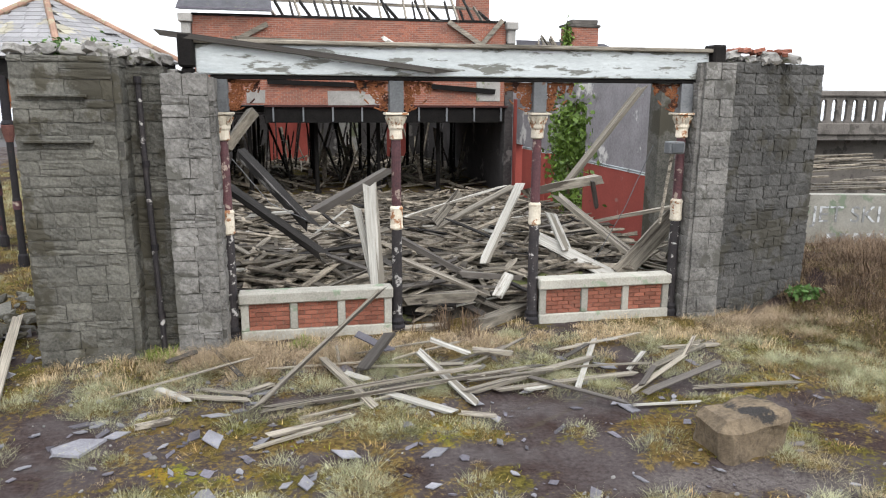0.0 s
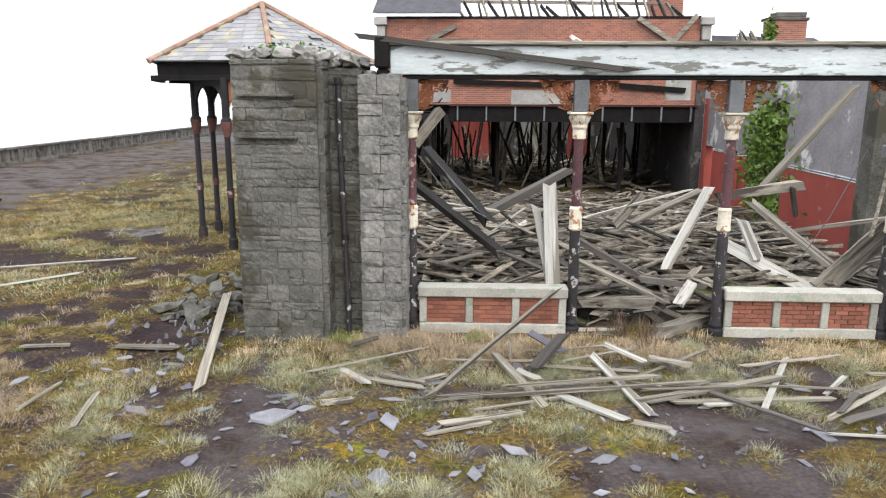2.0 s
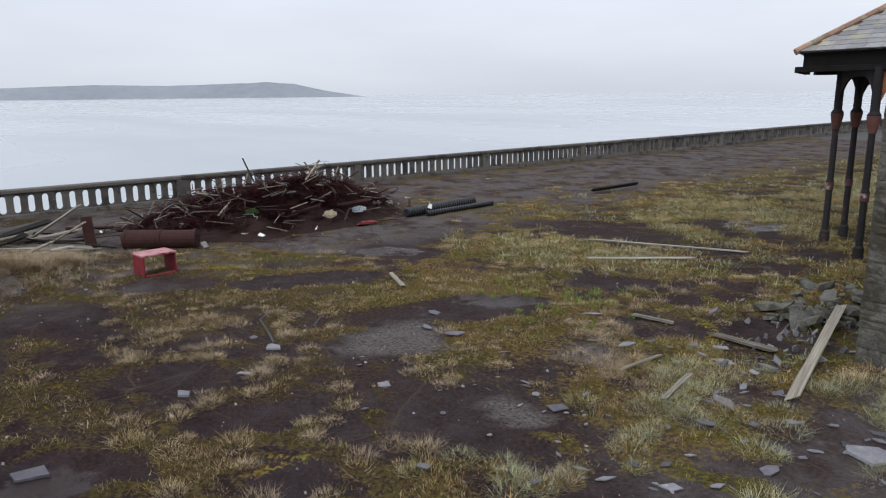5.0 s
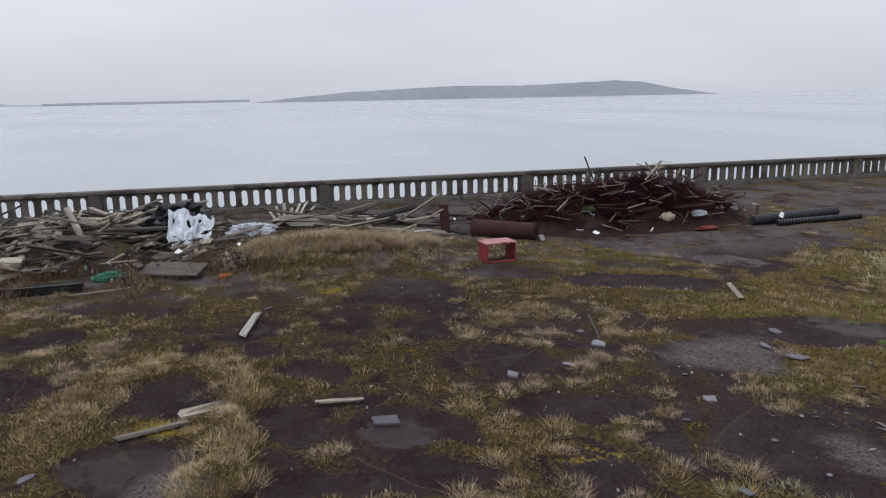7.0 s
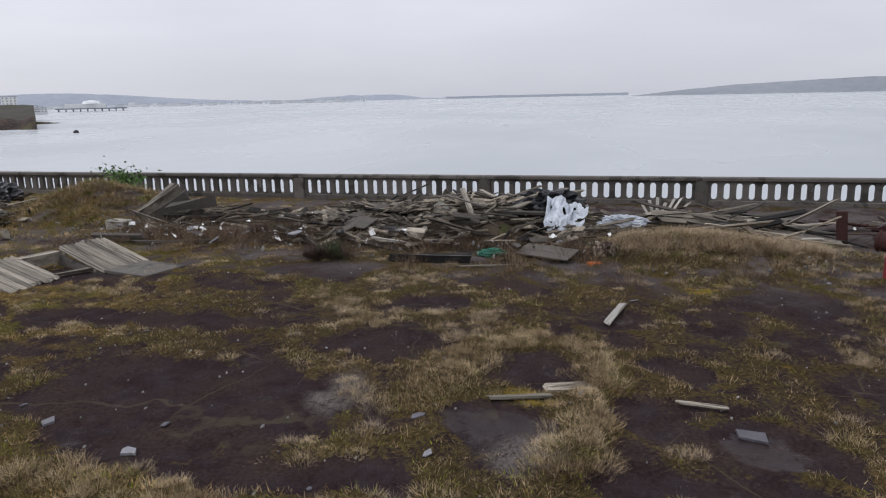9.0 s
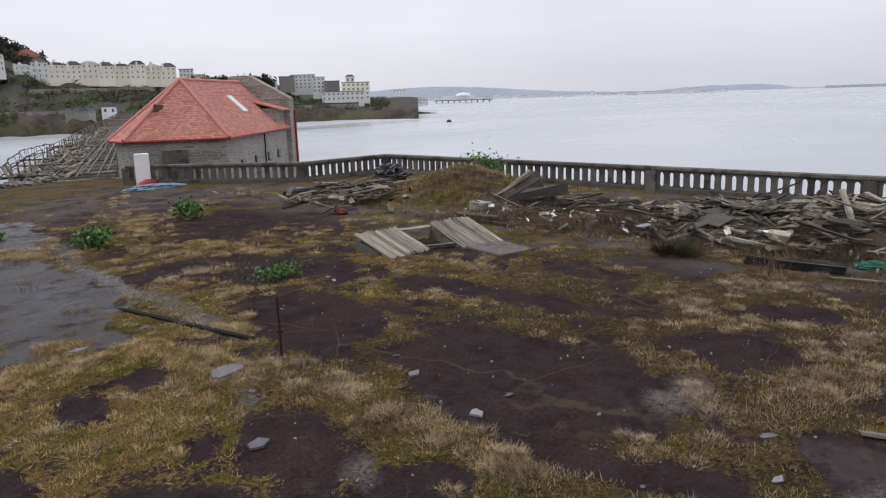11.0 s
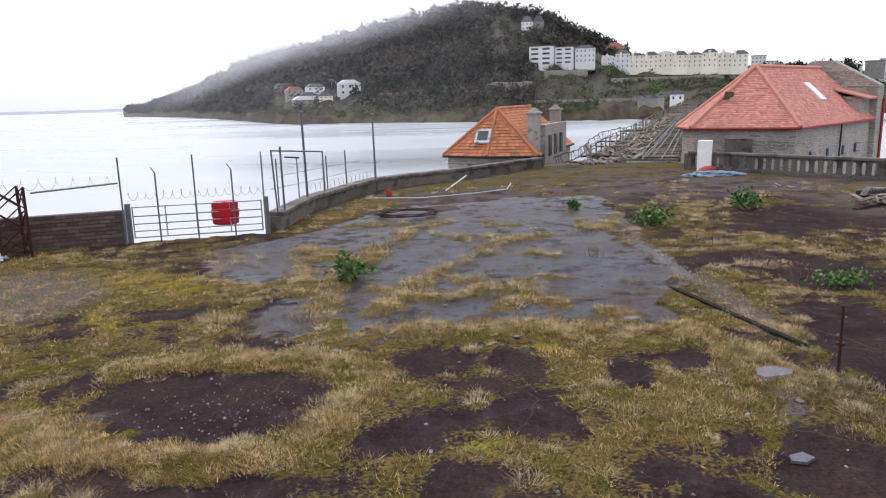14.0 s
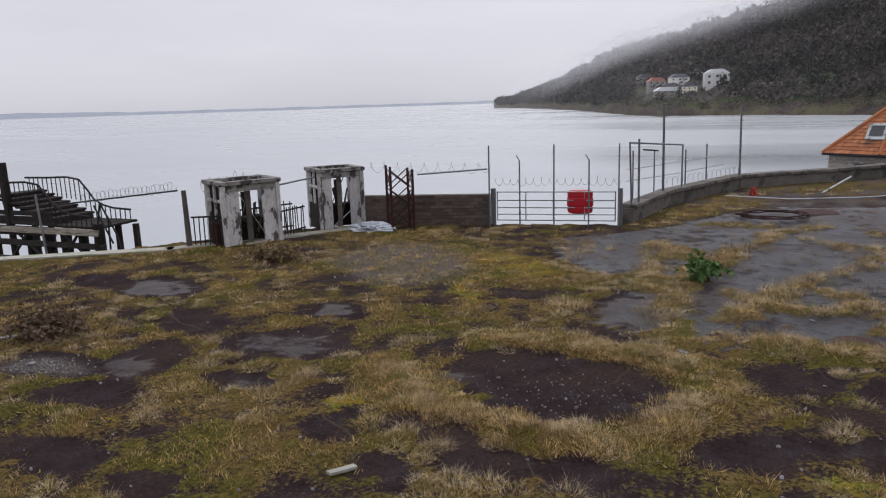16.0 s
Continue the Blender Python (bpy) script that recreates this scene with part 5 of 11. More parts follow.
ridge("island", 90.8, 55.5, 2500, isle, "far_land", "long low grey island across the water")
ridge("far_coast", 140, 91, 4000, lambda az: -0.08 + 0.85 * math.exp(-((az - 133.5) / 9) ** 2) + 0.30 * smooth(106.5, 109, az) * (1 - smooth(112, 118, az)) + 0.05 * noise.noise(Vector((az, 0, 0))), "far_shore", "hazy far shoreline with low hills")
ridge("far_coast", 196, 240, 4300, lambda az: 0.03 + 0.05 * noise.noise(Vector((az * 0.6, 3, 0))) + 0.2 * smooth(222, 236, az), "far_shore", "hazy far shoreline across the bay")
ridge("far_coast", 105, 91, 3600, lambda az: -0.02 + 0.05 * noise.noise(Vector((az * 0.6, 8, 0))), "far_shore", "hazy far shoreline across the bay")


# low cloud lying on the hilltop, and one haze veil before the whole hill
m = bpy.data.materials.new("low_cloud")
m.use_nodes = True
n, l = m.node_tree.nodes, m.node_tree.links
b = n["Principled BSDF"]
tr, mx, df = n.new("ShaderNodeBsdfTransparent"), n.new("ShaderNodeMixShader"), n.new("ShaderNodeBsdfTranslucent")
df.inputs["Color"].default_value = (0.5, 0.5, 0.515, 1)
tcn, no, sp = n.new("ShaderNodeTexCoord"), n.new("ShaderNodeTexNoise"), n.new("ShaderNodeSeparateXYZ")
no.inputs["Scale"].default_value, no.inputs["Detail"].default_value = 0.008, 5
gq_ = n.new("ShaderNodeNewGeometry")
l.new(gq_.outputs["Position"], no.inputs["Vector"])
uv = n.new("ShaderNodeAttribute")
uv.attribute_name = "thick"
mu = n.new("ShaderNodeMath")
mu.operation = "MULTIPLY"
l.new(uv.outputs["Fac"], mu.inputs[0])
mr_ = n.new("ShaderNodeMapRange")
mr_.inputs["From Min"].default_value, mr_.inputs["From Max"].default_value, mr_.inputs["To Min"].default_value = 0.3, 0.65, 0.35
l.new(no.outputs["Fac"], mr_.inputs["Value"])
l.new(mr_.outputs[0], mu.inputs[1])
df2 = n.new("ShaderNodeBsdfDiffuse")
df2.inputs["Color"].default_value = (0.5, 0.5, 0.515, 1)
ad_ = n.new("ShaderNodeAddShader")
l.new(df.outputs[0], ad_.inputs[0])
l.new(df2.outputs[0], ad_.inputs[1])
l.new(mu.outputs[0], mx.inputs[0])
l.new(tr.outputs[0], mx.inputs[1])
l.new(ad_.outputs[0], mx.inputs[2])
l.new(mx.outputs[0], n["Material Output"].inputs["Surface"])
n.remove(b)
M["low_cloud"] = m
# the sheet at 405 is an added veil that imitates haze
for dist in (405, 640, 700, 760):
    bm = B()
    NI, NJ = 60, 14
    thick = []
    gv = []
    for i in range(NI + 1):
        col_ = []
        for j in range(NJ + 1):
            az = (163 + 45 * i / NI) if dist < 500 else (166 + 34 * i / NI)
            mid_e = float(np.interp(az, *zip(*SKYLINE))) + 0.25
            e = mid_e + (j / NJ - 0.5) * 3.4 if dist > 500 else -1.85 + 17 * j / NJ
            col_.append(bm.verts.new(bearing(az, dist, 4 + dist * math.tan(radians(e)))))
            t = j / NJ
            if dist < 500:
                thick.append((0.03 + 0.11 * smooth(180, 198, az)) * smooth(163, 170, az) * (1 - smooth(198, 208, az)) * (1 - smooth(0.6, 1.0, t)))
                continue
            thick.append(0.3 * smooth(0.08, 0.6, t) * (1 - smooth(0.7, 1.0, t)) * smooth(168, 179, az) * (1 - smooth(189, 199, az)))
        gv.append(col_)
    for i in range(NI):
        for j in range(NJ):
            bm.faces.new((gv[i][j], gv[i + 1][j], gv[i + 1][j + 1], gv[i][j + 1]))
    me = finish("low_cloud", bm, "low_cloud", True)
    me.attributes.new("thick", "FLOAT", "POINT").data.foreach_set("value", thick)
    ob = tagged(new("low_cloud", me), "thin grey sheet for hilltop mist and haze over the hill", "mist", kind="backdrop")
    ob["kind"] = "structure"
    ob.visible_shadow = False


# ---- houses of the town ----
def town_house(az, d, z, w, dep, h, floors, cols, wall="white_render", roof="flat", label="white seaside apartment block with rows of dark windows", turn=0.0, roof_mat="roof_grey", group="town houses", pane=(0.14, 0.22), glass="window_dark", gable=0.0):
    p = bearing(az, d, z)
    th = thing("town_house", p, az + turn, label, "house", group)
    part("wall", box(B(), (-w / 2, -dep / 2, -5), (w / 2, dep / 2, h)), wall, th)
    if roof == "flat":
        part("roof", box(B(), (-w / 2 - 0.3, -dep / 2 - 0.3, h), (w / 2 + 0.3, dep / 2 + 0.3, h + 0.5)), roof_mat, th)
    else:
        bm = B()
        extrude_outline(bm, [(-w / 2 - 0.4, h), (w / 2 + 0.4, h), (w / 2 - w * 0.28, h + roof), (-w / 2 + w * 0.28, h + roof)], -dep / 2 - 0.4, dep / 2 + 0.4)
        part("roof", bm, roof_mat, th)
    if gable:
        part("gable", extrude_outline(B(), [(-w * 0.36, h), (w * 0.14, h), (-w * 0.11, h + gable)], -dep / 2 - 0.1, 0), wall, th)
    fh, cw = h / max(1, floors), w / cols
    for i in range(floors):
        for j in range(cols):
            x, zz = -w / 2 + (j + 0.5) * cw, (i + 0.5) * fh
            win = part("window", box(B(), (x - cw * pane[0], -dep / 2 - 0.06, zz - fh * pane[1]), (x + cw * pane[0], -dep / 2 + 0.3, zz + fh * pane[1])), glass, th)
    return th


def site(az, e):
    """How far off the slope stands at that angle above the eye."""
    return next((d for d in range(int(shore(az)) + 16, 800, 2) if slope_z(az, d) > 4 + d * math.tan(radians(e))), 700)


# apartment blocks, long terrace, villas
def up(d, e):
    return 4 + d * math.tan(radians(e))


town_house(167.25, 545, up(545, 2.4), 16.5, 14, 13.5, 4, 2, pane=(0.32, 0.22), turn=-14)
town_house(165.55, 550, up(550, 2.45), 12.5, 14, 12, 4, 2, pane=(0.32, 0.2), turn=-10)
town_house(164.05, 555, up(555, 2.5), 14.5, 12, 10.5, 3, 5, roof=2.2, glass="window_pale")
for i in range(10):
    town_house(162.3 - 1.03 * i, 585, up(585, 2.05 - 0.03 * i), 10.7, 12, 9.4 + 1.4 * (i % 3 == 1) - 1.6 * (i == 0), 3, 3, "cream_render" if i > 1 else "white_render", 1.6 + (i % 2),
               "tall cream terraced house facing the sea", roof_mat="roof_grey" if i % 4 else "white_render", group="terrace houses", glass="window_pale", gable=(3.4, 2.2, 4.0)[i % 3], pane=(0.12, 0.2))
for i in range(10):
    p = bearing(162.6 - 1.05 * i + rr.uniform(-0.25, 0.25), 578, up(578, 3.0 - 0.02 * i) - rr.uniform(0, 1.6))
    th = thing("chimney_stack", p, 0, "cream chimney stack on the terrace roofs", "chimney", "terrace chimneys")
    part("flue", box(B(), (-0.6, -0.5, -4), (0.8, 0.5, 1.8 + 0.5 * (i % 3))), "cream_render", th)
e0 = site(168.1, 5.0)
town_house(168.42, e0, up(e0, 5.05), 9.5, 10, 6.5, 2, 3, "white_render", 4.5, "gabled pale villa on the hillside", gable=5.0, glass="window_pale")
town_house(167.55, e0, up(e0, 5.05), 8.5, 10, 6.5, 2, 2, "limestone", 4.5, "gabled pale villa on the hillside", gable=5.0, glass="window_pale")
town_house(161.9, 640, up(640, 3.0), 16, 10, 5, 1, 3, "brickwork", 5.0, "brick house among trees on the hillside", roof_mat="clay_tile")
for az, d, e, w, h, wl_, rf in ((182.3, 600, 0.62, 14, 8, "white_render", "far_town"), (184.9, 610, 0.75, 12, 5, "white_render", "roof_grey"), (186.5, 620, 0.55, 11, 5, "limestone", "clay_tile"), (185.5, 615, 0.2, 13, 4, "white_render", "roof_grey"),
                                (187.3, 625, 0.8, 11, 6, "limestone", "roof_grey"), (185.9, 600, -0.1, 12, 4, "limestone", "far_town"), (184.2, 605, 0.15, 9, 4, "cream_render", "roof_grey"), (183.6, 640, 1.2, 5, 4, "white_render", "roof_grey")):
    d = site(az, e)
    town_house(az, d, up(d, e), w * 1.2, 9, h * 1.1, 2, 3, wl_, 2.8, "pale house on the wooded shore", roof_mat=rf, turn=12)
for i in range(4):
    town_house(159.9 - 0.49 * i, 430, up(430, -0.5), 3.6, 6, 2.0, 1, 1, "limestone", 1.6, "row of small gabled shelters by the bridge head", group="shore shelters", gable=1.6, pane=(0.14, 0.2), glass="window_pale")
town_house(157.3, 435, up(435, -0.48), 7.5, 6, 3.6, 1, 2, "white_render", 2.6, "white cottage by the bridge head", gable=2.0)
for az, d, e, w, h, f, c, wl_ in ((151.8, 640, 1.7, 11, 9, 3, 4, "white_render"), (150.9, 650, 1.65, 8, 5, 2, 3, "white_render"), (144.6, 600, 1.15, 12, 7, 3, 4, "limestone"), (143.4, 620, 0.9, 20, 11, 4, 6, "white_render"), (142.2, 610, 0.6, 10, 12, 4, 3, "white_render"),
                                  (141.2, 600, 0.55, 12, 9, 3, 4, "limestone"), (139.4, 590, 0.0, 22, 13, 4, 6, "cream_render"), (140.4, 570, -0.05, 32, 6.5, 2, 9, "white_render"), (146.0, 600, 1.1, 14, 5, 2, 4, "white_render"),
                                  (136.0, 1100, -0.5, 18, 21, 6, 4, "white_render"), (137.2, 1150, -0.5, 22, 10, 3, 5, "far_town"), (134.9, 1250, -0.5, 26, 10, 3, 6, "far_town"), (134.2, 1250, -0.5, 18, 7, 2, 4, "far_town")):
    town_house(az, d, up(d, e), w, 12, h, f, c, wl_, "flat", "pale seafront building in the town", glass="window_pale", pane=(0.2, 0.22))
town_house(139.8, 592, up(592, 1.25), 7, 7, 5, 1, 2, "cream_render", 1.5, "square turret of the cream seafront building")
# retaining walls on the slope below the town: from, to, foot and top above the eye
for a0, a1, lo, hi in ((171.5, 168.1, 0.42, 1.05), (167.1, 163.9, 1.38, 1.86), (167.9, 160.1, -0.42, -0.28), (162.0, 152.0, 0.95, 1.2), (180.0, 172.0, 0.45, 0.6)):
    gw = Heap()
    k = 16
    pts_ = []
    for i in range(k + 1):
        az = a0 + (a1 - a0) * i / k
        d = site(az, 0.5 * lo + 0.5 * hi) - 3
        pts_.append((bearing(az, d, up(d, lo)), d * math.tan(radians(hi - lo)) * (0.85 + 0.3 * noise.noise(Vector((az * 1.7, 3, 0))))))
    for (p_, h_), (q_, _) in zip(pts_, pts_[1:]):
        gw.bar(p_ + Vector((0, 0, h_ / 2)), q_ + Vector((0, 0, h_ / 2)), 0.8, h_ + 0.6)
    tagged(gw.make("garden_wall", "rubble_wall", "", "", kind=""), "long grey stone retaining wall on the slope", "wall", "slope walls")
# sea wall and quay below the town
th = thing("sea_wall", bearing(141.9, 520), 141.9, "tall grey stone sea wall below the town", "wall")
part("wall", box(B(), (-22, -4, -12), (24, 30, 1.2)), "rubble_wall", th)
part("parapet", box(B(), (-22, -4.1, 1.2), (24, -3.2, 2.1)), "dark_concrete", th)
for az, d, w, hgt in ((138.0, 545, 34, 7.0), (135.3, 600, 44, 5.5), (141.9, 508, 46, 2.4), (146.5, 500, 30, 5.0)):
    th = thing("rocky_shore", bearing(az, d, SEA), az, "dark tidal rocks running out into the sea", "rocks", "shore rocks")
    bm = B()
    kk = 26
    outl = [(-w / 2 + w * i / kk, max(0.3, hgt * (1 - i / kk) * (0.8 + 0.5 * noise.noise(Vector((i * 0.9, az, 0)))))) for i in range(kk + 1)]
    extrude_outline(bm, [(-w / 2, -1)] + outl + [(w / 2, -1)], -6, 10)
    part("rock", bm, "rock", th)
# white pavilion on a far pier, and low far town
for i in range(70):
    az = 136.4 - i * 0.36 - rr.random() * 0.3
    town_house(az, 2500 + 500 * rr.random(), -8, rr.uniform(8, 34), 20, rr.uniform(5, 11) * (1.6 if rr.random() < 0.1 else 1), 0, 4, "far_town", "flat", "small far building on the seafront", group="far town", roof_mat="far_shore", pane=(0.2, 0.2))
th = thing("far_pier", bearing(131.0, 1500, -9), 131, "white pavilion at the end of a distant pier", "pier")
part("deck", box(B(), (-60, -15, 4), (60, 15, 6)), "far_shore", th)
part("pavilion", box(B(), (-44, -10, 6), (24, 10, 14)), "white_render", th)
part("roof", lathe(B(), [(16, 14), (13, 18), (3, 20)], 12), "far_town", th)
for i in range(10):
    part("leg", tube(B(), (-55 + 12 * i, 0, -2), (-55 + 12 * i, 0, 4), 1.2, n=6), "far_shore", th)
# buoy
th = thing("buoy", (-282, -256, -9), 0, "small dark buoy floating on the sea", "buoy")
part("float", lathe(B(), [(0.8, -0.5), (1.3, 0.2), (1.1, 0.9), (0.4, 1.3)], 12), "black_plastic", th)


# ---- boat houses with clay-tile roofs ----
def tiled_house(origin, u, W, L, base, eave, top, apex_u, ridge_end, nose, wall, tile, label, tile_w=0.21, row=0.25, name="boat_house"):
    """Long house along u: its near end is a blunt nose, its roof runs from eave to top."""
    u = Vector((*u, 0)).normalized()
    v = Vector((-u.y, u.x, 0))
    if v.x < 0:
        v = -v
    o = Vector((*origin, 0))
    at = lambda a, c, z: o + a * u + c * v + Vector((0, 0, z))
    th = thing(name, (0, 0, 0), 0, label, "house")
    foot = [(0, 0), *nose, (0, W), (L, W), (L, 0)]
    bm = B()
    lo = [bm.verts.new(at(a, c, base)) for a, c in foot]
    hi = [bm.verts.new(at(a, c, eave)) for a, c in foot]
    bm.faces.new(lo)
    bm.faces.new(hi)
    for i in range(len(foot)):
        j = (i + 1) % len(foot)
        bm.faces.new((lo[i], lo[j], hi[j], hi[i]))
    part("wall", bm, wall, th)
    # roof faces: near nose faces fan to the apex, long sides to the ridge
    ov = 0.35
    A, R = (apex_u, W / 2), (ridge_end, W / 2)
    near = [(0, 0), *nose, (0, W)]
    c0 = (apex_u, W / 2)
    out = lambda p: (p[0] + (p[0] - c0[0]) / max(0.1, math.hypot(p[0] - c0[0], p[1] - c0[1])) * ov, p[1] + (p[1] - c0[1]) / max(0.1, math.hypot(p[0] - c0[0], p[1] - c0[1])) * ov)
    e = [out(p) for p in near]
    faces = [((*e[i], eave), (*e[i + 1], eave), (*A, top), (*A, top)) for i in range(len(e) - 1)]
    faces.append(((L, -ov * 0.8, eave), (*e[0], eave), (*A, top), (*R, top)))
    faces.append(((*e[-1], eave), (L, W + ov * 0.8, eave), (*R, top), (*A, top)))
    faces.append(((L, W + ov * 0.8, eave), (L, -ov * 0.8, eave), (*R, top), (*R, top)))
    for f in faces:
        p = [at(*c) for c in f]
        # under-roof
        bm = B()
        uniq = []
        for c in p:
            if not any((c - q).length < 1e-4 for q in uniq):
                uniq.append(c)
        bm.faces.new([bm.verts.new(c - Vector((0, 0, 0.05))) for c in uniq])
        bmesh.ops.solidify(bm, geom=bm.faces[:], thickness=0.06)
        roof = part("roof", bm, tile, th)
        # courses of tiles
        tiles = Heap()
        h = ((p[2] + p[3]) / 2 - (p[0] + p[1]) / 2).length
        k = max(2, int(h / row))
        nrm = (p[1] - p[0]).cross(p[3] - p[0]).normalized()
        if nrm.z < 0:
            nrm = -nrm
        for r_ in range(k):
            t0, t1 = r_ / k, min(1.0, (r_ + 1.12) / k)
            a0, b0 = p[0].lerp(p[3], t0), p[1].lerp(p[2], t0)
            a1, b1 = p[0].lerp(p[3], t1), p[1].lerp(p[2], t1)
            wid = (b0 - a0).length
            nn = max(1, int(wid / tile_w))
            for i in range(nn):
                f0, f1 = i / nn, (i + 0.97) / nn
                lift = 0.14 * row + rr.uniform(0, 0.05 * row)
                q = [a0.lerp(b0, f0) + nrm * lift, a0.lerp(b0, f1) + nrm * lift, a1.lerp(b1, f1) + nrm * 0.004, a1.lerp(b1, f0) + nrm * 0.004]
                tiles.add(q + [c - nrm * 0.03 for c in q[:2]], [(0, 1, 2, 3), (0, 4, 5, 1)])
        tiles.make("roof_tiles", tile, "overlapping clay roof tiles", "", parent=th)
    # ridge and hips
    ends = [(at(*e_, eave), at(*A, top)) for e_ in e] + [(at(*A, top), at(*R, top))]
    for p, q in ends:
        part("ridge_tile", tube(B(), p + Vector((0, 0, 0.03)), q + Vector((0, 0, 0.05)), 0.11, n=8), tile, th)
    bm = B()
    for a, c in zip(e, e[1:]):
        tube(bm, at(*a, eave - 0.06), at(*c, eave - 0.06), 0.07, n=8)
    tube(bm, at(*e[0], eave - 0.06), at(L, -ov * 0.8, eave - 0.06), 0.07, n=8)
    part("gutter", bm, "red_paint" if tile == "clay_tile" else "iron_dark", th)
    return th, at


def on_slope(at, a, c, z, along, uphill, rise):
    """A frame on a roof slope: x along the eaves, y up the slope."""
    o = at(a, c, z)
    ex = (at(a + along[0], c + along[1], z) - o).normalized()
    ey = (at(a + uphill[0], c + uphill[1], z + rise) - o).normalized()
    ez = ex.cross(ey)
    if ez.z < 0:
        ex, ez = -ex, -ez
    m = Matrix((ex, ey, ez)).transposed().to_4x4()
    m.translation = o
    return m


house, at = tiled_house((-21.6, -37.6), (-0.77, -0.64), 6.5, 13.5, -8, 2.15, 5.5, 2.2, 13.0, [(-1.66, 4.9)], "rubble_wall", "clay_tile", "stone boat house with a red clay-tile roof", 0.19, 0.14)
rz_h = math.degrees(math.atan2(-0.64, -0.77))
part("gable", box(B(), (13.2, -0.35, -8), (14.4, 6.6, 4.3), 0.03), "rubble_wall", house).matrix_basis = Matrix.Translation((-21.6, -37.6, 0)) @ pose(0, 0, 0, 0, 0, rz_h)
part("gable_top", extrude_outline(B(), [(-0.35, 4.3), (6.6, 4.3), (3.9, 6.0), (2.6, 6.0)], 0, 1.15), "rubble_wall", house).matrix_basis = Matrix.Translation(at(14.38, 0, 0)) @ pose(0, 0, 0, 0, 0, rz_h + 90)
part("skylight", box(B(), (-0.45, -0.75, -0.04), (0.45, 0.75, 0.06)), "white_render", house).matrix_basis = on_slope(at, 7.2, 1.6, 2.15 + 3.35 * 1.9 / 3.55 + 0.05, (1, 0), (0, 1), 3.35 / 3.55)
part("bare_patch", extrude_outline(B(), [(-0.5, -0.9), (0.1, -0.9), (0.15, 0.1), (0.35, 0.15), (0.45, 0.5), (-0.05, 0.6), (-0.15, 0.1), (-0.4, -0.2)], -0.02, 0.012), "heap_wood", house, "brown battens bared by slipped tiles").matrix_basis = on_slope(at, 0.0, 3.9, 3.70, (-1.66, 4.9), (0.947, 0.321), 0.977)
dorm = part("dormer", box(B(), (11.2, 0.1, 2.3), (13.2, 2.2, 3.6)), "rubble_wall", house)
dorm.matrix_basis = Matrix.Translation((-21.6, -37.6, 0)) @ pose(0, 0, 0, 0, 0, rz_h)
part("dormer_roof", extrude_outline(B(), [(0, 0), (2.5, 0), (2.5, 0.1), (0, 0.1)], -0.5, 2.4), "clay_tile", dorm).matrix_basis = pose(11.0, 0.1, 3.55, 16, 0, 0)
for a in (2.6, 5.4, 8.2, 10.6):
    part("window", box(B(), (-0.4, -0.12, 0), (0.4, 0.12, 0.55), 0.05), "window_dark", house).matrix_basis = Matrix.Translation(at(a, -0.02, 0.15)) @ pose(0, 0, 0, 0, 0, rz_h)
part("downpipe", tube(B(), at(7.0, -0.15, 2.1), at(7.0, -0.1, -2), 0.05), "iron_dark", house)
part("downpipe", tube(B(), at(14.2, -0.45, 3.4), at(14.2, -0.45, -2), 0.08), "red_paint", house, "red painted downpipe")
part("door", box(B(), (-0.7, -0.1, -1), (0.7, 0.1, 1.55)), "dark_concrete", house, "grey boarded door").matrix_basis = Matrix.Translation(at(-1.1, 2.6, 0)) @ pose(0, 0, 0, 0, 0, math.degrees(math.atan2(-2.7, 4.4)))
pil = thing("concrete_pillar", (-16.25, -36.9, 0), -30, "tall whitewashed concrete pillar at the end of the balustrade", "pillar")
part("pillar", box(B(), (-0.35, -0.2, -0.1), (0.35, 0.2, 1.65), 0.03), "white_render", pil)
ky = thing("red_kayak", (-16.0, -36.0, 0.12), 40, "red plastic kayak half under a tarpaulin", "kayak")
part("hull", lathe(B(), [(0.02, -1.1), (0.2, -0.7), (0.28, 0.0), (0.2, 0.7), (0.02, 1.1)], 12), "red_paint", ky).matrix_basis = pose(0, 0, 0.02, 0, 90, 0)
cottage, at2 = tiled_house((-9.0, -45.2), (-0.43, -0.90), 5.8, 12.0, -8, 0.5, 3.41, 1.7, 10.9, [(-0.5, 2.9)], "rubble_wall", "clay_tile_orange", "stone cottage with patched orange clay-tile roof")
rz_c = math.degrees(math.atan2(-0.90, -0.43))
sk = part("skylight", box(box(B(), (-0.5, -0.55, -0.05), (0.5, 0.55, 0.08), 0.02), (-0.36, -0.38, 0.07), (0.36, 0.38, 0.09)), "white_paint", cottage, "white-framed skylight")
sk.matrix_basis = on_slope(at2, 0.12, 3.4, 1.72, (0, 1), (1, 0), 2.91 / 2.4)
part("pane", box(B(), (-0.34, -0.36, 0.09), (0.34, 0.36, 0.10)), "window_dark", sk)
part("opening", box(B(), (-0.9, -0.1, -0.25), (0.9, 0.1, 0.15)), "window_dark", cottage).matrix_basis = Matrix.Translation(at2(-0.36, 3.4, -0.2)) @ pose(0, 0, 0, 0, 0, rz_c + 80)
part("fallen_gutter", tube(B(), at2(-0.7, 1.2, 0.3), at2(0.0, 0.2, 0.25), 0.05), "grey_steel", cottage)
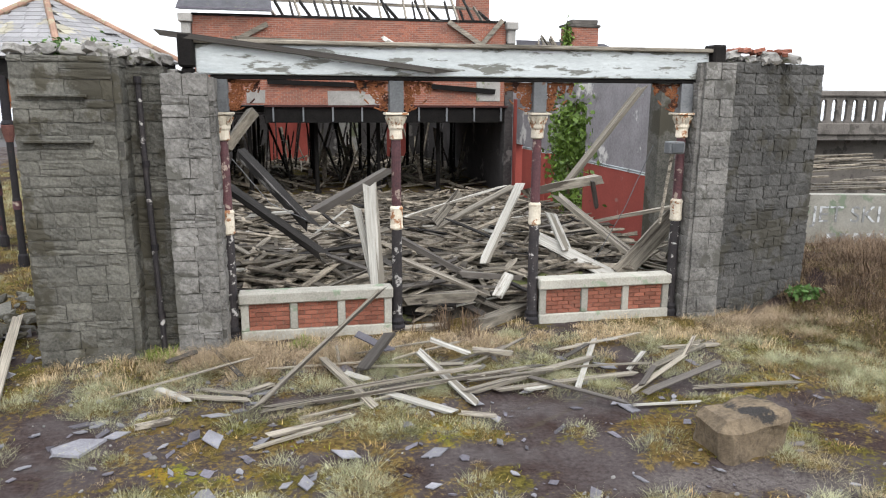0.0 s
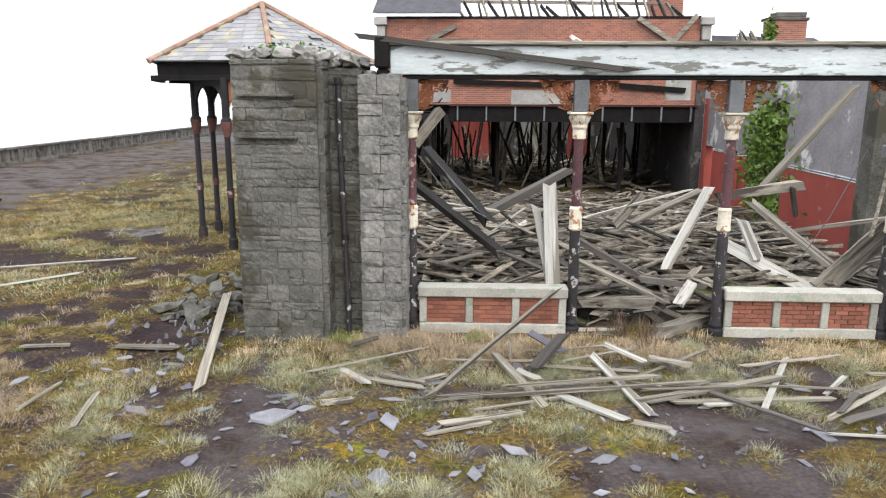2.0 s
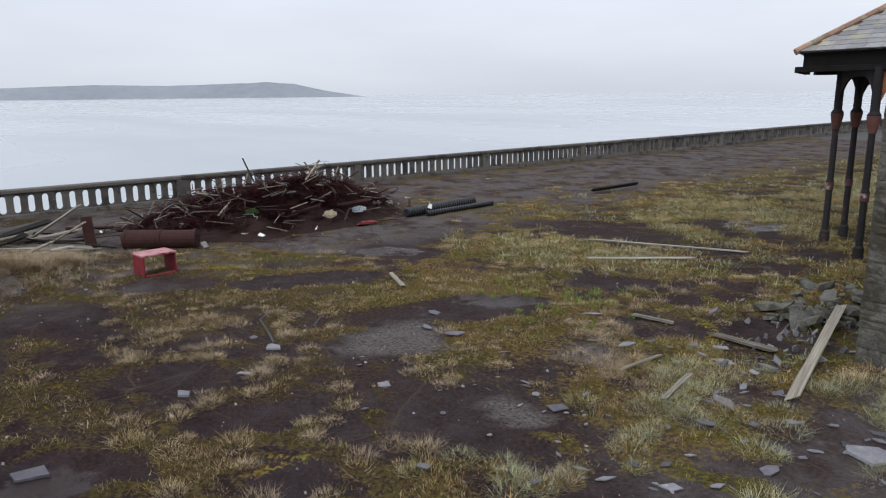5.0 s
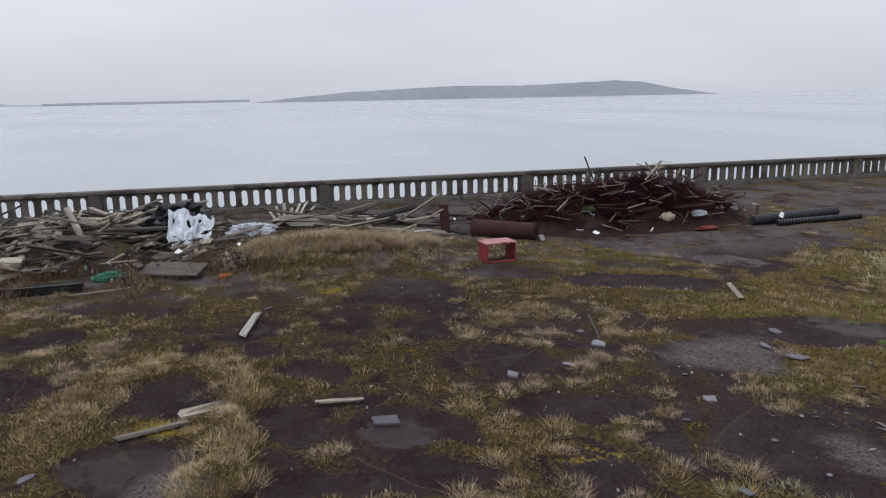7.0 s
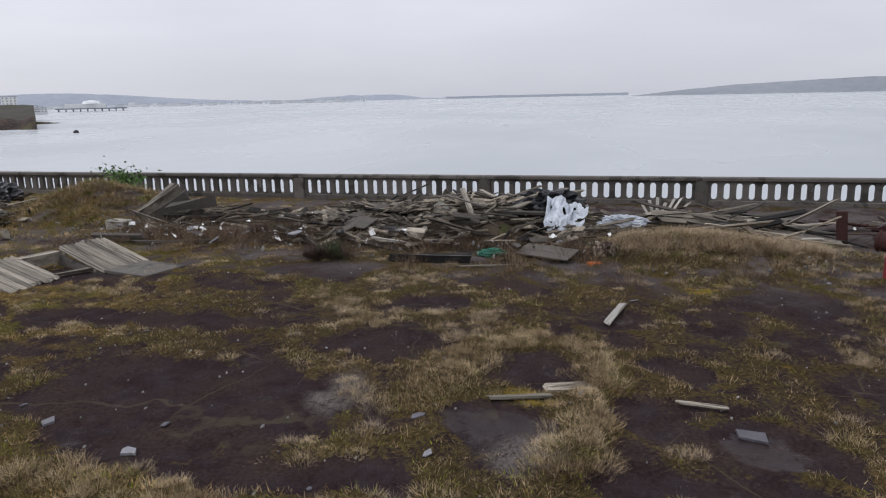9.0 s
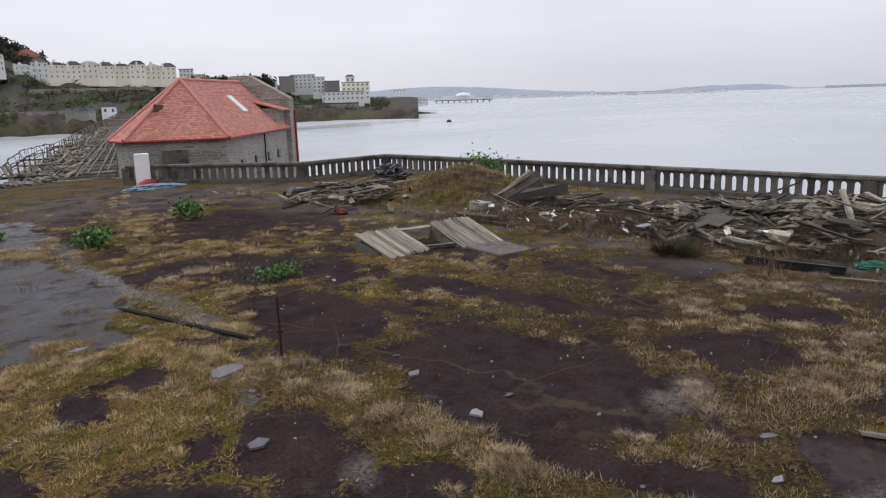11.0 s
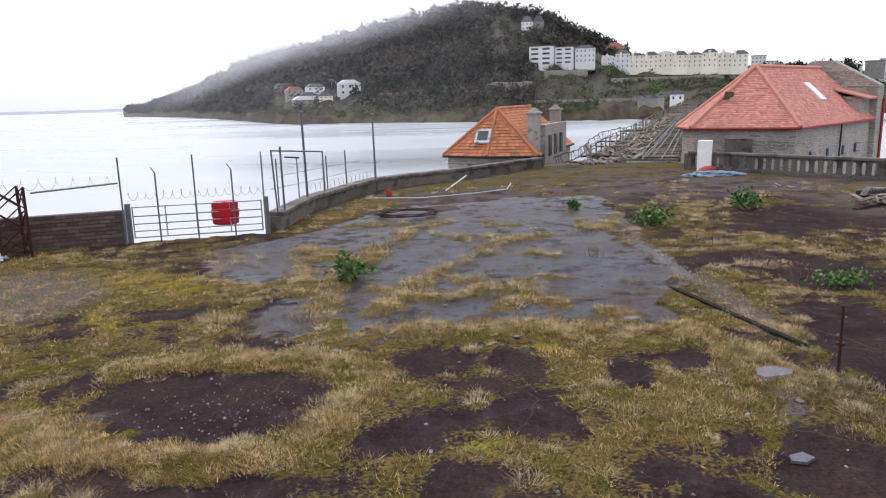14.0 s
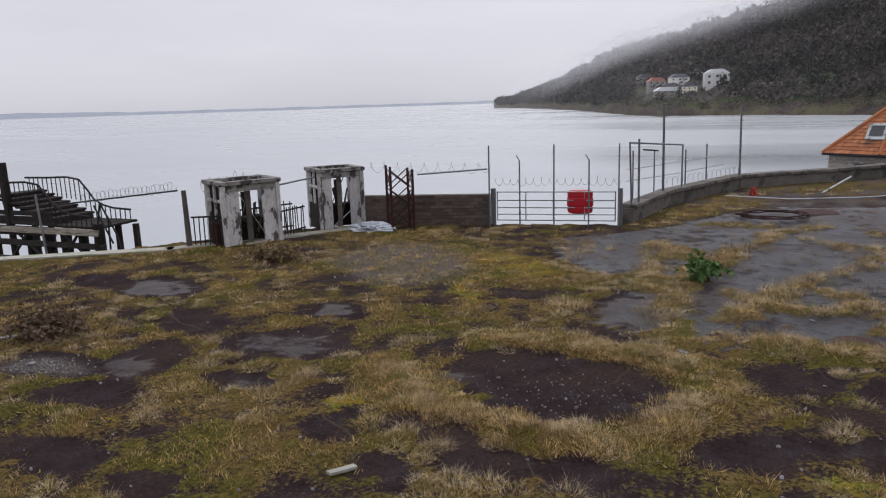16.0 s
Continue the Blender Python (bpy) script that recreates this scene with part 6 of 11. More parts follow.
for a, z in ((1.0, 3.0), (7.6, 3.1)):
    ch = part("chimney", box(box(B(), (-0.36, -0.36, -3.5), (0.36, 0.36, 0.2), 0.02), (-0.44, -0.44, 0.05), (0.44, 0.44, 0.18), 0.02), "limestone", cottage)
    ch.matrix_basis = Matrix.Translation(at2(a, 0.25, z)) @ pose(0, 0, 0, 0, 0, rz_c)
    part("chimney_cap", lathe(B(), [(0.40, 0.18), (0.22, 0.36), (0.05, 0.46)], 4), "limestone", ch)
part("side_wall", rough(box(B(), (1.3, -0.4, -3), (8.4, 0.0, 2.35), 0.02), 0.05, 1.5), "rubble_wall", cottage, "bare wall of a roofless wing").matrix_basis = Matrix.Translation(at2(0, 0, 0)) @ pose(0, 0, 0, 0, 0, rz_c) @ Matrix.Diagonal((1, -1 if at2(0, 1, 0).dot(Vector((math.cos(radians(rz_c + 90)), math.sin(radians(rz_c + 90)), 0))) < at2(0, 0, 0).dot(Vector((math.cos(radians(rz_c + 90)), math.sin(radians(rz_c + 90)), 0))) else 1, 1, 1))
for a in (2.6, 4.4, 6.2):
    part("window", box(B(), (-0.32, -0.08, 0), (0.32, 0.08, 1.35)), "window_dark", cottage).matrix_basis = Matrix.Translation(at2(a, -0.42, 0.3)) @ pose(0, 0, 0, 0, 0, rz_c)
part("bare_patch", extrude_outline(B(), [(-0.5, -0.5), (0.5, -0.6), (0.6, 0.3), (0.1, 0.5), (-0.5, 0.2)], -0.02, 0.012), "slate", cottage, "grey patch of slipped tiles").matrix_basis = on_slope(at2, 3.4, 1.2, 0.5 + 2.91 * 1.55 / 3.2 + 0.06, (1, 0), (0, 1), 2.91 / 3.2)


# ---- the bridge to the mainland ----
b0, b1 = Vector((-14.2, -42.0, -0.05)), Vector((-166, -375, 0.5))
bdir = (b1 - b0).normalized()
bside = Vector((-bdir.y, bdir.x, 0)).normalized()
bridge = thing("bridge", (0, 0, 0), 0, "decayed iron and timber bridge running to the mainland", "bridge")
blen = (b1 - b0).length
for s in (-2.6, 2.6):
    h = Heap()
    h.bar(b0 + bside * s - Vector((0, 0, 0.35)), b1 + bside * s - Vector((0, 0, 0.35)), 0.12, 0.3)
    h.make("girder", "rust_dark", "rusted side girder", "", parent=bridge, kind="")
deck = Heap()
k = 0.0
while k < blen:
    w = rr.uniform(0.2, 0.32)
    if rr.random() < 0.9:
        c = b0 + bdir * k
        z = Vector((0, 0, rr.uniform(-0.04, 0.05)))
        deck.bar(c - bside * rr.uniform(2.2, 2.9) + z, c + bside * rr.uniform(2.2, 2.9) + z + bdir * rr.uniform(-0.1, 0.1), w / 2 - 0.02, 0.03)
    k += w if k < 120 else w * 2
deck.make("deck_planking", "heap_wood", "weathered cross boards", "", parent=bridge)
rail = Heap()
for s in (-2.7, 2.7):
    for i in range(130):
        c = b0 + bdir * (2 + i * 2.5) + bside * s
        if rr.random() < 0.85:
            rail.bar(c, c + Vector((rr.uniform(-0.06, 0.06), rr.uniform(-0.06, 0.06), 1.15)), 0.035, 0.035)
        for z in (0.45, 0.8, 1.15):
            if rr.random() < 0.8:
                rail.bar(c + Vector((0, 0, z)), c + bdir * 2.5 + Vector((0, 0, z + rr.uniform(-0.04, 0.04))), 0.022, 0.022)
for i in range(36):
    c = b0 + bdir * rr.uniform(1, 60) + bside * rr.uniform(1.0, 3.2)
    rail.bar(c + Vector((0, 0, 0.05)), c + bdir * rr.uniform(1, 3.5) + bside * rr.uniform(-0.8, 0.8) + Vector((0, 0, rr.uniform(0.1, 0.8))), 0.07, 0.04)
rail.make("railing", "heap_wood", "broken grey railings", "", parent=bridge)
bent = Heap()
prev = None
for i in range(40):
    k = 3 + i * 0.6
    c = b0 + bdir * k + bside * (5.2 - 0.06 * i) + Vector((0, 0, -0.3 + 0.9 * smooth(6, 26, i) + rr.uniform(-0.05, 0.05)))
    top_ = c + Vector((rr.uniform(-0.1, 0.25), 0, rr.uniform(0.5, 0.62)))
    if rr.random() < 0.7:
        bent.bar(c, top_, 0.012, 0.012)
    if prev:
        bent.bar(prev[1], top_, 0.025, 0.025)
        bent.bar(prev[0], c, 0.03, 0.03)
    prev = (c, top_)
bent.make("bent_railing", "iron_dark", "iron railing bent out of line", "", parent=bridge)
litter, lumps = Heap(), Heap()
for i in range(420):
    c = b0 + bdir * (0.5 + 110 * rr.random() ** 1.5) + bside * min(2.6, max(-0.6, rr.gauss(1.5, 0.8)))
    a_ = rr.gauss(0, 0.16) + (1.57 if rr.random() < 0.12 else 0.0)
    d_ = bdir * math.cos(a_) + bside * math.sin(a_)
    z_ = rr.uniform(0.04, 0.10) + 0.22 * rr.random() ** 4
    litter.bar(c + Vector((0, 0, z_)), c + d_ * rr.uniform(0.5, 2.6) + Vector((0, 0, z_ + rr.uniform(-0.03, 0.09))), rr.uniform(0.05, 0.14), rr.uniform(0.015, 0.04), rr.uniform(-0.4, 0.4))
for i in range(240):
    c = b0 + bdir * (0.2 + 90 * rr.random() ** 1.8) + bside * min(2.9, max(0.2, rr.gauss(2.0, 0.7)))
    e_ = rr.uniform(0.06, 0.18)
    lumps.bar(c + Vector((0, 0, 0.08)), c + Vector((e_ * 1.6, rr.uniform(-e_, e_), 0.08 + rr.uniform(0, e_))), e_ * 0.6, e_ * 0.45, rr.uniform(-0.6, 0.6))
litter.make("deck_litter", "heap_wood", "broken timber strewn over the deck", "", parent=bridge)
lumps.make("deck_rubble", "stone_small", "pale rubble on the deck", "", parent=bridge)
pipes = Heap()
for s, z in ((0.1, 0.12), (-0.35, 0.14), (-0.6, 0.3), (-1.0, 0.34), (-1.5, 0.12), (-1.9, 0.8), (-2.1, 0.45)):
    for i in range(12):
        p = b0 + bdir * (3 + i * 9) + bside * s
        pipes.bar(p + Vector((0, 0, z)), p + bdir * 9 + bside * rr.uniform(-0.1, 0.1) + Vector((0, 0, z + rr.uniform(-0.05, 0.05))), 0.032, 0.032)
pipes.make("service_pipes", "grey_steel", "grey pipes laid along the deck", "", parent=bridge)
legs = Heap()
for i in range(18):
    c = b0 + bdir * (8 + i * 20)
    for s in (-2.4, 2.4):
        legs.bar(c + bside * s - Vector((0, 0, 0.5)), c + bside * s * 1.6 - Vector((0, 0, 11)), 0.18, 0.18)
    legs.bar(c - bside * 2.4 - Vector((0, 0, 1)), c + bside * 3.6 - Vector((0, 0, 8)), 0.06, 0.06)
    legs.bar(c + bside * 2.4 - Vector((0, 0, 1)), c - bside * 3.6 - Vector((0, 0, 8)), 0.06, 0.06)
legs.make("trestles", "rust_dark", "iron trestle legs", "", parent=bridge)

# ---- rubble of the fallen roof ----
PLANKS = {k: [plank_mesh("plank", 100 * i + j, k) for j in range(5)] for i, k in enumerate(("weathered_wood", "pale_wood", "dark_wood", "burnt_wood", "char"))}
PLANKS["slate_dark"] = [plank_mesh("sheet", 77, "slate_dark")]
lay_r = random.Random(11)


def lay(name, p, q, w, h, material, label, roll=0.0, group="fallen timbers"):
    """A board of that width and thickness from p to q."""
    ob = new(name, lay_r.choice(PLANKS[material]))
    if roll > 0.5:
        # a steep board shows its broad side towards the front
        ex = (Vector(q) - Vector(p)).normalized()
        ez = Vector((0.15, -1, 0.1))
        ez = (ez - ex * ez.dot(ex)).normalized()
        mm = Matrix((ex, ez.cross(ex), ez)).transposed().to_4x4()
        mm.translation = (Vector(p) + Vector(q)) / 2
        ob.matrix_basis = mm @ Matrix.Diagonal(((Vector(q) - Vector(p)).length, w / 0.16, h / 0.035, 1))
    else:
        place_bar(ob, p, q, roll + lay_r.uniform(-0.15, 0.15), 1.0, w / 0.16, h / 0.035)
    return tagged(ob, label, "plank" if "plank" in name else "beam", group)


def mound(x, y):
    """Height of the rubble inside the hall."""
    e = smooth(-3.3, -2.3, x) * (1 - smooth(8.2, 9.2, x)) * smooth(12.0, 13.2, y) * (1 - smooth(24, 29, y))
    return e * (0.45 + 0.35 * math.exp(-((x - 3.4) / 3.2) ** 2 - ((y - 16.5) / 3.0) ** 2) + 0.28 * noise.noise(Vector((x * 0.5, y * 0.5, 5)))) + 0.03


# debris bed: shade between the timbers is put into its dark colour
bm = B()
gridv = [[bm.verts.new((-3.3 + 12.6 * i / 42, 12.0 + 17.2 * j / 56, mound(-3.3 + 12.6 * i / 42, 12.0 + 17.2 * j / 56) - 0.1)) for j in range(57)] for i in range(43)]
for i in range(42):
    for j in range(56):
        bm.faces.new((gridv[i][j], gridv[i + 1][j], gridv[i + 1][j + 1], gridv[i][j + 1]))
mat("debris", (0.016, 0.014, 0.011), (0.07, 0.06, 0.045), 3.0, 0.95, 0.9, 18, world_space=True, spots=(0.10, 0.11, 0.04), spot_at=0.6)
tagged(solid("debris_bed", bm, "debris", "ash and splinters under the fallen timbers, darkened for shaded gaps", "rubble", smooth=True), kind="stuff")

r = random.Random(21)
labels = {"weathered_wood": "grey weathered plank in the fallen roof timbers", "pale_wood": "pale stripped board in the fallen roof timbers", "dark_wood": "dark stained plank in the fallen roof timbers", "burnt_wood": "blackened burnt plank in the fallen roof timbers"}


def rubble_bar(y0, y1, tilt=0.1):
    x, y = r.uniform(-2.9, 8.9), y0 + (y1 - y0) * r.random()
    a = r.gauss(0.0, 0.55) if r.random() < 0.75 else r.uniform(0, math.pi)
    ln = r.uniform(0.9, 3.2)
    dx, dy = math.cos(a) * ln / 2, math.sin(a) * ln / 2
    z = mound(x, y) + r.uniform(-0.05, 0.24)
    dz = r.gauss(0, tilt) * ln
    p = Vector((max(-3.1, min(9.1, x - dx)), max(12.15, y - dy), 0))
    q = Vector((max(-3.1, min(9.1, x + dx)), max(12.15, y + dy), 0))
    p.z, q.z = max(0.06, 0.5 * (mound(p.x, p.y) + z) - dz), max(0.06, 0.5 * (mound(q.x, q.y) + z) + dz)
    return p, q


for i in range(230):
    k = r.choices(("weathered_wood", "pale_wood", "dark_wood", "burnt_wood"), (5, 1.3, 3, 2))[0]
    p, q = rubble_bar(12.4, 22.0)
    lay("rubble_plank", p, q, r.uniform(0.07, 0.18), r.uniform(0.02, 0.05), k, labels[k], r.uniform(-0.3, 0.3), "rubble planks")
h = Heap()
for i in range(1500):
    p, q = rubble_bar(12.4, 28.5, 0.06)
    h.bar(p, q, r.uniform(0.025, 0.09), r.uniform(0.012, 0.025), r.uniform(-0.4, 0.4), r)
h.make("roof_timbers", "heap_wood", "tangled grey laths and splintered boards of a fallen roof", "rubble")
h = Heap()
for i in range(260):
    x, y = r.uniform(-2.8, 8.7), r.uniform(31, 46)
    a, ln = r.uniform(0, math.pi), r.uniform(0.8, 2.6)
    up = r.random() < 0.10
    p = Vector((x, y, 0.1))
    q = p + Vector((math.cos(a) * ln * (0.4 if up else 1), math.sin(a) * ln * (0.4 if up else 1), r.uniform(1.2, 2.9) if up else r.uniform(0, 0.5)))
    h.bar(p, q, r.uniform(0.03, 0.1), r.uniform(0.02, 0.05), r.uniform(-0.4, 0.4), r)
h.make("inner_timbers", "heap_wood", "burnt joists and boards heaped under the upper floor", "rubble")
# iron posts and joists in the dark hall behind
post = thing("inner_post", (-1.5, 30.5, 0), 0, "blackened iron post under the upper floor", "post", "inner posts")
part("shaft", lathe(B(), [(0.16, 0), (0.16, 0.15), (0.09, 0.2), (0.08, 3.2), (0.15, 3.3), (0.15, 3.5)], 10), "char", post)
for x, y in ((1.2, 30.5), (3.8, 30.5), (6.4, 30.5), (-1.5, 34.5), (1.2, 34.5), (3.8, 34.5), (6.4, 34.5), (-1.5, 39), (1.2, 39), (3.8, 39), (6.4, 39), (8.2, 36)):
    copy_thing(post, pose(x, y, 0))
joists = Heap()
for i in range(40):
    y = 29.7 + i * 0.43
    if r.random() < 0.8:
        joists.bar((-3.2, y, 3.45), (8.9, y, 3.45 + r.uniform(-0.1, 0.02)), 0.05, 0.09)
joists.make("ceiling_joists", "burnt_wood", "charred floor joists", "joists", kind="structure")

# charred studs and laths that still hang or lean at the back
studs = Heap()
for i in range(70):
    x, y = r.uniform(-2.9, 8.8), r.uniform(32, 45.5)
    lean = r.gauss(0, 0.35)
    z1 = r.uniform(1.4, 3.4)
    studs.bar((x, y, 0.1), (x + lean * z1 * 0.6, y + r.gauss(0, 0.5), z1), r.uniform(0.02, 0.05), r.uniform(0.02, 0.04), r.random(), r)
studs.make("charred_studs", "burnt_wood", "charred studs and laths leaning in the dark hall", "rubble")

# boards strewn in front of the hall
r2 = random.Random(77)
for i in range(30):
    x, y = r2.uniform(-1.6, 7.2), r2.gauss(9.3, 0.9)
    if y > 11.0:
        y = 10.6
    a, ln = r2.gauss(0.25, 0.6), r2.uniform(0.4, 2.0)
    z = 0.06 + r2.random() * 0.08
    k = r2.choices(("weathered_wood", "pale_wood", "dark_wood"), (6, 1, 2))[0]
    lay("strewn_plank", (x - ln / 2 * math.cos(a), y - ln / 2 * math.sin(a), z), (x + ln / 2 * math.cos(a), y + ln / 2 * math.sin(a), z + r2.uniform(0, 0.08)), r2.uniform(0.04, 0.11), r2.uniform(0.012, 0.025), k, "splintered grey board strewn before the ruin", r2.uniform(-0.2, 0.2), "strewn planks")

# single boards and beams that lie or lean where they fell
lay("fallen_plank", (1.58, 13.00, 2.45), (1.63, 12.40, 0.75), 0.26, 0.04, "pale_wood", "broad white-painted board standing in the rubble", 1.4)
lay("fallen_plank", (1.35, 13.10, 2.02), (1.58, 12.50, 0.75), 0.14, 0.04, "pale_wood", "split pale board standing in the rubble", 1.4)
lay("fallen_beam", (2.52, 17.00, 2.39), (0.30, 15.00, 1.52), 0.2, 0.16, "dark_wood", "charred roof beam fallen into the hall", 0.0)
lay("fallen_beam", (-0.90, 16.00, 2.88), (0.48, 13.60, 1.66), 0.22, 0.16, "burnt_wood", "charred roof beam fallen into the hall", 0.0)
lay("fallen_beam", (-1.10, 14.50, 2.33), (0.67, 13.00, 1.21), 0.2, 0.12, "burnt_wood", "charred roof beam fallen into the hall", 0.0)
lay("fallen_plank", (-1.23, 14.50, 1.99), (0.62, 14.00, 1.82), 0.16, 0.05, "weathered_wood", "grey splintered beam fallen into the hall", 0.0)
lay("fallen_plank", (-0.67, 14.00, 1.81), (0.19, 13.80, 1.89), 0.16, 0.05, "pale_wood", "long pale plank leaning in the rubble", 0.0)
lay("fallen_plank", (5.15, 15.00, 2.24), (3.91, 13.40, 0.85), 0.2, 0.05, "pale_wood", "pale board leaning steeply in the rubble", 1.2)
lay("fallen_plank", (5.40, 16.50, 1.93), (3.21, 15.00, 1.25), 0.18, 0.06, "weathered_wood", "long pale plank leaning in the rubble", 0.0)
lay("fallen_plank", (4.09, 16.50, 1.82), (3.21, 15.00, 1.37), 0.2, 0.05, "weathered_wood", "long pale plank leaning in the rubble", 0.8)
lay("fallen_plank", (5.33, 17.00, 1.90), (2.52, 15.00, 1.52), 0.1, 0.04, "pale_wood", "long pale plank leaning in the rubble", 0.0)
lay("fallen_beam", (8.99, 17.00, 4.41), (6.73, 16.20, 2.08), 0.16, 0.12, "weathered_wood", "long grey timber propped against the wall top", 0.0)
lay("fallen_beam", (6.86, 14.80, 2.29), (5.06, 14.20, 2.10), 0.22, 0.18, "weathered_wood", "grey splintered beam fallen into the hall", 0.0)
lay("fallen_beam", (6.66, 14.60, 2.29), (6.80, 14.60, 1.68), 0.12, 0.08, "dark_wood", "grey splintered beam fallen into the hall", 0.0)
lay("fallen_beam", (6.19, 15.50, 1.86), (7.07, 13.40, 0.89), 0.2, 0.1, "weathered_wood", "beam with flaking white paint in the rubble", 0.0)
lay("fallen_plank", (5.69, 14.50, 1.60), (5.74, 13.60, 0.94), 0.24, 0.05, "pale_wood", "long pale plank leaning in the rubble", 1.2)
lay("fallen_plank", (5.35, 14.20, 1.11), (6.36, 12.80, 0.60), 0.24, 0.06, "pale_wood", "long pale plank leaning in the rubble", 0.6)
lay("fallen_plank", (7.87, 13.20, 1.66), (6.60, 12.80, 0.64), 0.42, 0.05, "weathered_wood", "wide grey board leaning against the column", 1.2)
lay("fallen_plank", (8.58, 14.60, 1.63), (7.21, 15.50, 1.21), 0.13, 0.08, "weathered_wood", "grey splintered beam fallen into the hall", 0.0)
lay("fallen_beam", (-0.42, 12.50, 3.81), (-0.87, 12.30, 3.20), 0.2, 0.16, "weathered_wood", "grey post stump leaning on the column", 0.0)
lay("fallen_beam", (2.27, 13.60, 1.30), (3.52, 12.90, 0.65), 0.16, 0.1, "dark_wood", "grey splintered beam fallen into the hall", 0.0)
lay("fallen_plank", (2.18, 13.00, 1.04), (3.67, 12.40, 0.46), 0.16, 0.06, "weathered_wood", "grey splintered beam fallen into the hall", 0.0)
lay("fallen_beam", (2.07, 12.30, 0.43), (3.38, 12.20, 0.48), 0.16, 0.18, "weathered_wood", "squared beam across the open bay", 0.0)
lay("fallen_beam", (2.10, 12.50, 0.21), (3.02, 12.40, 0.22), 0.2, 0.18, "burnt_wood", "charred roof beam fallen into the hall", 0.0)
lay("fallen_beam", (3.28, 12.60, 0.81), (4.33, 12.40, 0.73), 0.12, 0.1, "dark_wood", "grey splintered beam fallen into the hall", 0.0)
lay("fallen_plank", (3.78, 12.00, 0.51), (4.05, 12.20, 0.84), 0.2, 0.06, "pale_wood", "long pale plank leaning in the rubble", 0.0)
lay("fallen_beam", (3.31, 11.60, 0.12), (4.46, 12.40, 0.17), 0.22, 0.2, "weathered_wood", "thick sawn beam end on the rubble", 0.0)
lay("fallen_beam", (1.99, 11.80, 0.03), (2.79, 11.80, 0.06), 0.16, 0.14, "weathered_wood", "grey splintered beam fallen into the hall", 0.0)
lay("fallen_plank", (-1.53, 11.60, 4.98), (2.72, 11.62, 4.47), 0.085, 0.05, "dark_wood", "dark board hanging across the white beam", 1.4)
lay("fallen_plank", (-0.56, 11.70, 4.94), (1.89, 11.70, 4.87), 0.1, 0.06, "weathered_wood", "loose grey board on top of the beam", 0.0)
lay("fallen_plank", (1.72, 11.75, 4.99), (2.00, 11.90, 4.86), 0.2, 0.05, "pale_wood", "broken board end on top of the beam", 0.5)
lay("fallen_plank", (1.65, 11.60, 0.90), (-0.35, 8.99, 0.08), 0.065, 0.042, "weathered_wood", "long thin pole leaning on the low wall", 0.0)
lay("fallen_plank", (-0.26, 8.85, 0.07), (2.07, 9.41, 0.07), 0.122, 0.035, "weathered_wood", "grey weathered plank lying on the ground", 0.0)
lay("fallen_plank", (0.39, 8.82, 0.12), (3.45, 9.46, 0.12), 0.094, 0.035, "weathered_wood", "grey weathered plank lying on the ground", 0.0)
lay("fallen_plank", (0.55, 10.32, 0.15), (1.13, 8.68, 0.07), 0.13, 0.042, "weathered_wood", "grey weathered plank lying on the ground", 0.0)
lay("fallen_plank", (2.00, 10.31, 0.20), (2.48, 8.53, 0.07), 0.13, 0.035, "pale_wood", "grey weathered plank lying on the ground", 0.0)
lay("fallen_plank", (1.27, 9.15, 0.07), (2.09, 8.32, 0.07), 0.144, 0.035, "pale_wood", "grey weathered plank lying on the ground", 0.0)
lay("fallen_plank", (2.51, 8.84, 0.10), (4.54, 9.60, 0.15), 0.115, 0.049, "weathered_wood", "grey weathered plank lying on the ground", 0.0)
lay("fallen_plank", (2.89, 8.87, 0.07), (5.05, 9.09, 0.07), 0.086, 0.035, "weathered_wood", "grey weathered plank lying on the ground", 0.0)
lay("fallen_plank", (-0.37, 7.77, 0.07), (0.41, 8.15, 0.07), 0.058, 0.028, "weathered_wood", "grey weathered plank lying on the ground", 0.0)
lay("fallen_plank", (-1.77, 9.82, 0.07), (-1.29, 9.31, 0.07), 0.115, 0.035, "pale_wood", "grey weathered plank lying on the ground", 0.0)
lay("fallen_plank", (-1.82, 8.62, 0.07), (-1.42, 8.74, 0.07), 0.101, 0.056, "weathered_wood", "grey weathered plank lying on the ground", 0.0)
lay("fallen_plank", (-1.56, 9.55, 0.07), (-0.50, 9.19, 0.07), 0.086, 0.028, "weathered_wood", "grey weathered plank lying on the ground", 0.0)
lay("fallen_plank", (-0.17, 8.08, 0.07), (0.81, 8.45, 0.07), 0.101, 0.035, "weathered_wood", "grey weathered plank lying on the ground", 0.0)
lay("fallen_plank", (0.84, 9.91, 0.07), (1.14, 9.59, 0.07), 0.144, 0.028, "pale_wood", "grey weathered plank lying on the ground", 0.0)
lay("fallen_plank", (-0.66, 9.37, 0.07), (-0.21, 9.68, 0.07), 0.101, 0.035, "weathered_wood", "grey weathered plank lying on the ground", 0.0)
lay("fallen_plank", (2.88, 10.14, 0.20), (3.41, 9.91, 0.20), 0.115, 0.07, "weathered_wood", "grey weathered plank lying on the ground", 0.0)
lay("fallen_plank", (0.70, 8.99, 0.20), (2.67, 9.32, 0.25), 0.072, 0.035, "weathered_wood", "grey weathered plank lying on the ground", 0.0)
lay("fallen_plank", (3.28, 8.80, 0.07), (3.68, 8.86, 0.07), 0.072, 0.028, "pale_wood", "grey weathered plank lying on the ground", 0.0)
lay("fallen_plank", (5.35, 9.15, 0.07), (7.00, 10.13, 0.07), 0.072, 0.042, "weathered_wood", "grey weathered plank lying on the ground", 0.0)
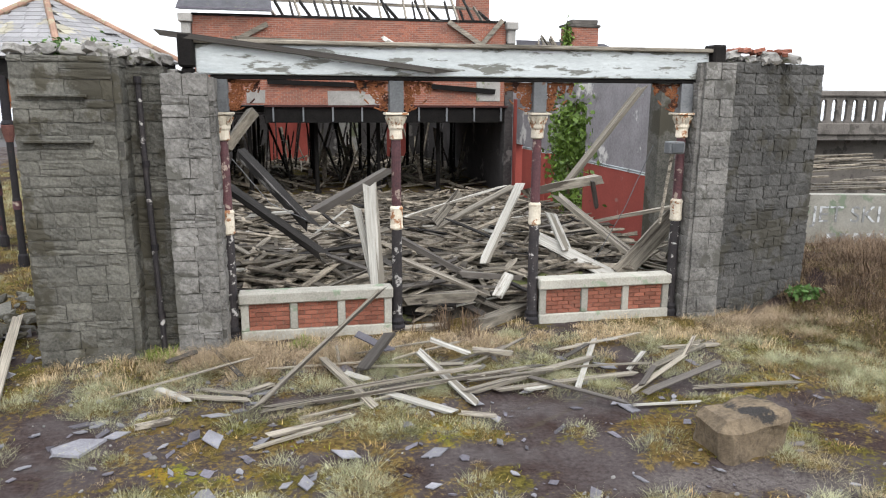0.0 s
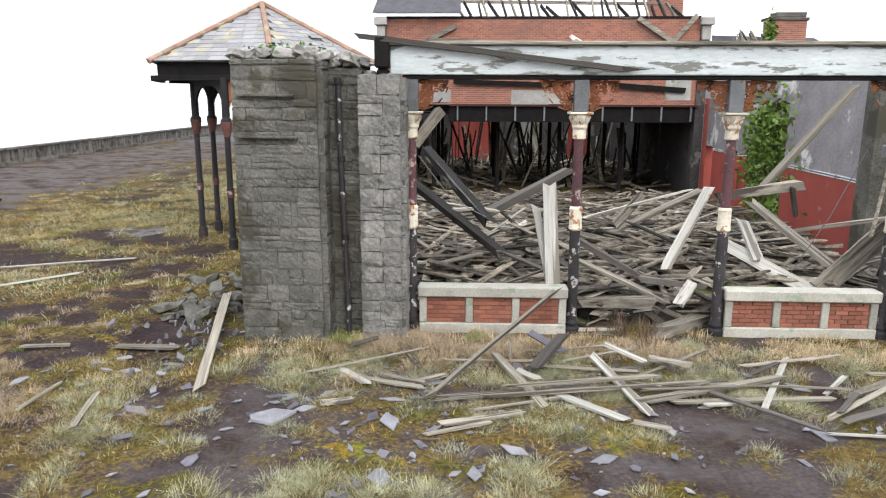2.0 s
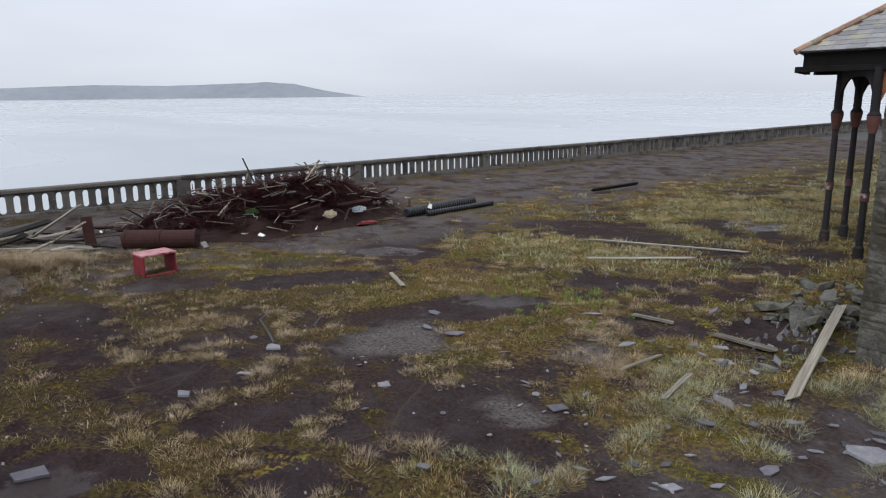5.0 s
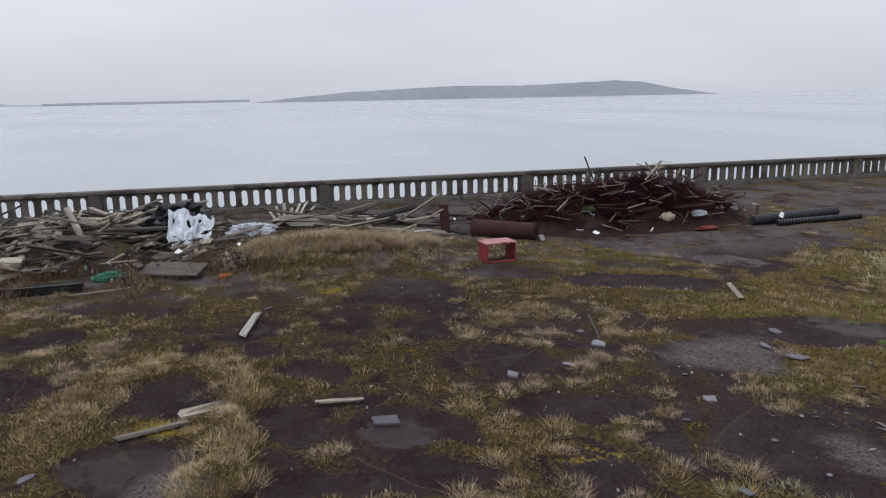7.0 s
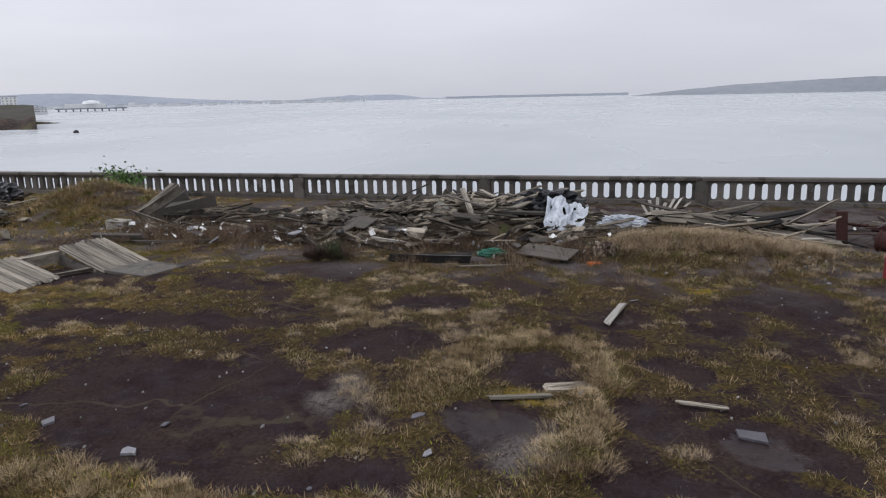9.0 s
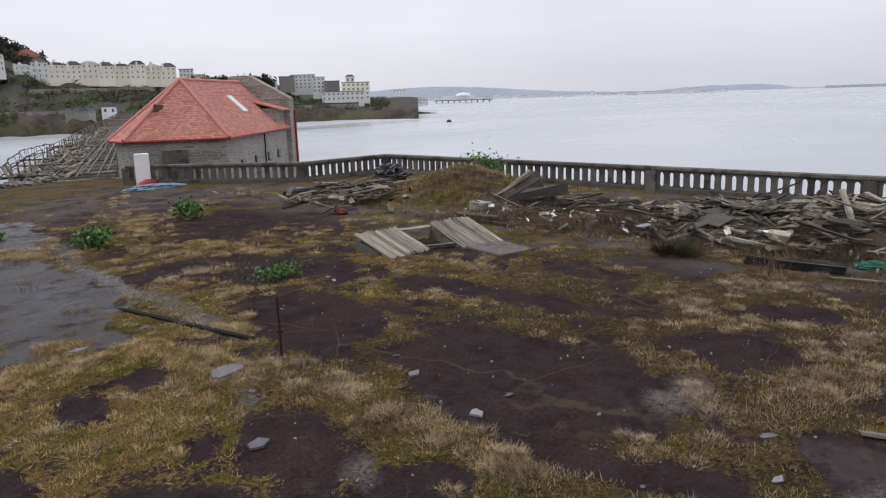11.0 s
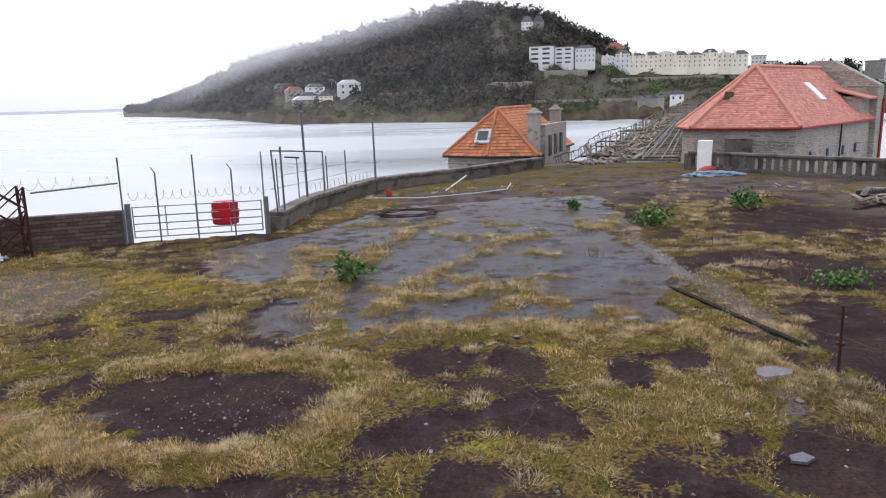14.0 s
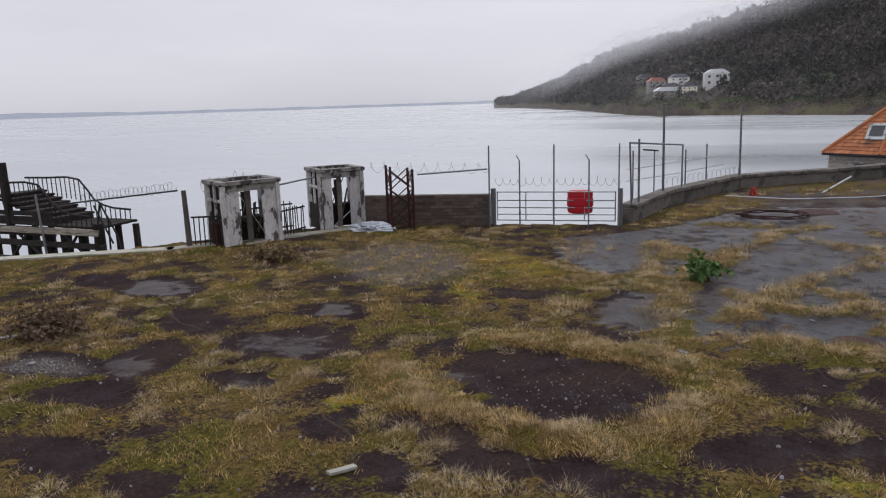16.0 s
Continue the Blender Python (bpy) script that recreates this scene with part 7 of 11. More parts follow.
lay("fallen_plank", (6.02, 10.03, 0.07), (7.00, 9.99, 0.07), 0.072, 0.042, "weathered_wood", "grey weathered plank lying on the ground", 0.0)
lay("fallen_plank", (2.21, 10.38, 0.35), (2.77, 10.03, 0.20), 0.144, 0.042, "pale_wood", "grey weathered plank lying on the ground", 0.0)
lay("fallen_plank", (1.08, 9.77, 0.15), (1.58, 10.33, 0.50), 0.158, 0.07, "dark_wood", "grey weathered plank lying on the ground", 0.0)
lay("fallen_plank", (1.06, 10.42, 0.50), (1.55, 10.12, 0.30), 0.216, 0.021, "slate_dark", "dark broken sheet against the column", 0.0)
lay("fallen_plank", (-4.55, 12.99, 0.35), (-3.64, 9.08, 0.07), 0.144, 0.049, "weathered_wood", "long weathered plank lying on the slate rubble", 0.0)
lay("fallen_plank", (-5.57, 10.65, 0.07), (-4.60, 10.63, 0.07), 0.086, 0.035, "weathered_wood", "grey weathered plank lying on the ground", 0.0)
lay("fallen_plank", (-4.94, 8.75, 0.07), (-4.72, 7.73, 0.07), 0.072, 0.035, "weathered_wood", "grey weathered plank lying on the ground", 0.0)
lay("fallen_plank", (-10.55, 13.48, 0.07), (-8.86, 15.34, 0.07), 0.094, 0.035, "pale_wood", "grey weathered plank lying on the ground", 0.0)
lay("fallen_plank", (-11.86, 15.32, 0.07), (-8.22, 16.94, 0.07), 0.086, 0.035, "pale_wood", "grey weathered plank lying on the ground", 0.0)
lay("fallen_plank", (-7.16, 10.54, 0.07), (-6.40, 10.65, 0.07), 0.094, 0.035, "weathered_wood", "grey weathered plank lying on the ground", 0.0)
lay("fallen_plank", (-5.62, 10.60, 0.07), (-4.59, 10.57, 0.07), 0.108, 0.035, "weathered_wood", "grey weathered plank lying on the ground", 0.0)
lay("fallen_plank", (-4.94, 8.72, 0.07), (-4.71, 7.77, 0.07), 0.065, 0.028, "weathered_wood", "grey weathered plank lying on the ground", 0.0)
lay("fallen_plank", (-5.72, 8.20, 0.07), (-5.66, 9.09, 0.07), 0.043, 0.028, "weathered_wood", "grey weathered plank lying on the ground", 0.0)
lay("fallen_plank", (-2.93, 5.97, 0.07), (-2.38, 5.72, 0.07), 0.101, 0.042, "pale_wood", "grey weathered plank lying on the ground", 0.0)
lay("fallen_plank", (-8.52, -2.19, 0.07), (-8.76, -1.40, 0.07), 0.101, 0.042, "weathered_wood", "grey weathered plank lying on the ground", 0.0)
lay("fallen_plank", (-9.01, -1.51, 0.07), (-9.21, -0.94, 0.07), 0.259, 0.035, "weathered_wood", "short wide weathered board on the ground", 0.0)
lay("fallen_plank", (-12.15, -0.80, 0.07), (-13.42, -0.54, 0.07), 0.13, 0.035, "pale_wood", "grey weathered plank lying on the ground", 0.0)
lay("fallen_plank", (-8.92, 0.24, 0.07), (-8.85, 0.84, 0.07), 0.072, 0.028, "weathered_wood", "grey weathered plank lying on the ground", 0.0)
lay("fallen_plank", (-12.52, 9.09, 0.07), (-11.49, 8.64, 0.07), 0.101, 0.028, "weathered_wood", "grey weathered plank lying on the ground", 0.0)
lay("fallen_plank", (-15.84, -4.47, 0.07), (-16.17, -3.30, 0.07), 0.072, 0.035, "weathered_wood", "grey weathered plank lying on the ground", 0.0)
lay("fallen_beam", (-17.45, 22.75, 0.20), (-17.46, 25.64, 0.20), 0.158, 0.112, "char", "charred baulk of timber on the promenade", 0.0)
lay("fallen_beam", (-5.37, -14.59, 0.05), (-5.95, -11.05, 0.05), 0.094, 0.07, "char", "charred timber beside the gravel strip", 0.0)
lay("fallen_plank", (4.82, -6.68, 0.07), (4.61, -6.92, 0.07), 0.072, 0.035, "pale_wood", "grey weathered plank lying on the ground", 0.0)
lay("fallen_plank", (13.16, -8.88, 0.07), (12.99, -9.20, 0.07), 0.101, 0.035, "pale_wood", "grey weathered plank lying on the ground", 0.0)
lay("fallen_beam", (-17.21, -16.12, 0.20), (-17.36, -14.44, 0.20), 0.216, 0.14, "dark_wood", "dark squared beam on the ground", 0.0)
lay("fallen_beam", (-17.04, -14.55, 0.10), (-17.67, -11.84, 0.10), 0.115, 0.07, "dark_wood", "dark squared beam on the ground", 0.0)

# ---- side walls of the hall ----
w = thing("side_wall_west", (0, 0, 0), 0, "blackened plaster side wall of the hall", "wall")
part("wall", box(B(), (-3.62, 12.0, -0.1), (-3.34, BY, 3.4)), "grey_plaster", w)
w = thing("side_wall_east", (0, 0, 0), 0, "hall wall with red dado below bare grey plaster", "wall")
X = 9.3
for y0, y1, top_ in ((17.15, 21.3, 4.6), (24.9, 27.6, 4.5)):
    part("plaster", rough(box(B(), (X, y0, 2.12), (X + 0.35, y1, top_), 0.01), 0.01), "grey_plaster", w)
    part("dado", box(B(), (X - 0.015, y0, -0.1), (X + 0.36, y1, 2.07)), "red_plaster", w, "red painted dado")
    part("dado_rail", box(box(B(), (X - 0.04, y0, 2.07), (X + 0.3, y1, 2.10), 0.01), (X - 0.03, y0, 2.13), (X + 0.3, y1, 2.16), 0.01), "white_paint", w)
part("jamb", rough(box(B(), (X - 0.05, 16.55, -0.1), (X + 0.5, 17.15, 4.5), 0.02), 0.02, 3), "stone", w)
part("header", box(B(), (X, 21.3, 3.9), (X + 0.35, 24.9, 4.5)), "grey_plaster", w)
part("window_bars", box(box(B(), (X + 0.1, 21.4, 2.3), (X + 0.2, 24.8, 2.38)), (X + 0.1, 23.0, 0.2), (X + 0.2, 23.1, 3.9)), "dark_wood", w)
part("door_jamb", box(B(), (X, 28.5, -0.1), (X + 0.3, BY, 4.0)), "red_plaster", w)
part("door_header", box(B(), (X + 0.004, 27.6, 2.2), (X + 0.3, 28.5, 4.0)), "grey_plaster", w)
# outhouse rooms beyond the wall
w = thing("outer_wall", (0, 0, 0), 0, "ruined grey plaster wall seen through the opening", "wall")
part("wall", box(B(), (12.2, 16.0, -0.1), (12.5, 30.0, 3.6)), "grey_plaster", w)

# ivy on the wall opening


def leaf_mass(name, centre, size, count, leaf, material, label, category, seed=0, flat=None):
    """Many small leaves in a lumpy mass with gaps."""
    g = np.random.default_rng(seed)
    c = g.normal(0, 0.42, (count, 3))
    lump = np.array([1 + 0.5 * noise.noise(Vector(v * 2.2) + Vector((seed, 0, 0))) for v in c])
    p = np.array(centre) + c * lump[:, None] * np.array(size)
    d = g.normal(0, 1, (count, 3))
    d /= np.linalg.norm(d, axis=1)[:, None]
    e = np.cross(d, g.normal(0, 1, (count, 3)))
    e /= np.linalg.norm(e, axis=1)[:, None]
    s = leaf * g.uniform(0.6, 1.4, count)[:, None]
    v = np.stack([p - d * s, p + e * s * 0.55, p + d * s, p - e * s * 0.55], 1).reshape(-1, 3)
    me = bpy.data.meshes.new(name)
    me.from_pydata(v.tolist(), [], [(4 * i, 4 * i + 1, 4 * i + 2, 4 * i + 3) for i in range(count)])
    me.materials.append(M[material])
    return me


ivy = thing("ivy", (X, 22.9, 0), 0, "dense green ivy hanging over the wall opening", "ivy")
ivy.matrix_basis = Matrix()
part("foliage", leaf_mass("ivy", (X + 0.1, 22.6, 2.9), (0.35, 2.2, 1.7), 2600, 0.10, "ivy_leaf", "", "", 4), "", ivy)
part("foliage", leaf_mass("ivy", (X + 0.2, 23.2, 1.3), (0.35, 1.6, 1.5), 1200, 0.10, "ivy_leaf", "", "", 5), "", ivy)
part("stem", tube(tube(B(), (X + 0.1, 22.6, 0), (X + 0.05, 22.9, 2.2), 0.05, 0.03), (X + 0.05, 22.9, 2.2), (X + 0.1, 22.2, 4.3), 0.03, 0.015), "brown_stems", ivy)
part("foliage", leaf_mass("shrub", (10.8, 16.2, 3.0), (0.9, 0.8, 0.9), 700, 0.09, "leaf", "", "", 6), "", thing("bush", (0, 0, 0), 0, "bright green bush growing behind the wall", "bush"))

# chimney and collapsed roof behind the east wing
ch = thing("chimney_stack", (12.9, 31.0, 0), 0, "red brick chimney stack with ivy and broken capping", "chimney")
part("shaft", box(B(), (-0.72, -0.4, 3.0), (0.72, 0.4, 7.1)), "brickwork", ch)
part("cap", rough(box(box(B(), (-0.8, -0.48, 7.1), (0.8, 0.48, 7.22), 0.02), (-0.5, -0.4, 7.22), (0.7, 0.4, 7.42), 0.03), 0.05, 2), "dark_concrete", ch)
part("foliage", leaf_mass("ivy", (-0.7, -0.4, 6.6), (0.25, 0.2, 0.7), 300, 0.09, "ivy_leaf", "", "", 8), "", ch)
ro = thing("collapsed_roof", (0, 0, 0), 0, "fallen slate roof with bare battens", "roof")
bm = B()
vs = [bm.verts.new(c) for c in ((9.6, 29.5, 5.3), (16.5, 29.5, 5.0), (15.0, 33.0, 6.6), (10.6, 33.0, 6.7))]
bm.faces.new(vs)
bmesh.ops.solidify(bm, geom=bm.faces[:], thickness=0.1)
part("slates", bm, "slate_dark", ro)
part("wall", box(B(), (9.5, 30.0, -0.1), (16.4, 33.0, 5.15)), "grey_plaster", ro)
h = Heap()
for i in range(22):
    x = 9.5 + r.random() * 3.4
    h.bar((x, 29.4, 5.4 + r.random() * 0.3), (x + r.uniform(-0.6, 0.9), 31.5, 6.2 + r.random() * 0.6), 0.03, 0.04, 0, r)
h.make("battens", "heap_wood", "", "", parent=ro, kind="")
ch = thing("chimney_stack", (8.6, 33.5, 0), 0, "crumbling red brick chimney above the burnt roof", "chimney")
part("shaft", rough(box(B(), (-0.7, -0.4, 5.5), (0.7, 0.4, 9.4)), 0.03, 2), "brickwork", ch)

# raised terrace to the east, with its own balustrade
te = thing("east_terrace", (0, 0, 0), 0, "raised concrete terrace with boarded edge and stained wall", "terrace")
part("retaining_wall", box(B(), (0, 0, -0.5), (14, 0.4, 1.6)), "concrete", te).matrix_basis = pose(13.2, 16.3, 0, 0, 0, -12)
part("slab", box(B(), (0, 0, 2.55), (14, 6, 2.9)), "dark_concrete", te).matrix_basis = pose(17.8, 24.0, 0, 0, 0, -6)
part("shadow_gap_wall", box(B(), (0, 1.0, -0.5), (14, 1.3, 2.55)), "dark_concrete", te).matrix_basis = pose(17.8, 24.0, 0, 0, 0, -6)
balus = balustrade((18.2, 24.0), (31.0, 22.6), 2.9, bal=BAL)
balus.scale = (1, 1, 1.45)
h = Heap()
for i in range(110):
    x = r.uniform(0, 13)
    u = r.random()
    h.bar((13.4 + x, 16.6 - x * 0.21 + u * 5.5, 1.62 + u * 0.5), (13.4 + x + r.uniform(2.0, 4.5), 16.8 - x * 0.21 + u * 5.5 - 0.6, 1.68 + u * 0.5 + r.uniform(-0.1, 0.15)), 0.09, 0.02, 0, r)
h.make("roof_boards", "heap_wood", "fallen grey roof boards on the lower roof", "boards")

mat("faded_paint", (0.30, 0.305, 0.305), (0.48, 0.49, 0.49), 3.0, 0.9, 0.1, 20, spots=(0.17, 0.17, 0.165), spot_at=0.48, spot_scale=3.5)
cu = bpy.data.curves.new("wall_lettering", "FONT")
cu.body, cu.size, cu.extrude = "JET SKI", 0.62, 0.002
ob = new("wall_lettering", cu)
ob.matrix_basis = pose(13.2, 16.3, 0, 0, 0, -12) @ pose(0.45, -0.012, 0.88, 90, 0, 0)
cu.materials.append(M["faded_paint"])
tagged(ob, "faded white painted lettering on the concrete wall", "lettering")
pb = thing("wall_paint_bars", (13.2, 16.3, 0), -12, "worn white painted line of unreadable lettering", "lettering")
for i in range(5):
    part("bar", box(B(), (0.9 + i * 0.36, -0.012, 0.18), (1.15 + i * 0.36, 0.01, 0.58)), "faded_paint", pb)

# ---- broken tops of the piers ----
def top_stones(x0, x1, y0, y1, z, n, seed, big=0.2):
    g = random.Random(seed)
    for i in range(n):
        ob = new("top_stone", g.choice(ROCKS))
        s = g.uniform(0.45, 1.0) * big
        ob.matrix_basis = pose(g.uniform(x0, x1), g.uniform(y0, y1), z + s * 0.3 + g.uniform(0, 0.08), g.uniform(-20, 20), g.uniform(-20, 20), g.uniform(0, 360)) @ Matrix.Diagonal((s * 1.3, s, s * 0.7, 1))
        tagged(ob, "loose pale rubble stone on the broken wall top", "stone", "wall top stones")


def rock_mesh(seed, material="limestone", d=2):
    bm = B()
    bmesh.ops.create_icosphere(bm, subdivisions=d, radius=1.0)
    for v in bm.verts:
        c = v.co.copy()
        v.co = Vector((max(-0.7, min(0.7, c.x)), max(-0.7, min(0.7, c.y)), max(-0.65, min(0.65, c.z))))
        v.co *= 1 + 0.35 * noise.noise(c * 1.6 + Vector((seed * 3.1, 0, 0)))
    return finish("rock", bm, material)


ROCKS = [rock_mesh(i) for i in range(6)]
top_stones(-3.6, -2.2, 11.15, 11.8, 4.60, 26, 1)
top_stones(-2.25, -1.6, 11.6, 12.0, 4.52, 12, 2)
top_stones(-1.6, -1.1, 11.3, 11.8, 4.36, 4, 3, 0.12)
top_stones(8.1, 9.6, 11.8, 12.4, 4.72, 16, 4)
for i in range(18):
    g = lay_r
    ob = new("loose_brick", BRICK)
    ob.matrix_basis = pose(g.uniform(8.1, 9.4), g.uniform(11.8, 12.3), 4.85 + g.uniform(0, 0.12), g.uniform(-15, 15), g.uniform(-15, 15), g.uniform(0, 180)) @ Matrix.Diagonal((0.21, 0.1, 0.065, 1))
    tagged(ob, "loose red brick on the wall top", "brick", "wall top bricks")


# ---- corner pavilion with a slate hip roof ----
tur = thing("corner_pavilion", (-6.0, 21.3, 0), 0, "iron-columned corner shelter with slate hip roof", "shelter")
rq = random.Random(77)
DARK_ROCKS = [rock_mesh(20 + i, "stone", 1) for i in range(5)]
for i in range(70):
    x, y = rq.gauss(-4.9, 0.45), rq.uniform(12.0, 15.6)
    if x > -3.95:
        continue
    k = 0.07 + 0.17 * rq.random() ** 2
    ob = new("fallen_stone", rq.choice(DARK_ROCKS))
    ob.matrix_basis = pose(x, y, height(x, y) + k * 0.25 + 0.10 * math.exp(-((x + 4.5) / 0.5) ** 2), rq.uniform(-25, 25), rq.uniform(-25, 25), rq.uniform(0, 360)) @ Matrix.Diagonal((k * 1.5, k, k * 0.6, 1))
    tagged(ob, "grey stone fallen at the foot of the ruined pier", "stone", "stones at the pier's foot")


C = Vector((-6.0, 21.3))
RE, ZE, ZA = 3.45, 4.9, 6.6
corner = lambda k, rad, z: Vector((rad * math.cos(radians(229 + 60 * k)), rad * math.sin(radians(229 + 60 * k)), z))
mat("roof_slate", (0.155, 0.150, 0.152), (0.30, 0.292, 0.290), 1.3, 0.6, 0.3, 24, rand=0.16, spots=(0.30, 0.275, 0.205), spot_at=0.56, spot_scale=1.6, world_space=True)
SL = finish("slate", box(B(), (-0.5, 0, 0), (0.5, 1, 1), 0.0), "roof_slate")
for k in range(6):
    a, c, apex = corner(k, RE, ZE), corner(k + 1, RE, ZE), Vector((0, 0, ZA))
    bm = B()
    bm.faces.new([bm.verts.new(v) for v in (a, c, apex)])
    bmesh.ops.solidify(bm, geom=bm.faces[:], thickness=0.05)
    slope = part("roof_slope", bm, "roof_slate", tur)
    if k not in (0, 1, 4, 5):
        continue
    mid = (a + c) / 2
    up = (apex - mid)
    H = up.length
    up.normalize()
    along = (c - a).normalized()
    nrm = along.cross(up).normalized()
    if nrm.z < 0:
        nrm = -nrm
    rowh = 0.24
    nr = int(H / rowh)
    for i in range(nr):
        t = i * rowh
        half = (c - a).length / 2 * (1 - (t + 0.1) / H)
        x = -half + (0.2 if i % 2 else 0.0)
        while x < half:
            w_ = min(0.4, half - x)
            if w_ > 0.08 and lay_r.random() < 0.97:
                ob = new("slate", SL)
                ob.parent = tur
                base = mid + up * t + along * (x + w_ / 2) + nrm * 0.03
                mm = Matrix((along, up, nrm)).transposed().to_4x4()
                mm.translation = base
                ob.matrix_basis = mm @ pose(0, 0, 0, -2.2, 0, lay_r.uniform(-0.8, 0.8)) @ Matrix.Diagonal((w_ - 0.012, rowh * 1.25, 0.012, 1))
            x += 0.4
for k in range(6):
    p, q = corner(k, RE + 0.05, ZE + 0.02), Vector((0, 0, ZA + 0.06))
    nseg = 9
    for i in range(nseg):
        part("ridge_tile", tube(B(), p.lerp(q, i / nseg), p.lerp(q, (i + 0.97) / nseg) + Vector((0, 0, 0.015)), 0.085, 0.075, 8), "terracotta", tur)
for k in range(6):
    a, c = corner(k, RE - 0.25, ZE - 0.34), corner(k + 1, RE - 0.25, ZE - 0.34)
    for off, z0, z1, mt in ((0.0, 0.0, 0.32, "char"), (-0.22, -0.14, 0.0, "char")):
        bm = B()
        d = (c - a)
        box(bm, (0, -0.07, z0), (d.length, 0.07, z1), 0.01, Matrix.Translation(a + Vector((-a.x, -a.y, 0)).normalized() * -off * -1) @ pose(0, 0, 0, 0, 0, math.degrees(math.atan2(d.y, d.x))))
        part("fascia", bm, mt, tur)


mat("old_red", (0.07, 0.028, 0.024), (0.20, 0.09, 0.07), 5.0, 0.85, 0.5, 40)


def pavilion_column(p):
    base = Vector((p[0] - C.x, p[1] - C.y, 0))
    cc = part("column", lathe(B(), [(0.13, -0.1), (0.12, 0.3), (0.085, 0.35), (0.08, 1.4), (0.095, 1.45), (0.095, 1.65), (0.08, 1.7), (0.075, 3.1), (0.12, 3.25), (0.15, 3.42), (0.1, 3.5), (0.1, 4.5)], 12, base), "iron_dark", tur)
    part("band", lathe(B(), [(0.1, 1.42), (0.102, 1.62)], 12, base), "iron_paint", cc, "red painted band")
    part("capital", lathe(B(), [(0.085, 3.0), (0.13, 3.2), (0.155, 3.38), (0.12, 3.42)], 12, base), "old_red", cc, "rusty capital")
    return base


cols = [pavilion_column(p) for p in ((-7.62, 19.88), (-7.56, 20.98), (-6.21, 18.3), (-3.6, 19.6), (-4.2, 23.4), (-6.8, 23.6))]
for i, j in ((0, 1), (0, 2), (2, 3), (3, 4), (4, 5), (5, 1)):
    a, c = cols[i], cols[j]
    d = c - a
    L = d.length
    bm = B()
    # spandrel with an arch cut out of it
    for s in (0, 1):
        pts = [(0.0, 4.45), (0.0, 3.45)]
        rad = min(L / 2, 0.75)
        for q in range(7):
            t = math.pi / 2 * q / 6
            pts.append((0.06 + rad * (1 - math.cos(t)), 3.5 + 0.8 * math.sin(t)))
        pts.append((L / 2, 4.3))
        pts.append((L / 2, 4.45))
        if s:
            pts = [(L - x, z) for x, z in reversed(pts)]
        extrude_outline(bm, pts, -0.03, 0.03)
    bmesh.ops.transform(bm, matrix=Matrix.Translation((a.x, a.y, 0)) @ pose(0, 0, 0, 0, 0, math.degrees(math.atan2(d.y, d.x))), verts=bm.verts)
    part("spandrel", bm, "rust" if (i, j) == (2, 3) else "iron_dark", tur)

# ---- grass, slates, pebbles ----
def blades(name, base, az, h, lean, w, material, label, category="grass", plain=False):
    n_ = len(base)
    side = np.stack([-np.sin(az), np.cos(az), np.zeros(n_)], 1)
    fwd = np.stack([np.cos(az), np.sin(az), np.zeros(n_)], 1)
    up = np.array([0, 0, 1.0])
    ww = (w / 2)[:, None]
    hh = h[:, None]
    mid = base + fwd * (hh * lean[:, None] * 0.3) + up * hh * 0.62
    tip = base + fwd * (hh * lean[:, None]) + up * hh * (1 - 0.25 * lean[:, None])
    v = np.stack([base - side * ww, base + side * ww, mid - side * ww * 0.8, mid + side * ww * 0.8, tip], 1).reshape(-1, 3)
    f = (np.array([[0, 1, 2], [1, 3, 2], [2, 3, 4]])[None] + 5 * np.arange(n_)[:, None, None]).reshape(-1)
    if plain:
        v = np.stack([base - side * ww, base + side * ww, tip], 1).reshape(-1, 3)
        f = np.arange(3 * n_)
    me = bpy.data.meshes.new(name)
    me.vertices.add(len(v))
    me.vertices.foreach_set("co", v.astype(np.float32).ravel())
    me.loops.add(len(f))
    me.loops.foreach_set("vertex_index", f.astype(np.int32))
    me.polygons.add(len(f) // 3)
    me.polygons.foreach_set("loop_start", np.arange(0, len(f), 3, dtype=np.int32))
    me.update()
    me.validate()
    me.materials.append(M[material])
    return tagged(new(name, me), label, category, kind="stuff")


def free_spot(x, y):
    if -3.8 < x < 9.6 and y > 11.2:
        return False
    if x < -26.4 or y > 40:
        return False
    return True


g = np.random.default_rng(12)


def scatter(count, r0, r1, power, want):
    """Random places, denser near the middle of the terrace, kept where wanted."""
    out, got = [], 0
    while got < count:
        rad, a = r0 + (r1 - r0) * g.random(40000) ** power, g.random(40000) * 2 * math.pi
        x, y = rad * np.cos(a), rad * np.sin(a) - 0.5
        keep = within(x, y, INNER) & ~((x > -3.8) & (x < 9.6) & (y > 11.2)) & (y < 40) & (g.random(40000) < want(x, y))
        x, y = x[keep], y[keep]
        out.append(np.stack([x, y, look_up(HGT, x, y)], 1))
        got += len(x)
    return np.concatenate(out)[:count]


INNER = [(-26.3, 60), (-26.3, -29.4), (-21.5, -29.8), (-17.0, -37.0), (-8.6, -41.5), (-3.0, -36.4), (0.9, -33.0), (3.2, -27.6), (4.0, -23.4), (8.4, -22.6), (12.6, -21.2), (16.6, -17.0), (19.0, -13.8), (25.0, -12.0), (25.0, 20), (20, 60)]


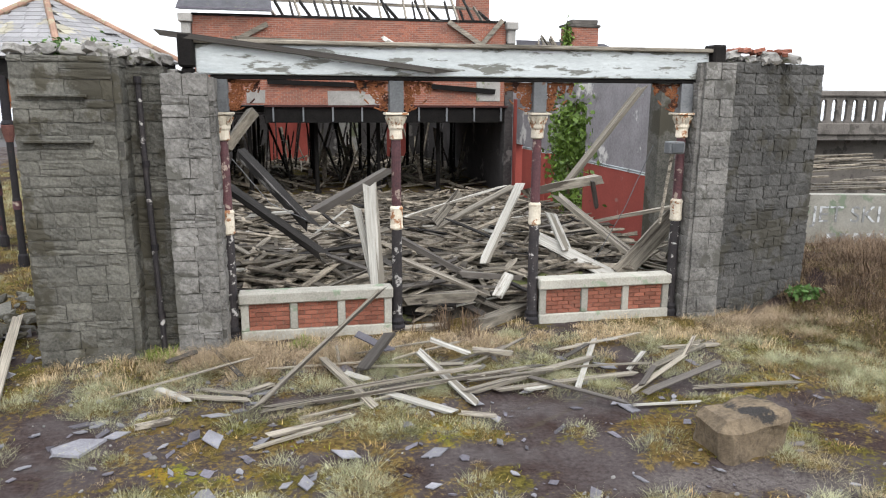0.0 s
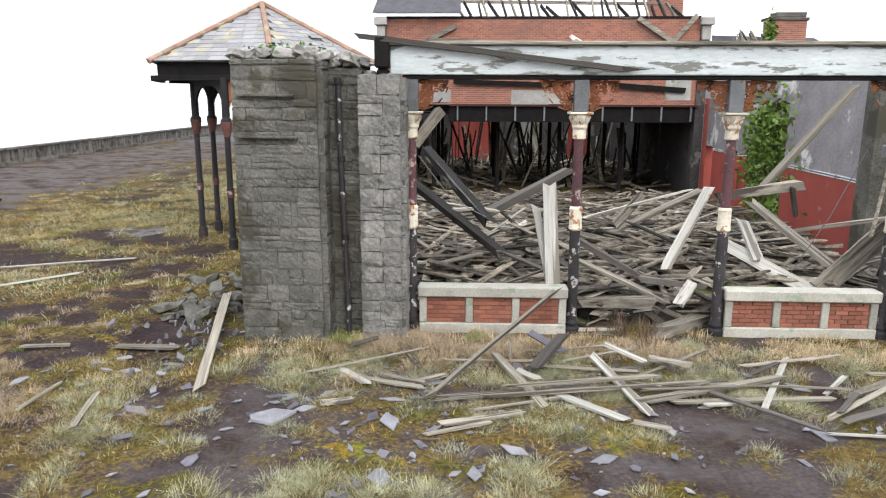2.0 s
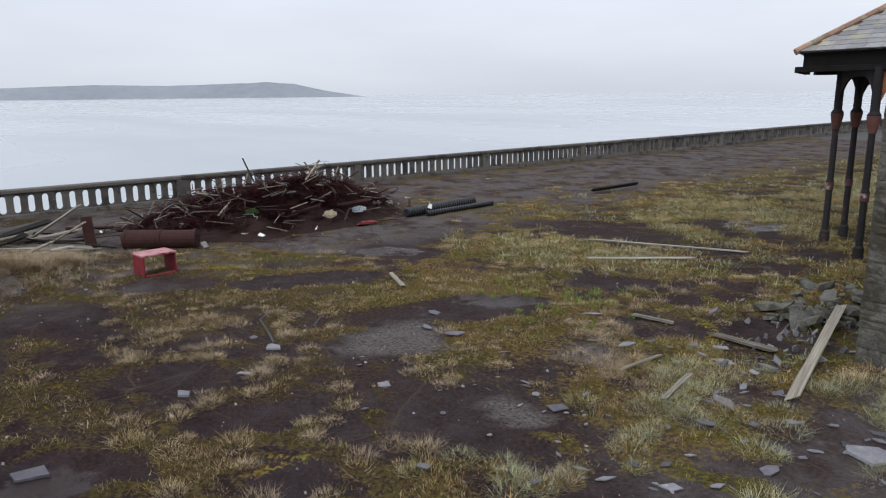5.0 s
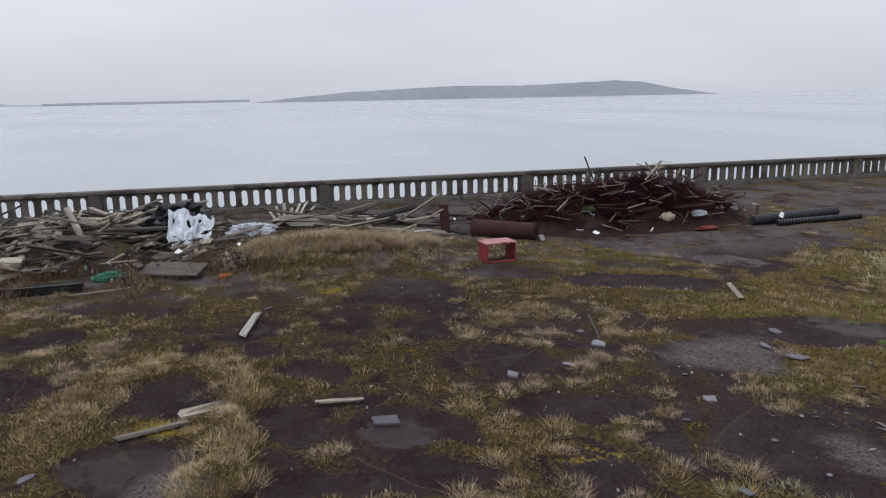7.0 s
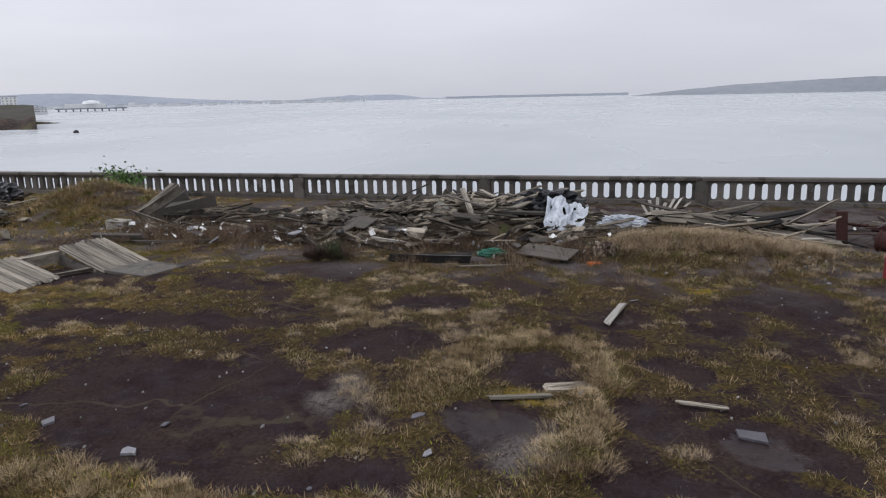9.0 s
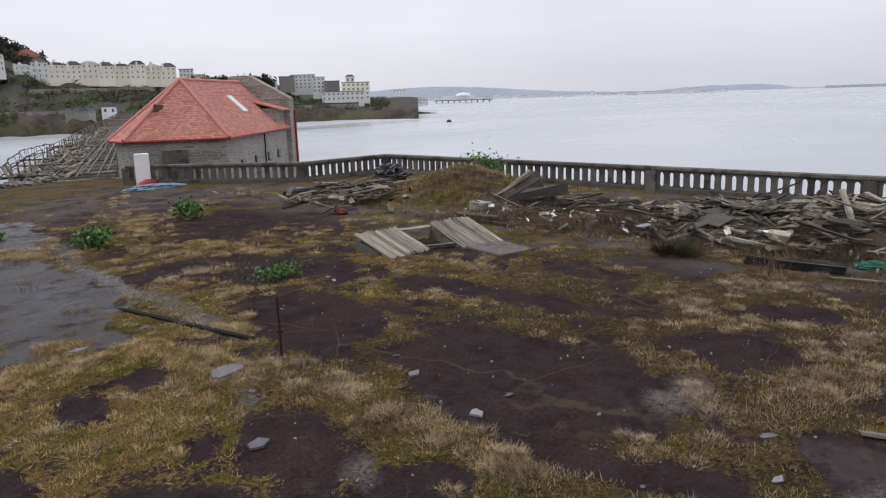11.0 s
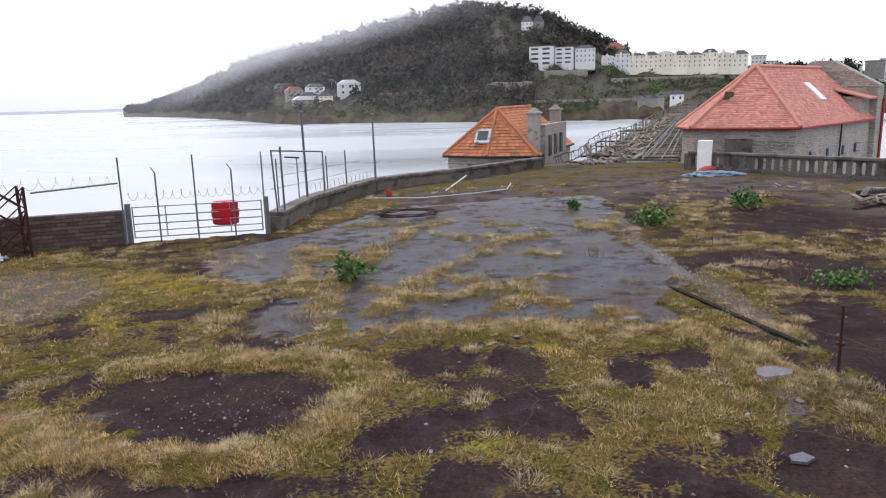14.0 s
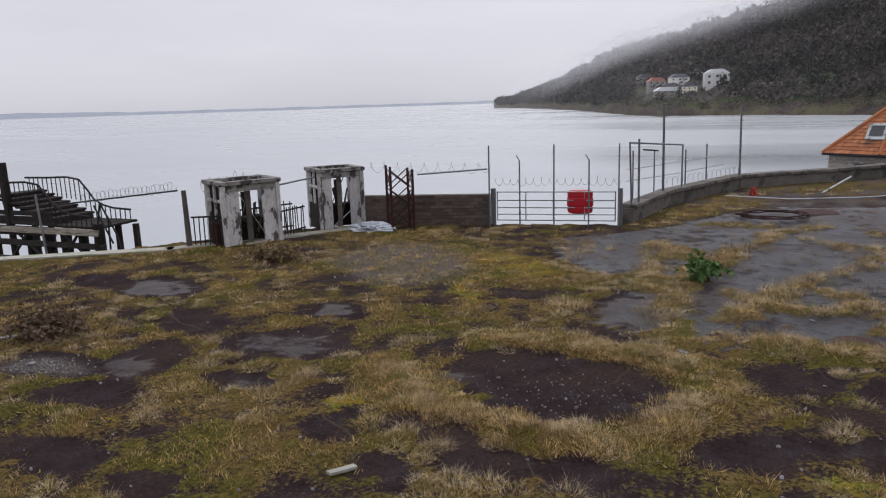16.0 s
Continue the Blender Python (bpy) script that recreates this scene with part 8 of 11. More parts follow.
def clumps(name, centres, per, spread, h0, h1, lean0, lean1, w0, w1, material, label, size=None, plain=False):
    n_ = len(centres)
    sz = g.uniform(0.6, 1.25, n_) if size is None else size
    c = np.repeat(centres, per, 0)
    s = np.repeat(sz, per)
    a = g.uniform(0, 2 * math.pi, len(c))
    rad = np.sqrt(g.random(len(c))) * spread * s
    base = c + np.stack([np.cos(a) * rad, np.sin(a) * rad, np.full(len(c), -0.015)], 1)
    az = a + g.normal(0, 1.1, len(c))
    dome = 1.0 - 0.65 * (rad / (spread * s)) ** 2
    return blades(name, base, az, g.uniform(h0, h1, len(c)) * s * dome, g.uniform(lean0, lean1, len(c)), g.uniform(w0, w1, len(c)), material, label, plain=plain)


mat("olive_grass", (0.175, 0.120, 0.043), (0.66, 0.475, 0.205), 1.1, 0.9, 0.0, 5, island=0.45, tight=0.1, world_space=True, spots=(0.155, 0.135, 0.028), spot_at=0.53, spot_scale=1.3, spec=0.08)
waves = [(g.normal(0, 1.0), g.normal(0, 1.0), g.uniform(0, 6.28)) for _ in range(14)]


def drift(x, y, s):
    """A smooth random field between about -1 and 1."""
    return sum(np.sin(s * (kx * x + ky * y) + ph) for kx, ky, ph in waves) / 5.0


mat("brown_thatch", (0.090, 0.060, 0.036), (0.38, 0.285, 0.175), 1.1, 0.9, 0.0, 5, island=0.45, tight=0.1, world_space=True, spots=(0.14, 0.112, 0.042), spot_at=0.55, spot_scale=1.2, spec=0.06)
mat("dead_turf", (0.12, 0.085, 0.042), (0.40, 0.30, 0.17), 1.5, 0.9, 0.0, 8, island=0.4, tight=0.06, world_space=True, spots=(0.13, 0.14, 0.04), spot_at=0.57, spot_scale=1.2, spec=0.08)
mat("dead_fluff", (0.17, 0.125, 0.075), (0.46, 0.36, 0.25), 3.0, 0.9, 0.0, 10, island=0.3, world_space=True, spec=0.08)
north = lambda x, y: np.clip(ramp(4.0, 5.5, y) * ramp(-6.5, -4.5, x) * ramp(11.0, 9.5, x), 0.0, 1.0)
west = lambda x, y: np.clip(np.maximum(ramp(-3.0, -6.5, x) * ramp(-13, -8, y) * ramp(16, 11, y), ramp(8.5, 10.5, x) * ramp(6.0, 8.0, y)), 0.0, 1.0)
want_mat = lambda x, y: np.clip((look_up(COV, x, y) - 0.46) * 4, 0, 1)
want_long = lambda x, y: np.clip((look_up(COV, x, y) - 0.50) * 5, 0, 1) * np.clip(0.6 + 0.6 * drift(x, y, 1.6), 0.1, 1)
# pale cushions like the rims of the patches and the cracks
want_tuft = lambda x, y: np.clip(1 - np.abs(look_up(COV, x, y) - 0.50) / 0.13, 0, 1) * np.clip(0.15 + 0.75 * drift(x, y, 1.1), 0.02, 1)
clumps("short_grass", scatter(11000, 5.5, 34, 0.75, lambda x, y: want_mat(x, y) * (1 - west(x, y)) * (1 - 0.6 * north(x, y))), 15, 0.15, 0.03, 0.10, 0.5, 1.7, 0.009, 0.017, "olive_grass", "short olive winter grass over the asphalt", plain=True)
clumps("brown_grass", scatter(8000, 5.5, 34, 0.75, lambda x, y: want_mat(x, y) * west(x, y)), 15, 0.16, 0.03, 0.11, 0.5, 1.7, 0.009, 0.017, "brown_thatch", "short brown winter grass over the asphalt", plain=True)
clumps("brown_long_grass", scatter(2600, 5.5, 32, 0.75, lambda x, y: want_long(x, y) * west(x, y)), 34, 0.16, 0.06, 0.17, 0.3, 1.3, 0.006, 0.010, "dead_turf", "longer brown winter grass in tussocks", plain=True)
clumps("long_grass", scatter(5600, 5.5, 32, 0.75, lambda x, y: want_long(x, y) * (1 - west(x, y)) * (1 - 0.75 * north(x, y))), 36, 0.16, 0.06, 0.17, 0.3, 1.3, 0.006, 0.010, "straw_grass", "longer matted winter grass", plain=True)
clumps("green_turf", scatter(7000, 5.5, 30, 0.75, lambda x, y: want_mat(x, y) * np.clip(0.1 + 0.8 * drift(x, y, 0.45) + 0.6 * ((y > 3) & (x > -7.5)), 0.04, 1)), 13, 0.15, 0.035, 0.10, 0.4, 1.3, 0.008, 0.014, "green_grass", "green turf between the dry tufts", plain=True)
clumps("dry_tufts", scatter(900, 5.8, 34, 0.75, lambda x, y: want_tuft(x, y) * (1 - 0.8 * north(x, y))), 180, 0.16, 0.08, 0.18, 0.3, 1.7, 0.003, 0.0055, "dry_grass", "pale dry grass tufts on the terrace", plain=True)
want_sprig = lambda x, y: np.clip((look_up(COV, x, y) - 0.22) * 3, 0, 0.8)
clumps("sprigs", scatter(2500, 5.6, 26, 0.85, want_sprig), 34, 0.09, 0.035, 0.09, 0.4, 1.8, 0.003, 0.0055, "dry_grass", "small pale sprigs of dry grass in the asphalt", plain=True)
clumps("brown_sprigs", scatter(2500, 5.6, 26, 0.85, want_sprig), 40, 0.10, 0.035, 0.09, 0.4, 1.8, 0.003, 0.006, "brown_thatch", "small brown sprigs of dead grass in the asphalt", plain=True)
want_fluff = lambda x, y: np.clip(1 - np.abs(look_up(COV, x, y) - 0.52) / 0.16, 0, 1) * west(x, y) * np.clip(0.2 + 0.8 * drift(x, y, 1.3), 0.02, 1)
clumps("fluff_tufts", scatter(330, 5.8, 24, 0.8, want_fluff), 210, 0.17, 0.09, 0.21, 0.3, 1.7, 0.003, 0.0055, "dead_fluff", "fluffy grey-brown tufts on the rims of the slabs", plain=True)
# tall tufts on the banks along the cracks
crest_pts = []
for way in RIDGES:
    for (x0, y0), (x1, y1) in zip(way, way[1:]):
        k = int(14 * math.hypot(x1 - x0, y1 - y0))
        s_ = g.random(k)
        crest_pts.append(np.stack([x0 + (x1 - x0) * s_ + g.normal(0, 0.2, k), y0 + (y1 - y0) * s_ + g.normal(0, 0.2, k)], 1))
crest_pts = np.concatenate(crest_pts)
crest_pts = np.column_stack([crest_pts, look_up(HGT, crest_pts[:, 0], crest_pts[:, 1])])
clumps("bank_tufts", crest_pts[::2], 190, 0.18, 0.09, 0.21, 0.3, 1.8, 0.003, 0.0055, "dry_grass", "tall straw tufts along the cracks of the terrace", plain=True)
brown_side = west(crest_pts[:, 0], crest_pts[:, 1]) > 0.5
clumps("bank_thatch", crest_pts[1::2][brown_side[1::2]], 130, 0.24, 0.08, 0.2, 0.3, 1.4, 0.005, 0.009, "brown_thatch", "tall brown grass along the cracks", plain=True)
clumps("bank_turf", crest_pts[1::2][~brown_side[1::2]], 130, 0.24, 0.08, 0.2, 0.3, 1.4, 0.005, 0.009, "straw_grass", "tall green and brown grass along the cracks", plain=True)
far_g = np.stack([g.normal(-10.0, 3.0, 6500), g.uniform(12, 60, 6500)], 1)
far_g = np.array([(x, y, height(x, y)) for x, y in far_g if -24 < x < -3.9 and cover(x, y) > 0.5])
clumps("side_grass", far_g, 18, 0.34, 0.10, 0.26, 0.4, 1.6, 0.010, 0.018, "cushion_grass", "long winter grass beside the hall", plain=True)
want_cushion = lambda x, y: np.clip((look_up(COV, x, y) - 0.40) * 4, 0, 1) * (y > 3.5) * (x > -5.5) * np.clip(0.4 + 0.7 * drift(x, y, 1.3), 0.05, 1)
clumps("cushion_grass", scatter(420, 5.8, 13, 1.0, want_cushion), 190, 0.22, 0.11, 0.25, 0.3, 1.9, 0.003, 0.006, "cushion_grass", "soft pale green cushions of winter grass before the ruin", plain=True)
tuss = np.array([(x, y, height(x, y)) for x, y in zip(g.uniform(-3.6, 9.5, 190), g.normal(9.7, 0.85, 190)) if 7.9 < y < 11.3 and noise.noise(Vector((x * 0.9, y * 0.9, 3))) > -0.12])
clumps("plank_tussocks", tuss, 230, 0.24, 0.13, 0.29, 0.3, 1.9, 0.003, 0.0055, "cushion_grass", "pale green tussocks between the fallen planks", plain=True)
want_rim = lambda x, y: np.clip(1 - np.abs(look_up(COV, x, y) - 0.55) / 0.18, 0, 1) * (y < 3.5) * (1 - 0.85 * west(x, y)) * np.clip(0.25 + 0.8 * drift(x, y, 1.4), 0.02, 1)
clumps("rim_tufts", scatter(760, 5.8, 28, 0.8, want_rim), 180, 0.17, 0.09, 0.20, 0.3, 2.0, 0.003, 0.005, "dry_grass", "rounded pale straw tufts on the rims of the bare slabs", plain=True)
# straw tufts along the joints of the southern terrace
joints = []
JOINTS = [(way, 8.0, 0.18) for way in LINES] + [([(-12.5, -33.0), (-7.4, -16.0)], 3.5, 0.45), ([(-13.5, -33.5), (-8.8, -21.0)], 3.5, 0.45), ([(-14.0, -20.5), (-7.0, -15.5)], 4.5, 0.4), ([(-18.0, -30.0), (-10.0, -24.0)], 4.5, 0.45), ([(3.4, -13.0), (5.4, -21.0)], 6.0, 0.4)]
for way, thick_, spread_ in JOINTS:
    for (xa, ya), (xb, yb) in zip(way, way[1:]):
        k = max(2, int(thick_ * math.hypot(xb - xa, yb - ya)))
        s_ = g.random(k)
        joints.append(np.stack([xa + (xb - xa) * s_ + g.normal(0, spread_, k), ya + (yb - ya) * s_ + g.normal(0, spread_, k)], 1))
joints = np.array([(x, y, height(x, y)) for x, y in np.concatenate(joints) if within(np.array([x]), np.array([y]), INNER)[0]])
loose = np.array([(x, y, height(x, y)) for x, y in zip(g.uniform(-6.5, 4.5, 260), g.uniform(-29.0, -12.5, 260)) if within(np.array([x]), np.array([y]), PLATE)[0] and noise.noise(Vector((x * 0.6, y * 0.45, 8))) > -0.05])
clumps("plate_tufts", loose, 110, 0.15, 0.07, 0.20, 0.4, 1.8, 0.004, 0.008, "brown_thatch", "small brown tufts scattered over the wet asphalt", plain=True)
clumps("joint_tufts", joints[::3], 110, 0.19, 0.12, 0.30, 0.4, 1.6, 0.006, 0.010, "dry_grass", "pale straw tufts along the joints of the terrace", plain=True)
clumps("joint_thatch", joints[1::3], 100, 0.26, 0.08, 0.22, 0.4, 1.6, 0.007, 0.012, "brown_thatch", "brown tufts along the joints of the terrace", plain=True)
clumps("joint_turf", joints[2::3], 90, 0.34, 0.05, 0.14, 0.5, 1.7, 0.009, 0.016, "straw_grass", "matted brown-green turf along the joints", plain=True)
# rank grass on the banks and by the walls
bank = np.array([(x, y, height(x, y)) for x, y in zip(g.normal(12.0, 2.4, 240), g.normal(9.8, 2.2, 240)) if x > 8.2 or y < 10.8])
clumps("bank_grass", bank, 70, 0.28, 0.12, 0.32, 0.4, 1.5, 0.006, 0.011, "brown_thatch", "rank brown grass on the bank", plain=True)
bank2 = np.array([(x, y, height(x, y)) for x, y in zip(np.concatenate([g.normal(-18.6, 1.2, 200), g.normal(-22, 1.6, 260)]), np.concatenate([g.normal(0.8, 2.0, 200), g.normal(-20.5, 2.2, 260)])) if x > -26.3])
clumps("heap_grass", bank2, 60, 0.3, 0.12, 0.32, 0.4, 1.5, 0.010, 0.018, "dead_turf", "dry brown grass grown over the heaps", plain=True)
front = np.array([(x, y, height(x, y)) for x, y in zip(g.uniform(-3.5, 8, 170), g.normal(10.9, 0.5, 170)) if y < 11.6])
clumps("wall_foot_grass", front, 85, 0.2, 0.09, 0.26, 0.4, 1.6, 0.005, 0.009, "dry_grass", "dry grass along the foot of the ruin")
mat("fresh_green", (0.09, 0.14, 0.02), (0.22, 0.28, 0.05), 3.0, 0.8, 0.0, 10, island=0.3, world_space=True)
lush_ = np.array([(x, y, height(x, y)) for x, y in zip(np.concatenate([g.normal(-1.9, 0.25, 22), g.normal(0.2, 0.2, 10), g.normal(-8.6, 0.8, 24)]), np.concatenate([g.normal(11.2, 0.15, 22), g.normal(11.3, 0.12, 10), g.normal(10.2, 0.7, 24)]))])
clumps("fresh_grass", lush_, 40, 0.16, 0.08, 0.22, 0.2, 0.9, 0.006, 0.012, "fresh_green", "fresh bright green grass by the wall")
fluff = np.array([(x, y, height(x, y)) for x, y in zip(np.concatenate([g.uniform(-1.5, 1.0, 60), g.normal(2.6, 0.5, 14), g.uniform(7.4, 9.8, 26)]), np.concatenate([g.normal(10.75, 0.3, 60), g.normal(10.8, 0.3, 14), g.normal(10.9, 0.35, 26)]))])
clumps("dead_tussocks", fluff, 230, 0.26, 0.16, 0.42, 0.5, 1.5, 0.004, 0.007, "dead_fluff", "fluffy brown dead tussocks at the foot of the ruin", plain=True)
# brambles and dead stems
stems = np.array([(x, y, height(x, y)) for x, y in zip(np.concatenate([g.normal(12.6, 1.9, 420), g.normal(-5.5, 4.0, 9)]), np.concatenate([g.normal(11.0, 1.8, 420), g.normal(-18.5, 3.0, 9)])) if x > 9.5 or y < 8])
clumps("dead_stems", stems, 36, 0.3, 0.15, 0.65, 0.3, 1.6, 0.005, 0.010, "brown_stems", "brown dead bramble stems on the bank")
br_ = np.array([(x, y, height(x, y) + 0.05) for x, y in zip(g.normal(14.0, 1.5, 260), g.normal(12.6, 1.3, 260)) if x > 10.9 or y < 10.5])
clumps("brambles", br_, 40, 0.45, 0.25, 0.6, 0.6, 1.9, 0.008, 0.016, "brown_stems", "tangled brown bramble thicket before the concrete wall", plain=True)
md_ = np.array([(x, y, height(x, y)) for x, y in zip(g.normal(-21.8, 1.7, 420), g.normal(-20.4, 2.2, 420)) if x > -26.2])
clumps("mound_grass", md_, 60, 0.3, 0.15, 0.42, 0.3, 1.4, 0.009, 0.016, "dead_turf", "long straw grass on the earth mound", plain=True)
bay = np.array([(x, y, 0.15) for x, y in zip(g.normal(3.0, 0.35, 12), g.normal(11.5, 0.25, 12))])
clumps("dead_weeds", bay, 30, 0.15, 0.2, 0.55, 0.2, 0.9, 0.006, 0.012, "brown_stems", "brown dead weeds in the open bay")


# light passes through the dry blades
for nm in ("olive_grass", "straw_grass", "cushion_grass", "dry_grass", "green_grass", "brown_thatch"):
    nt = M[nm].node_tree
    bs = nt.nodes["Principled BSDF"]
    tl, mx_ = nt.nodes.new("ShaderNodeBsdfTranslucent"), nt.nodes.new("ShaderNodeMixShader")
    nt.links.new(bs.inputs["Base Color"].links[0].from_socket, tl.inputs["Color"])
    mx_.inputs[0].default_value = 0.32
    nt.links.new(bs.outputs[0], mx_.inputs[1])
    nt.links.new(tl.outputs[0], mx_.inputs[2])
    nt.links.new(mx_.outputs[0], nt.nodes["Material Output"].inputs["Surface"])


def shard_mesh(seed):
    q = random.Random(seed)
    bm = B()
    k = q.randint(4, 6)
    pts = []
    for i in range(k):
        a = 2 * math.pi * (i + q.uniform(-0.25, 0.25)) / k
        rad = q.uniform(0.35, 0.6)
        pts.append((rad * math.cos(a), rad * math.sin(a) * q.uniform(0.6, 1.0)))
    a = [bm.verts.new((x, y, 0.0)) for x, y in pts]
    b = [bm.verts.new((x * 0.97, y * 0.97, 0.05)) for x, y in pts]
    bm.faces.new(list(reversed(a)))
    bm.faces.new(b)
    for i in range(k):
        j = (i + 1) % k
        bm.faces.new((a[i], a[j], b[j], b[i]))
    return finish("slate_shard", bm, "slate" if seed % 3 else "slate_dark")


SHARDS = [shard_mesh(i) for i in range(9)]
q = random.Random(31)
for i in range(290):
    for _ in range(40):
        if i < 215:
            x, y = q.gauss(-1.2, 3.4), q.uniform(4.9, 10.2)
        else:
            a, rad = q.uniform(0, 6.28), q.uniform(6, 20)
            x, y = rad * math.cos(a), rad * math.sin(a)
        if free_spot(x, y) and -25 < x < 12 and y > -20:
            break
    ob = new("slate_shard", q.choice(SHARDS))
    s = (0.07 + 0.30 * q.random() ** 2.2) * (1 if i < 215 else 0.6)
    ob.matrix_basis = pose(x, y, height(x, y) + 0.005 + q.random() * 0.02, q.uniform(-7, 7), q.uniform(-7, 7), q.uniform(0, 360)) @ Matrix.Diagonal((s * q.uniform(0.8, 1.6), s * q.uniform(0.5, 1.0), 0.25, 1))
    tagged(ob, "broken grey roof slate lying flat on the ground", "slate", "fallen slates")
# slate rubble beside the pier
for i in range(60):
    ob = new("rubble_stone", q.choice(SHARDS))
    s = q.uniform(0.06, 0.2)
    x, y = q.gauss(-4.6, 0.5), q.gauss(11.4, 1.2)
    if x > -3.7:
        x = -4.0 - q.random()
    ob.matrix_basis = pose(x, y, height(x, y) + s * 0.3, q.uniform(0, 360), q.uniform(0, 360), q.uniform(0, 360)) @ Matrix.Diagonal((s * 1.3, s, s * 3, 1))
    tagged(ob, "broken grey slate and stone beside the wall foot", "stone", "rubble stones")
# small broken slate and plaster in front of the ruin
chips = Heap()
for i in range(750):
    x, y = q.gauss(-0.8, 3.8), q.uniform(5.0, 10.6)
    if noise.noise(Vector((x * 0.8, y * 0.8, 6))) < -0.05:
        continue
    s = 0.012 + 0.07 * q.random() ** 2.5
    rot = np.array(Euler((q.gauss(0, 0.15), q.gauss(0, 0.15), q.random() * 6)).to_matrix())
    c8 = np.array([(-1, -0.6, 0), (0.7, -0.8, 0), (1.1, 0.4, 0), (-0.5, 0.9, 0), (-1, -0.6, 0.12), (0.7, -0.8, 0.12), (1.1, 0.4, 0.12), (-0.5, 0.9, 0.12)]) * s * np.array([q.uniform(0.6, 1.8), q.uniform(0.5, 1.1), 1.0])
    chips.add(c8 @ rot.T + np.array([x, y, height(x, y) + 0.012]), [(4, 5, 6, 7), (0, 1, 5, 4), (1, 2, 6, 5), (2, 3, 7, 6), (3, 0, 4, 7)])
chips.make("slate_chips", "slate_dark", "small purple-grey chips of broken slate", "slate")
peb = Heap()
for i in range(3900):
    if i < 2200:
        cx, cy, rx, ry, a0 = GRAVEL[0 if i % 3 else (i // 3) % 4]
        u, v = q.gauss(0, 0.42), q.gauss(0, 0.42)
        x, y = cx + u * rx * math.cos(a0) - v * ry * math.sin(a0), cy + u * rx * math.sin(a0) + v * ry * math.cos(a0)
        s = q.uniform(0.008, 0.022)
    else:
        a, rad = q.uniform(0, 6.28), 5.5 + 16 * q.random()
        x, y = rad * math.cos(a), rad * math.sin(a)
        if i > 3680:
            x, y = q.gauss(2.6, 0.75), q.gauss(-9.7, 0.55)
        s = q.uniform(0.008, 0.026) * (2 if q.random() < 0.03 else 1) * (0.55 if i > 3680 else 1.0)
        if not free_spot(x, y):
            continue
    rot = np.array(Euler((q.random() * 6, q.random() * 6, 0)).to_matrix())
    peb.add((ICO1_V * np.array([s * 1.3, s, s * 0.7])) @ rot.T + np.array([x, y, height(x, y) + s * 0.3]), ICO1_F)
peb.make("pebbles", "stone_small", "scattered pale pebbles and grit", "gravel")

# ---- heaps along the balustrade ----
q = random.Random(41)


def heap_height(y):
    return 0.24 + 0.72 * math.exp(-((y + 4.8) / 2.7) ** 2) + 0.28 * math.exp(-((y + 8.6) / 1.3) ** 2) + 0.30 * math.exp(-((y + 15.2) / 1.5) ** 2) + 0.30 * math.exp(-((y - 1.5) / 2.2) ** 2) + 0.2 * noise.noise(Vector((y * 0.9, 0, 0)))


def heap_bar(y0, y1, x0=-24.2, x1=-17.8, ln=(0.6, 2.3), turn=1.0):
    y, x = q.uniform(y0, y1), q.uniform(x0, x1)
    t = (x - x0) / (x1 - x0)
    zc = heap_height(y) * math.sin(math.pi * min(1, max(0.05, t))) ** 0.6
    a = q.gauss(math.pi / 2, turn)
    l_ = q.uniform(*ln)
    z = 0.06 + zc * q.uniform(0.2, 1.15)
    d = Vector((math.cos(a), math.sin(a), q.gauss(0, 0.2)))
    p, e = Vector((x, y, z)) - d * l_ / 2, Vector((x, y, z)) + d * l_ / 2
    p.z, e.z = max(0.05, p.z), max(0.05, e.z)
    for v in (p, e):
        v.x = max(-26.4, v.x)
    return p, e


# bed added below the planks; its dark colour stands for shade between them
bm = B()
gv = [[bm.verts.new((-24.6 + 7.4 * i / 24, -17.5 + 22.0 * j / 70, 0.0)) for j in range(71)] for i in range(25)]
for i in range(25):
    for j in range(71):
        v = gv[i][j].co
        e = min(1.0, 4 * i / 24, 4 * (24 - i) / 24, 8 * j / 70, 8 * (70 - j) / 70)
        v.z = -0.03 + e * heap_height(v.y) * 0.8 * (0.65 + 0.7 * noise.noise(Vector((v.x * 1.1, v.y * 1.1, 3))))
for i in range(24):
    for j in range(70):
        bm.faces.new((gv[i][j], gv[i + 1][j], gv[i + 1][j + 1], gv[i][j + 1]))
mat("heap_gap", (0.016, 0.012, 0.009), (0.085, 0.064, 0.045), 3.0, 0.95, 0.9, 22, world_space=True, spots=(0.05, 0.055, 0.02), spot_at=0.6, spec=0.08)
tagged(solid("heap_bed", bm, "heap_gap", "bed under the timber heap, dark for the shade in its gaps", "rubble"), kind="stuff")
heap_labels = {"weathered_wood": "grey weathered plank in the timber heap", "pale_wood": "pale board in the timber heap", "dark_wood": "dark old plank in the timber heap", "burnt_wood": "burnt plank in the timber heap"}
for i in range(200):
    k = q.choices(("weathered_wood", "pale_wood", "dark_wood", "burnt_wood"), (3, 0.8, 4, 4))[0]
    p, e = heap_bar(-10.2, -2.2) if i < 120 else heap_bar(0.0, 4.2, -22.8, -20.0, (1.6, 3.6), 0.2) if i < 168 else heap_bar(-16.0, -10.5, -22.5, -18.8, (0.5, 2.2), 0.5)
    lay("heap_plank", p, e, q.uniform(0.07, 0.24), q.uniform(0.02, 0.07), k, heap_labels[k], q.uniform(-0.5, 0.5), "timber heap")
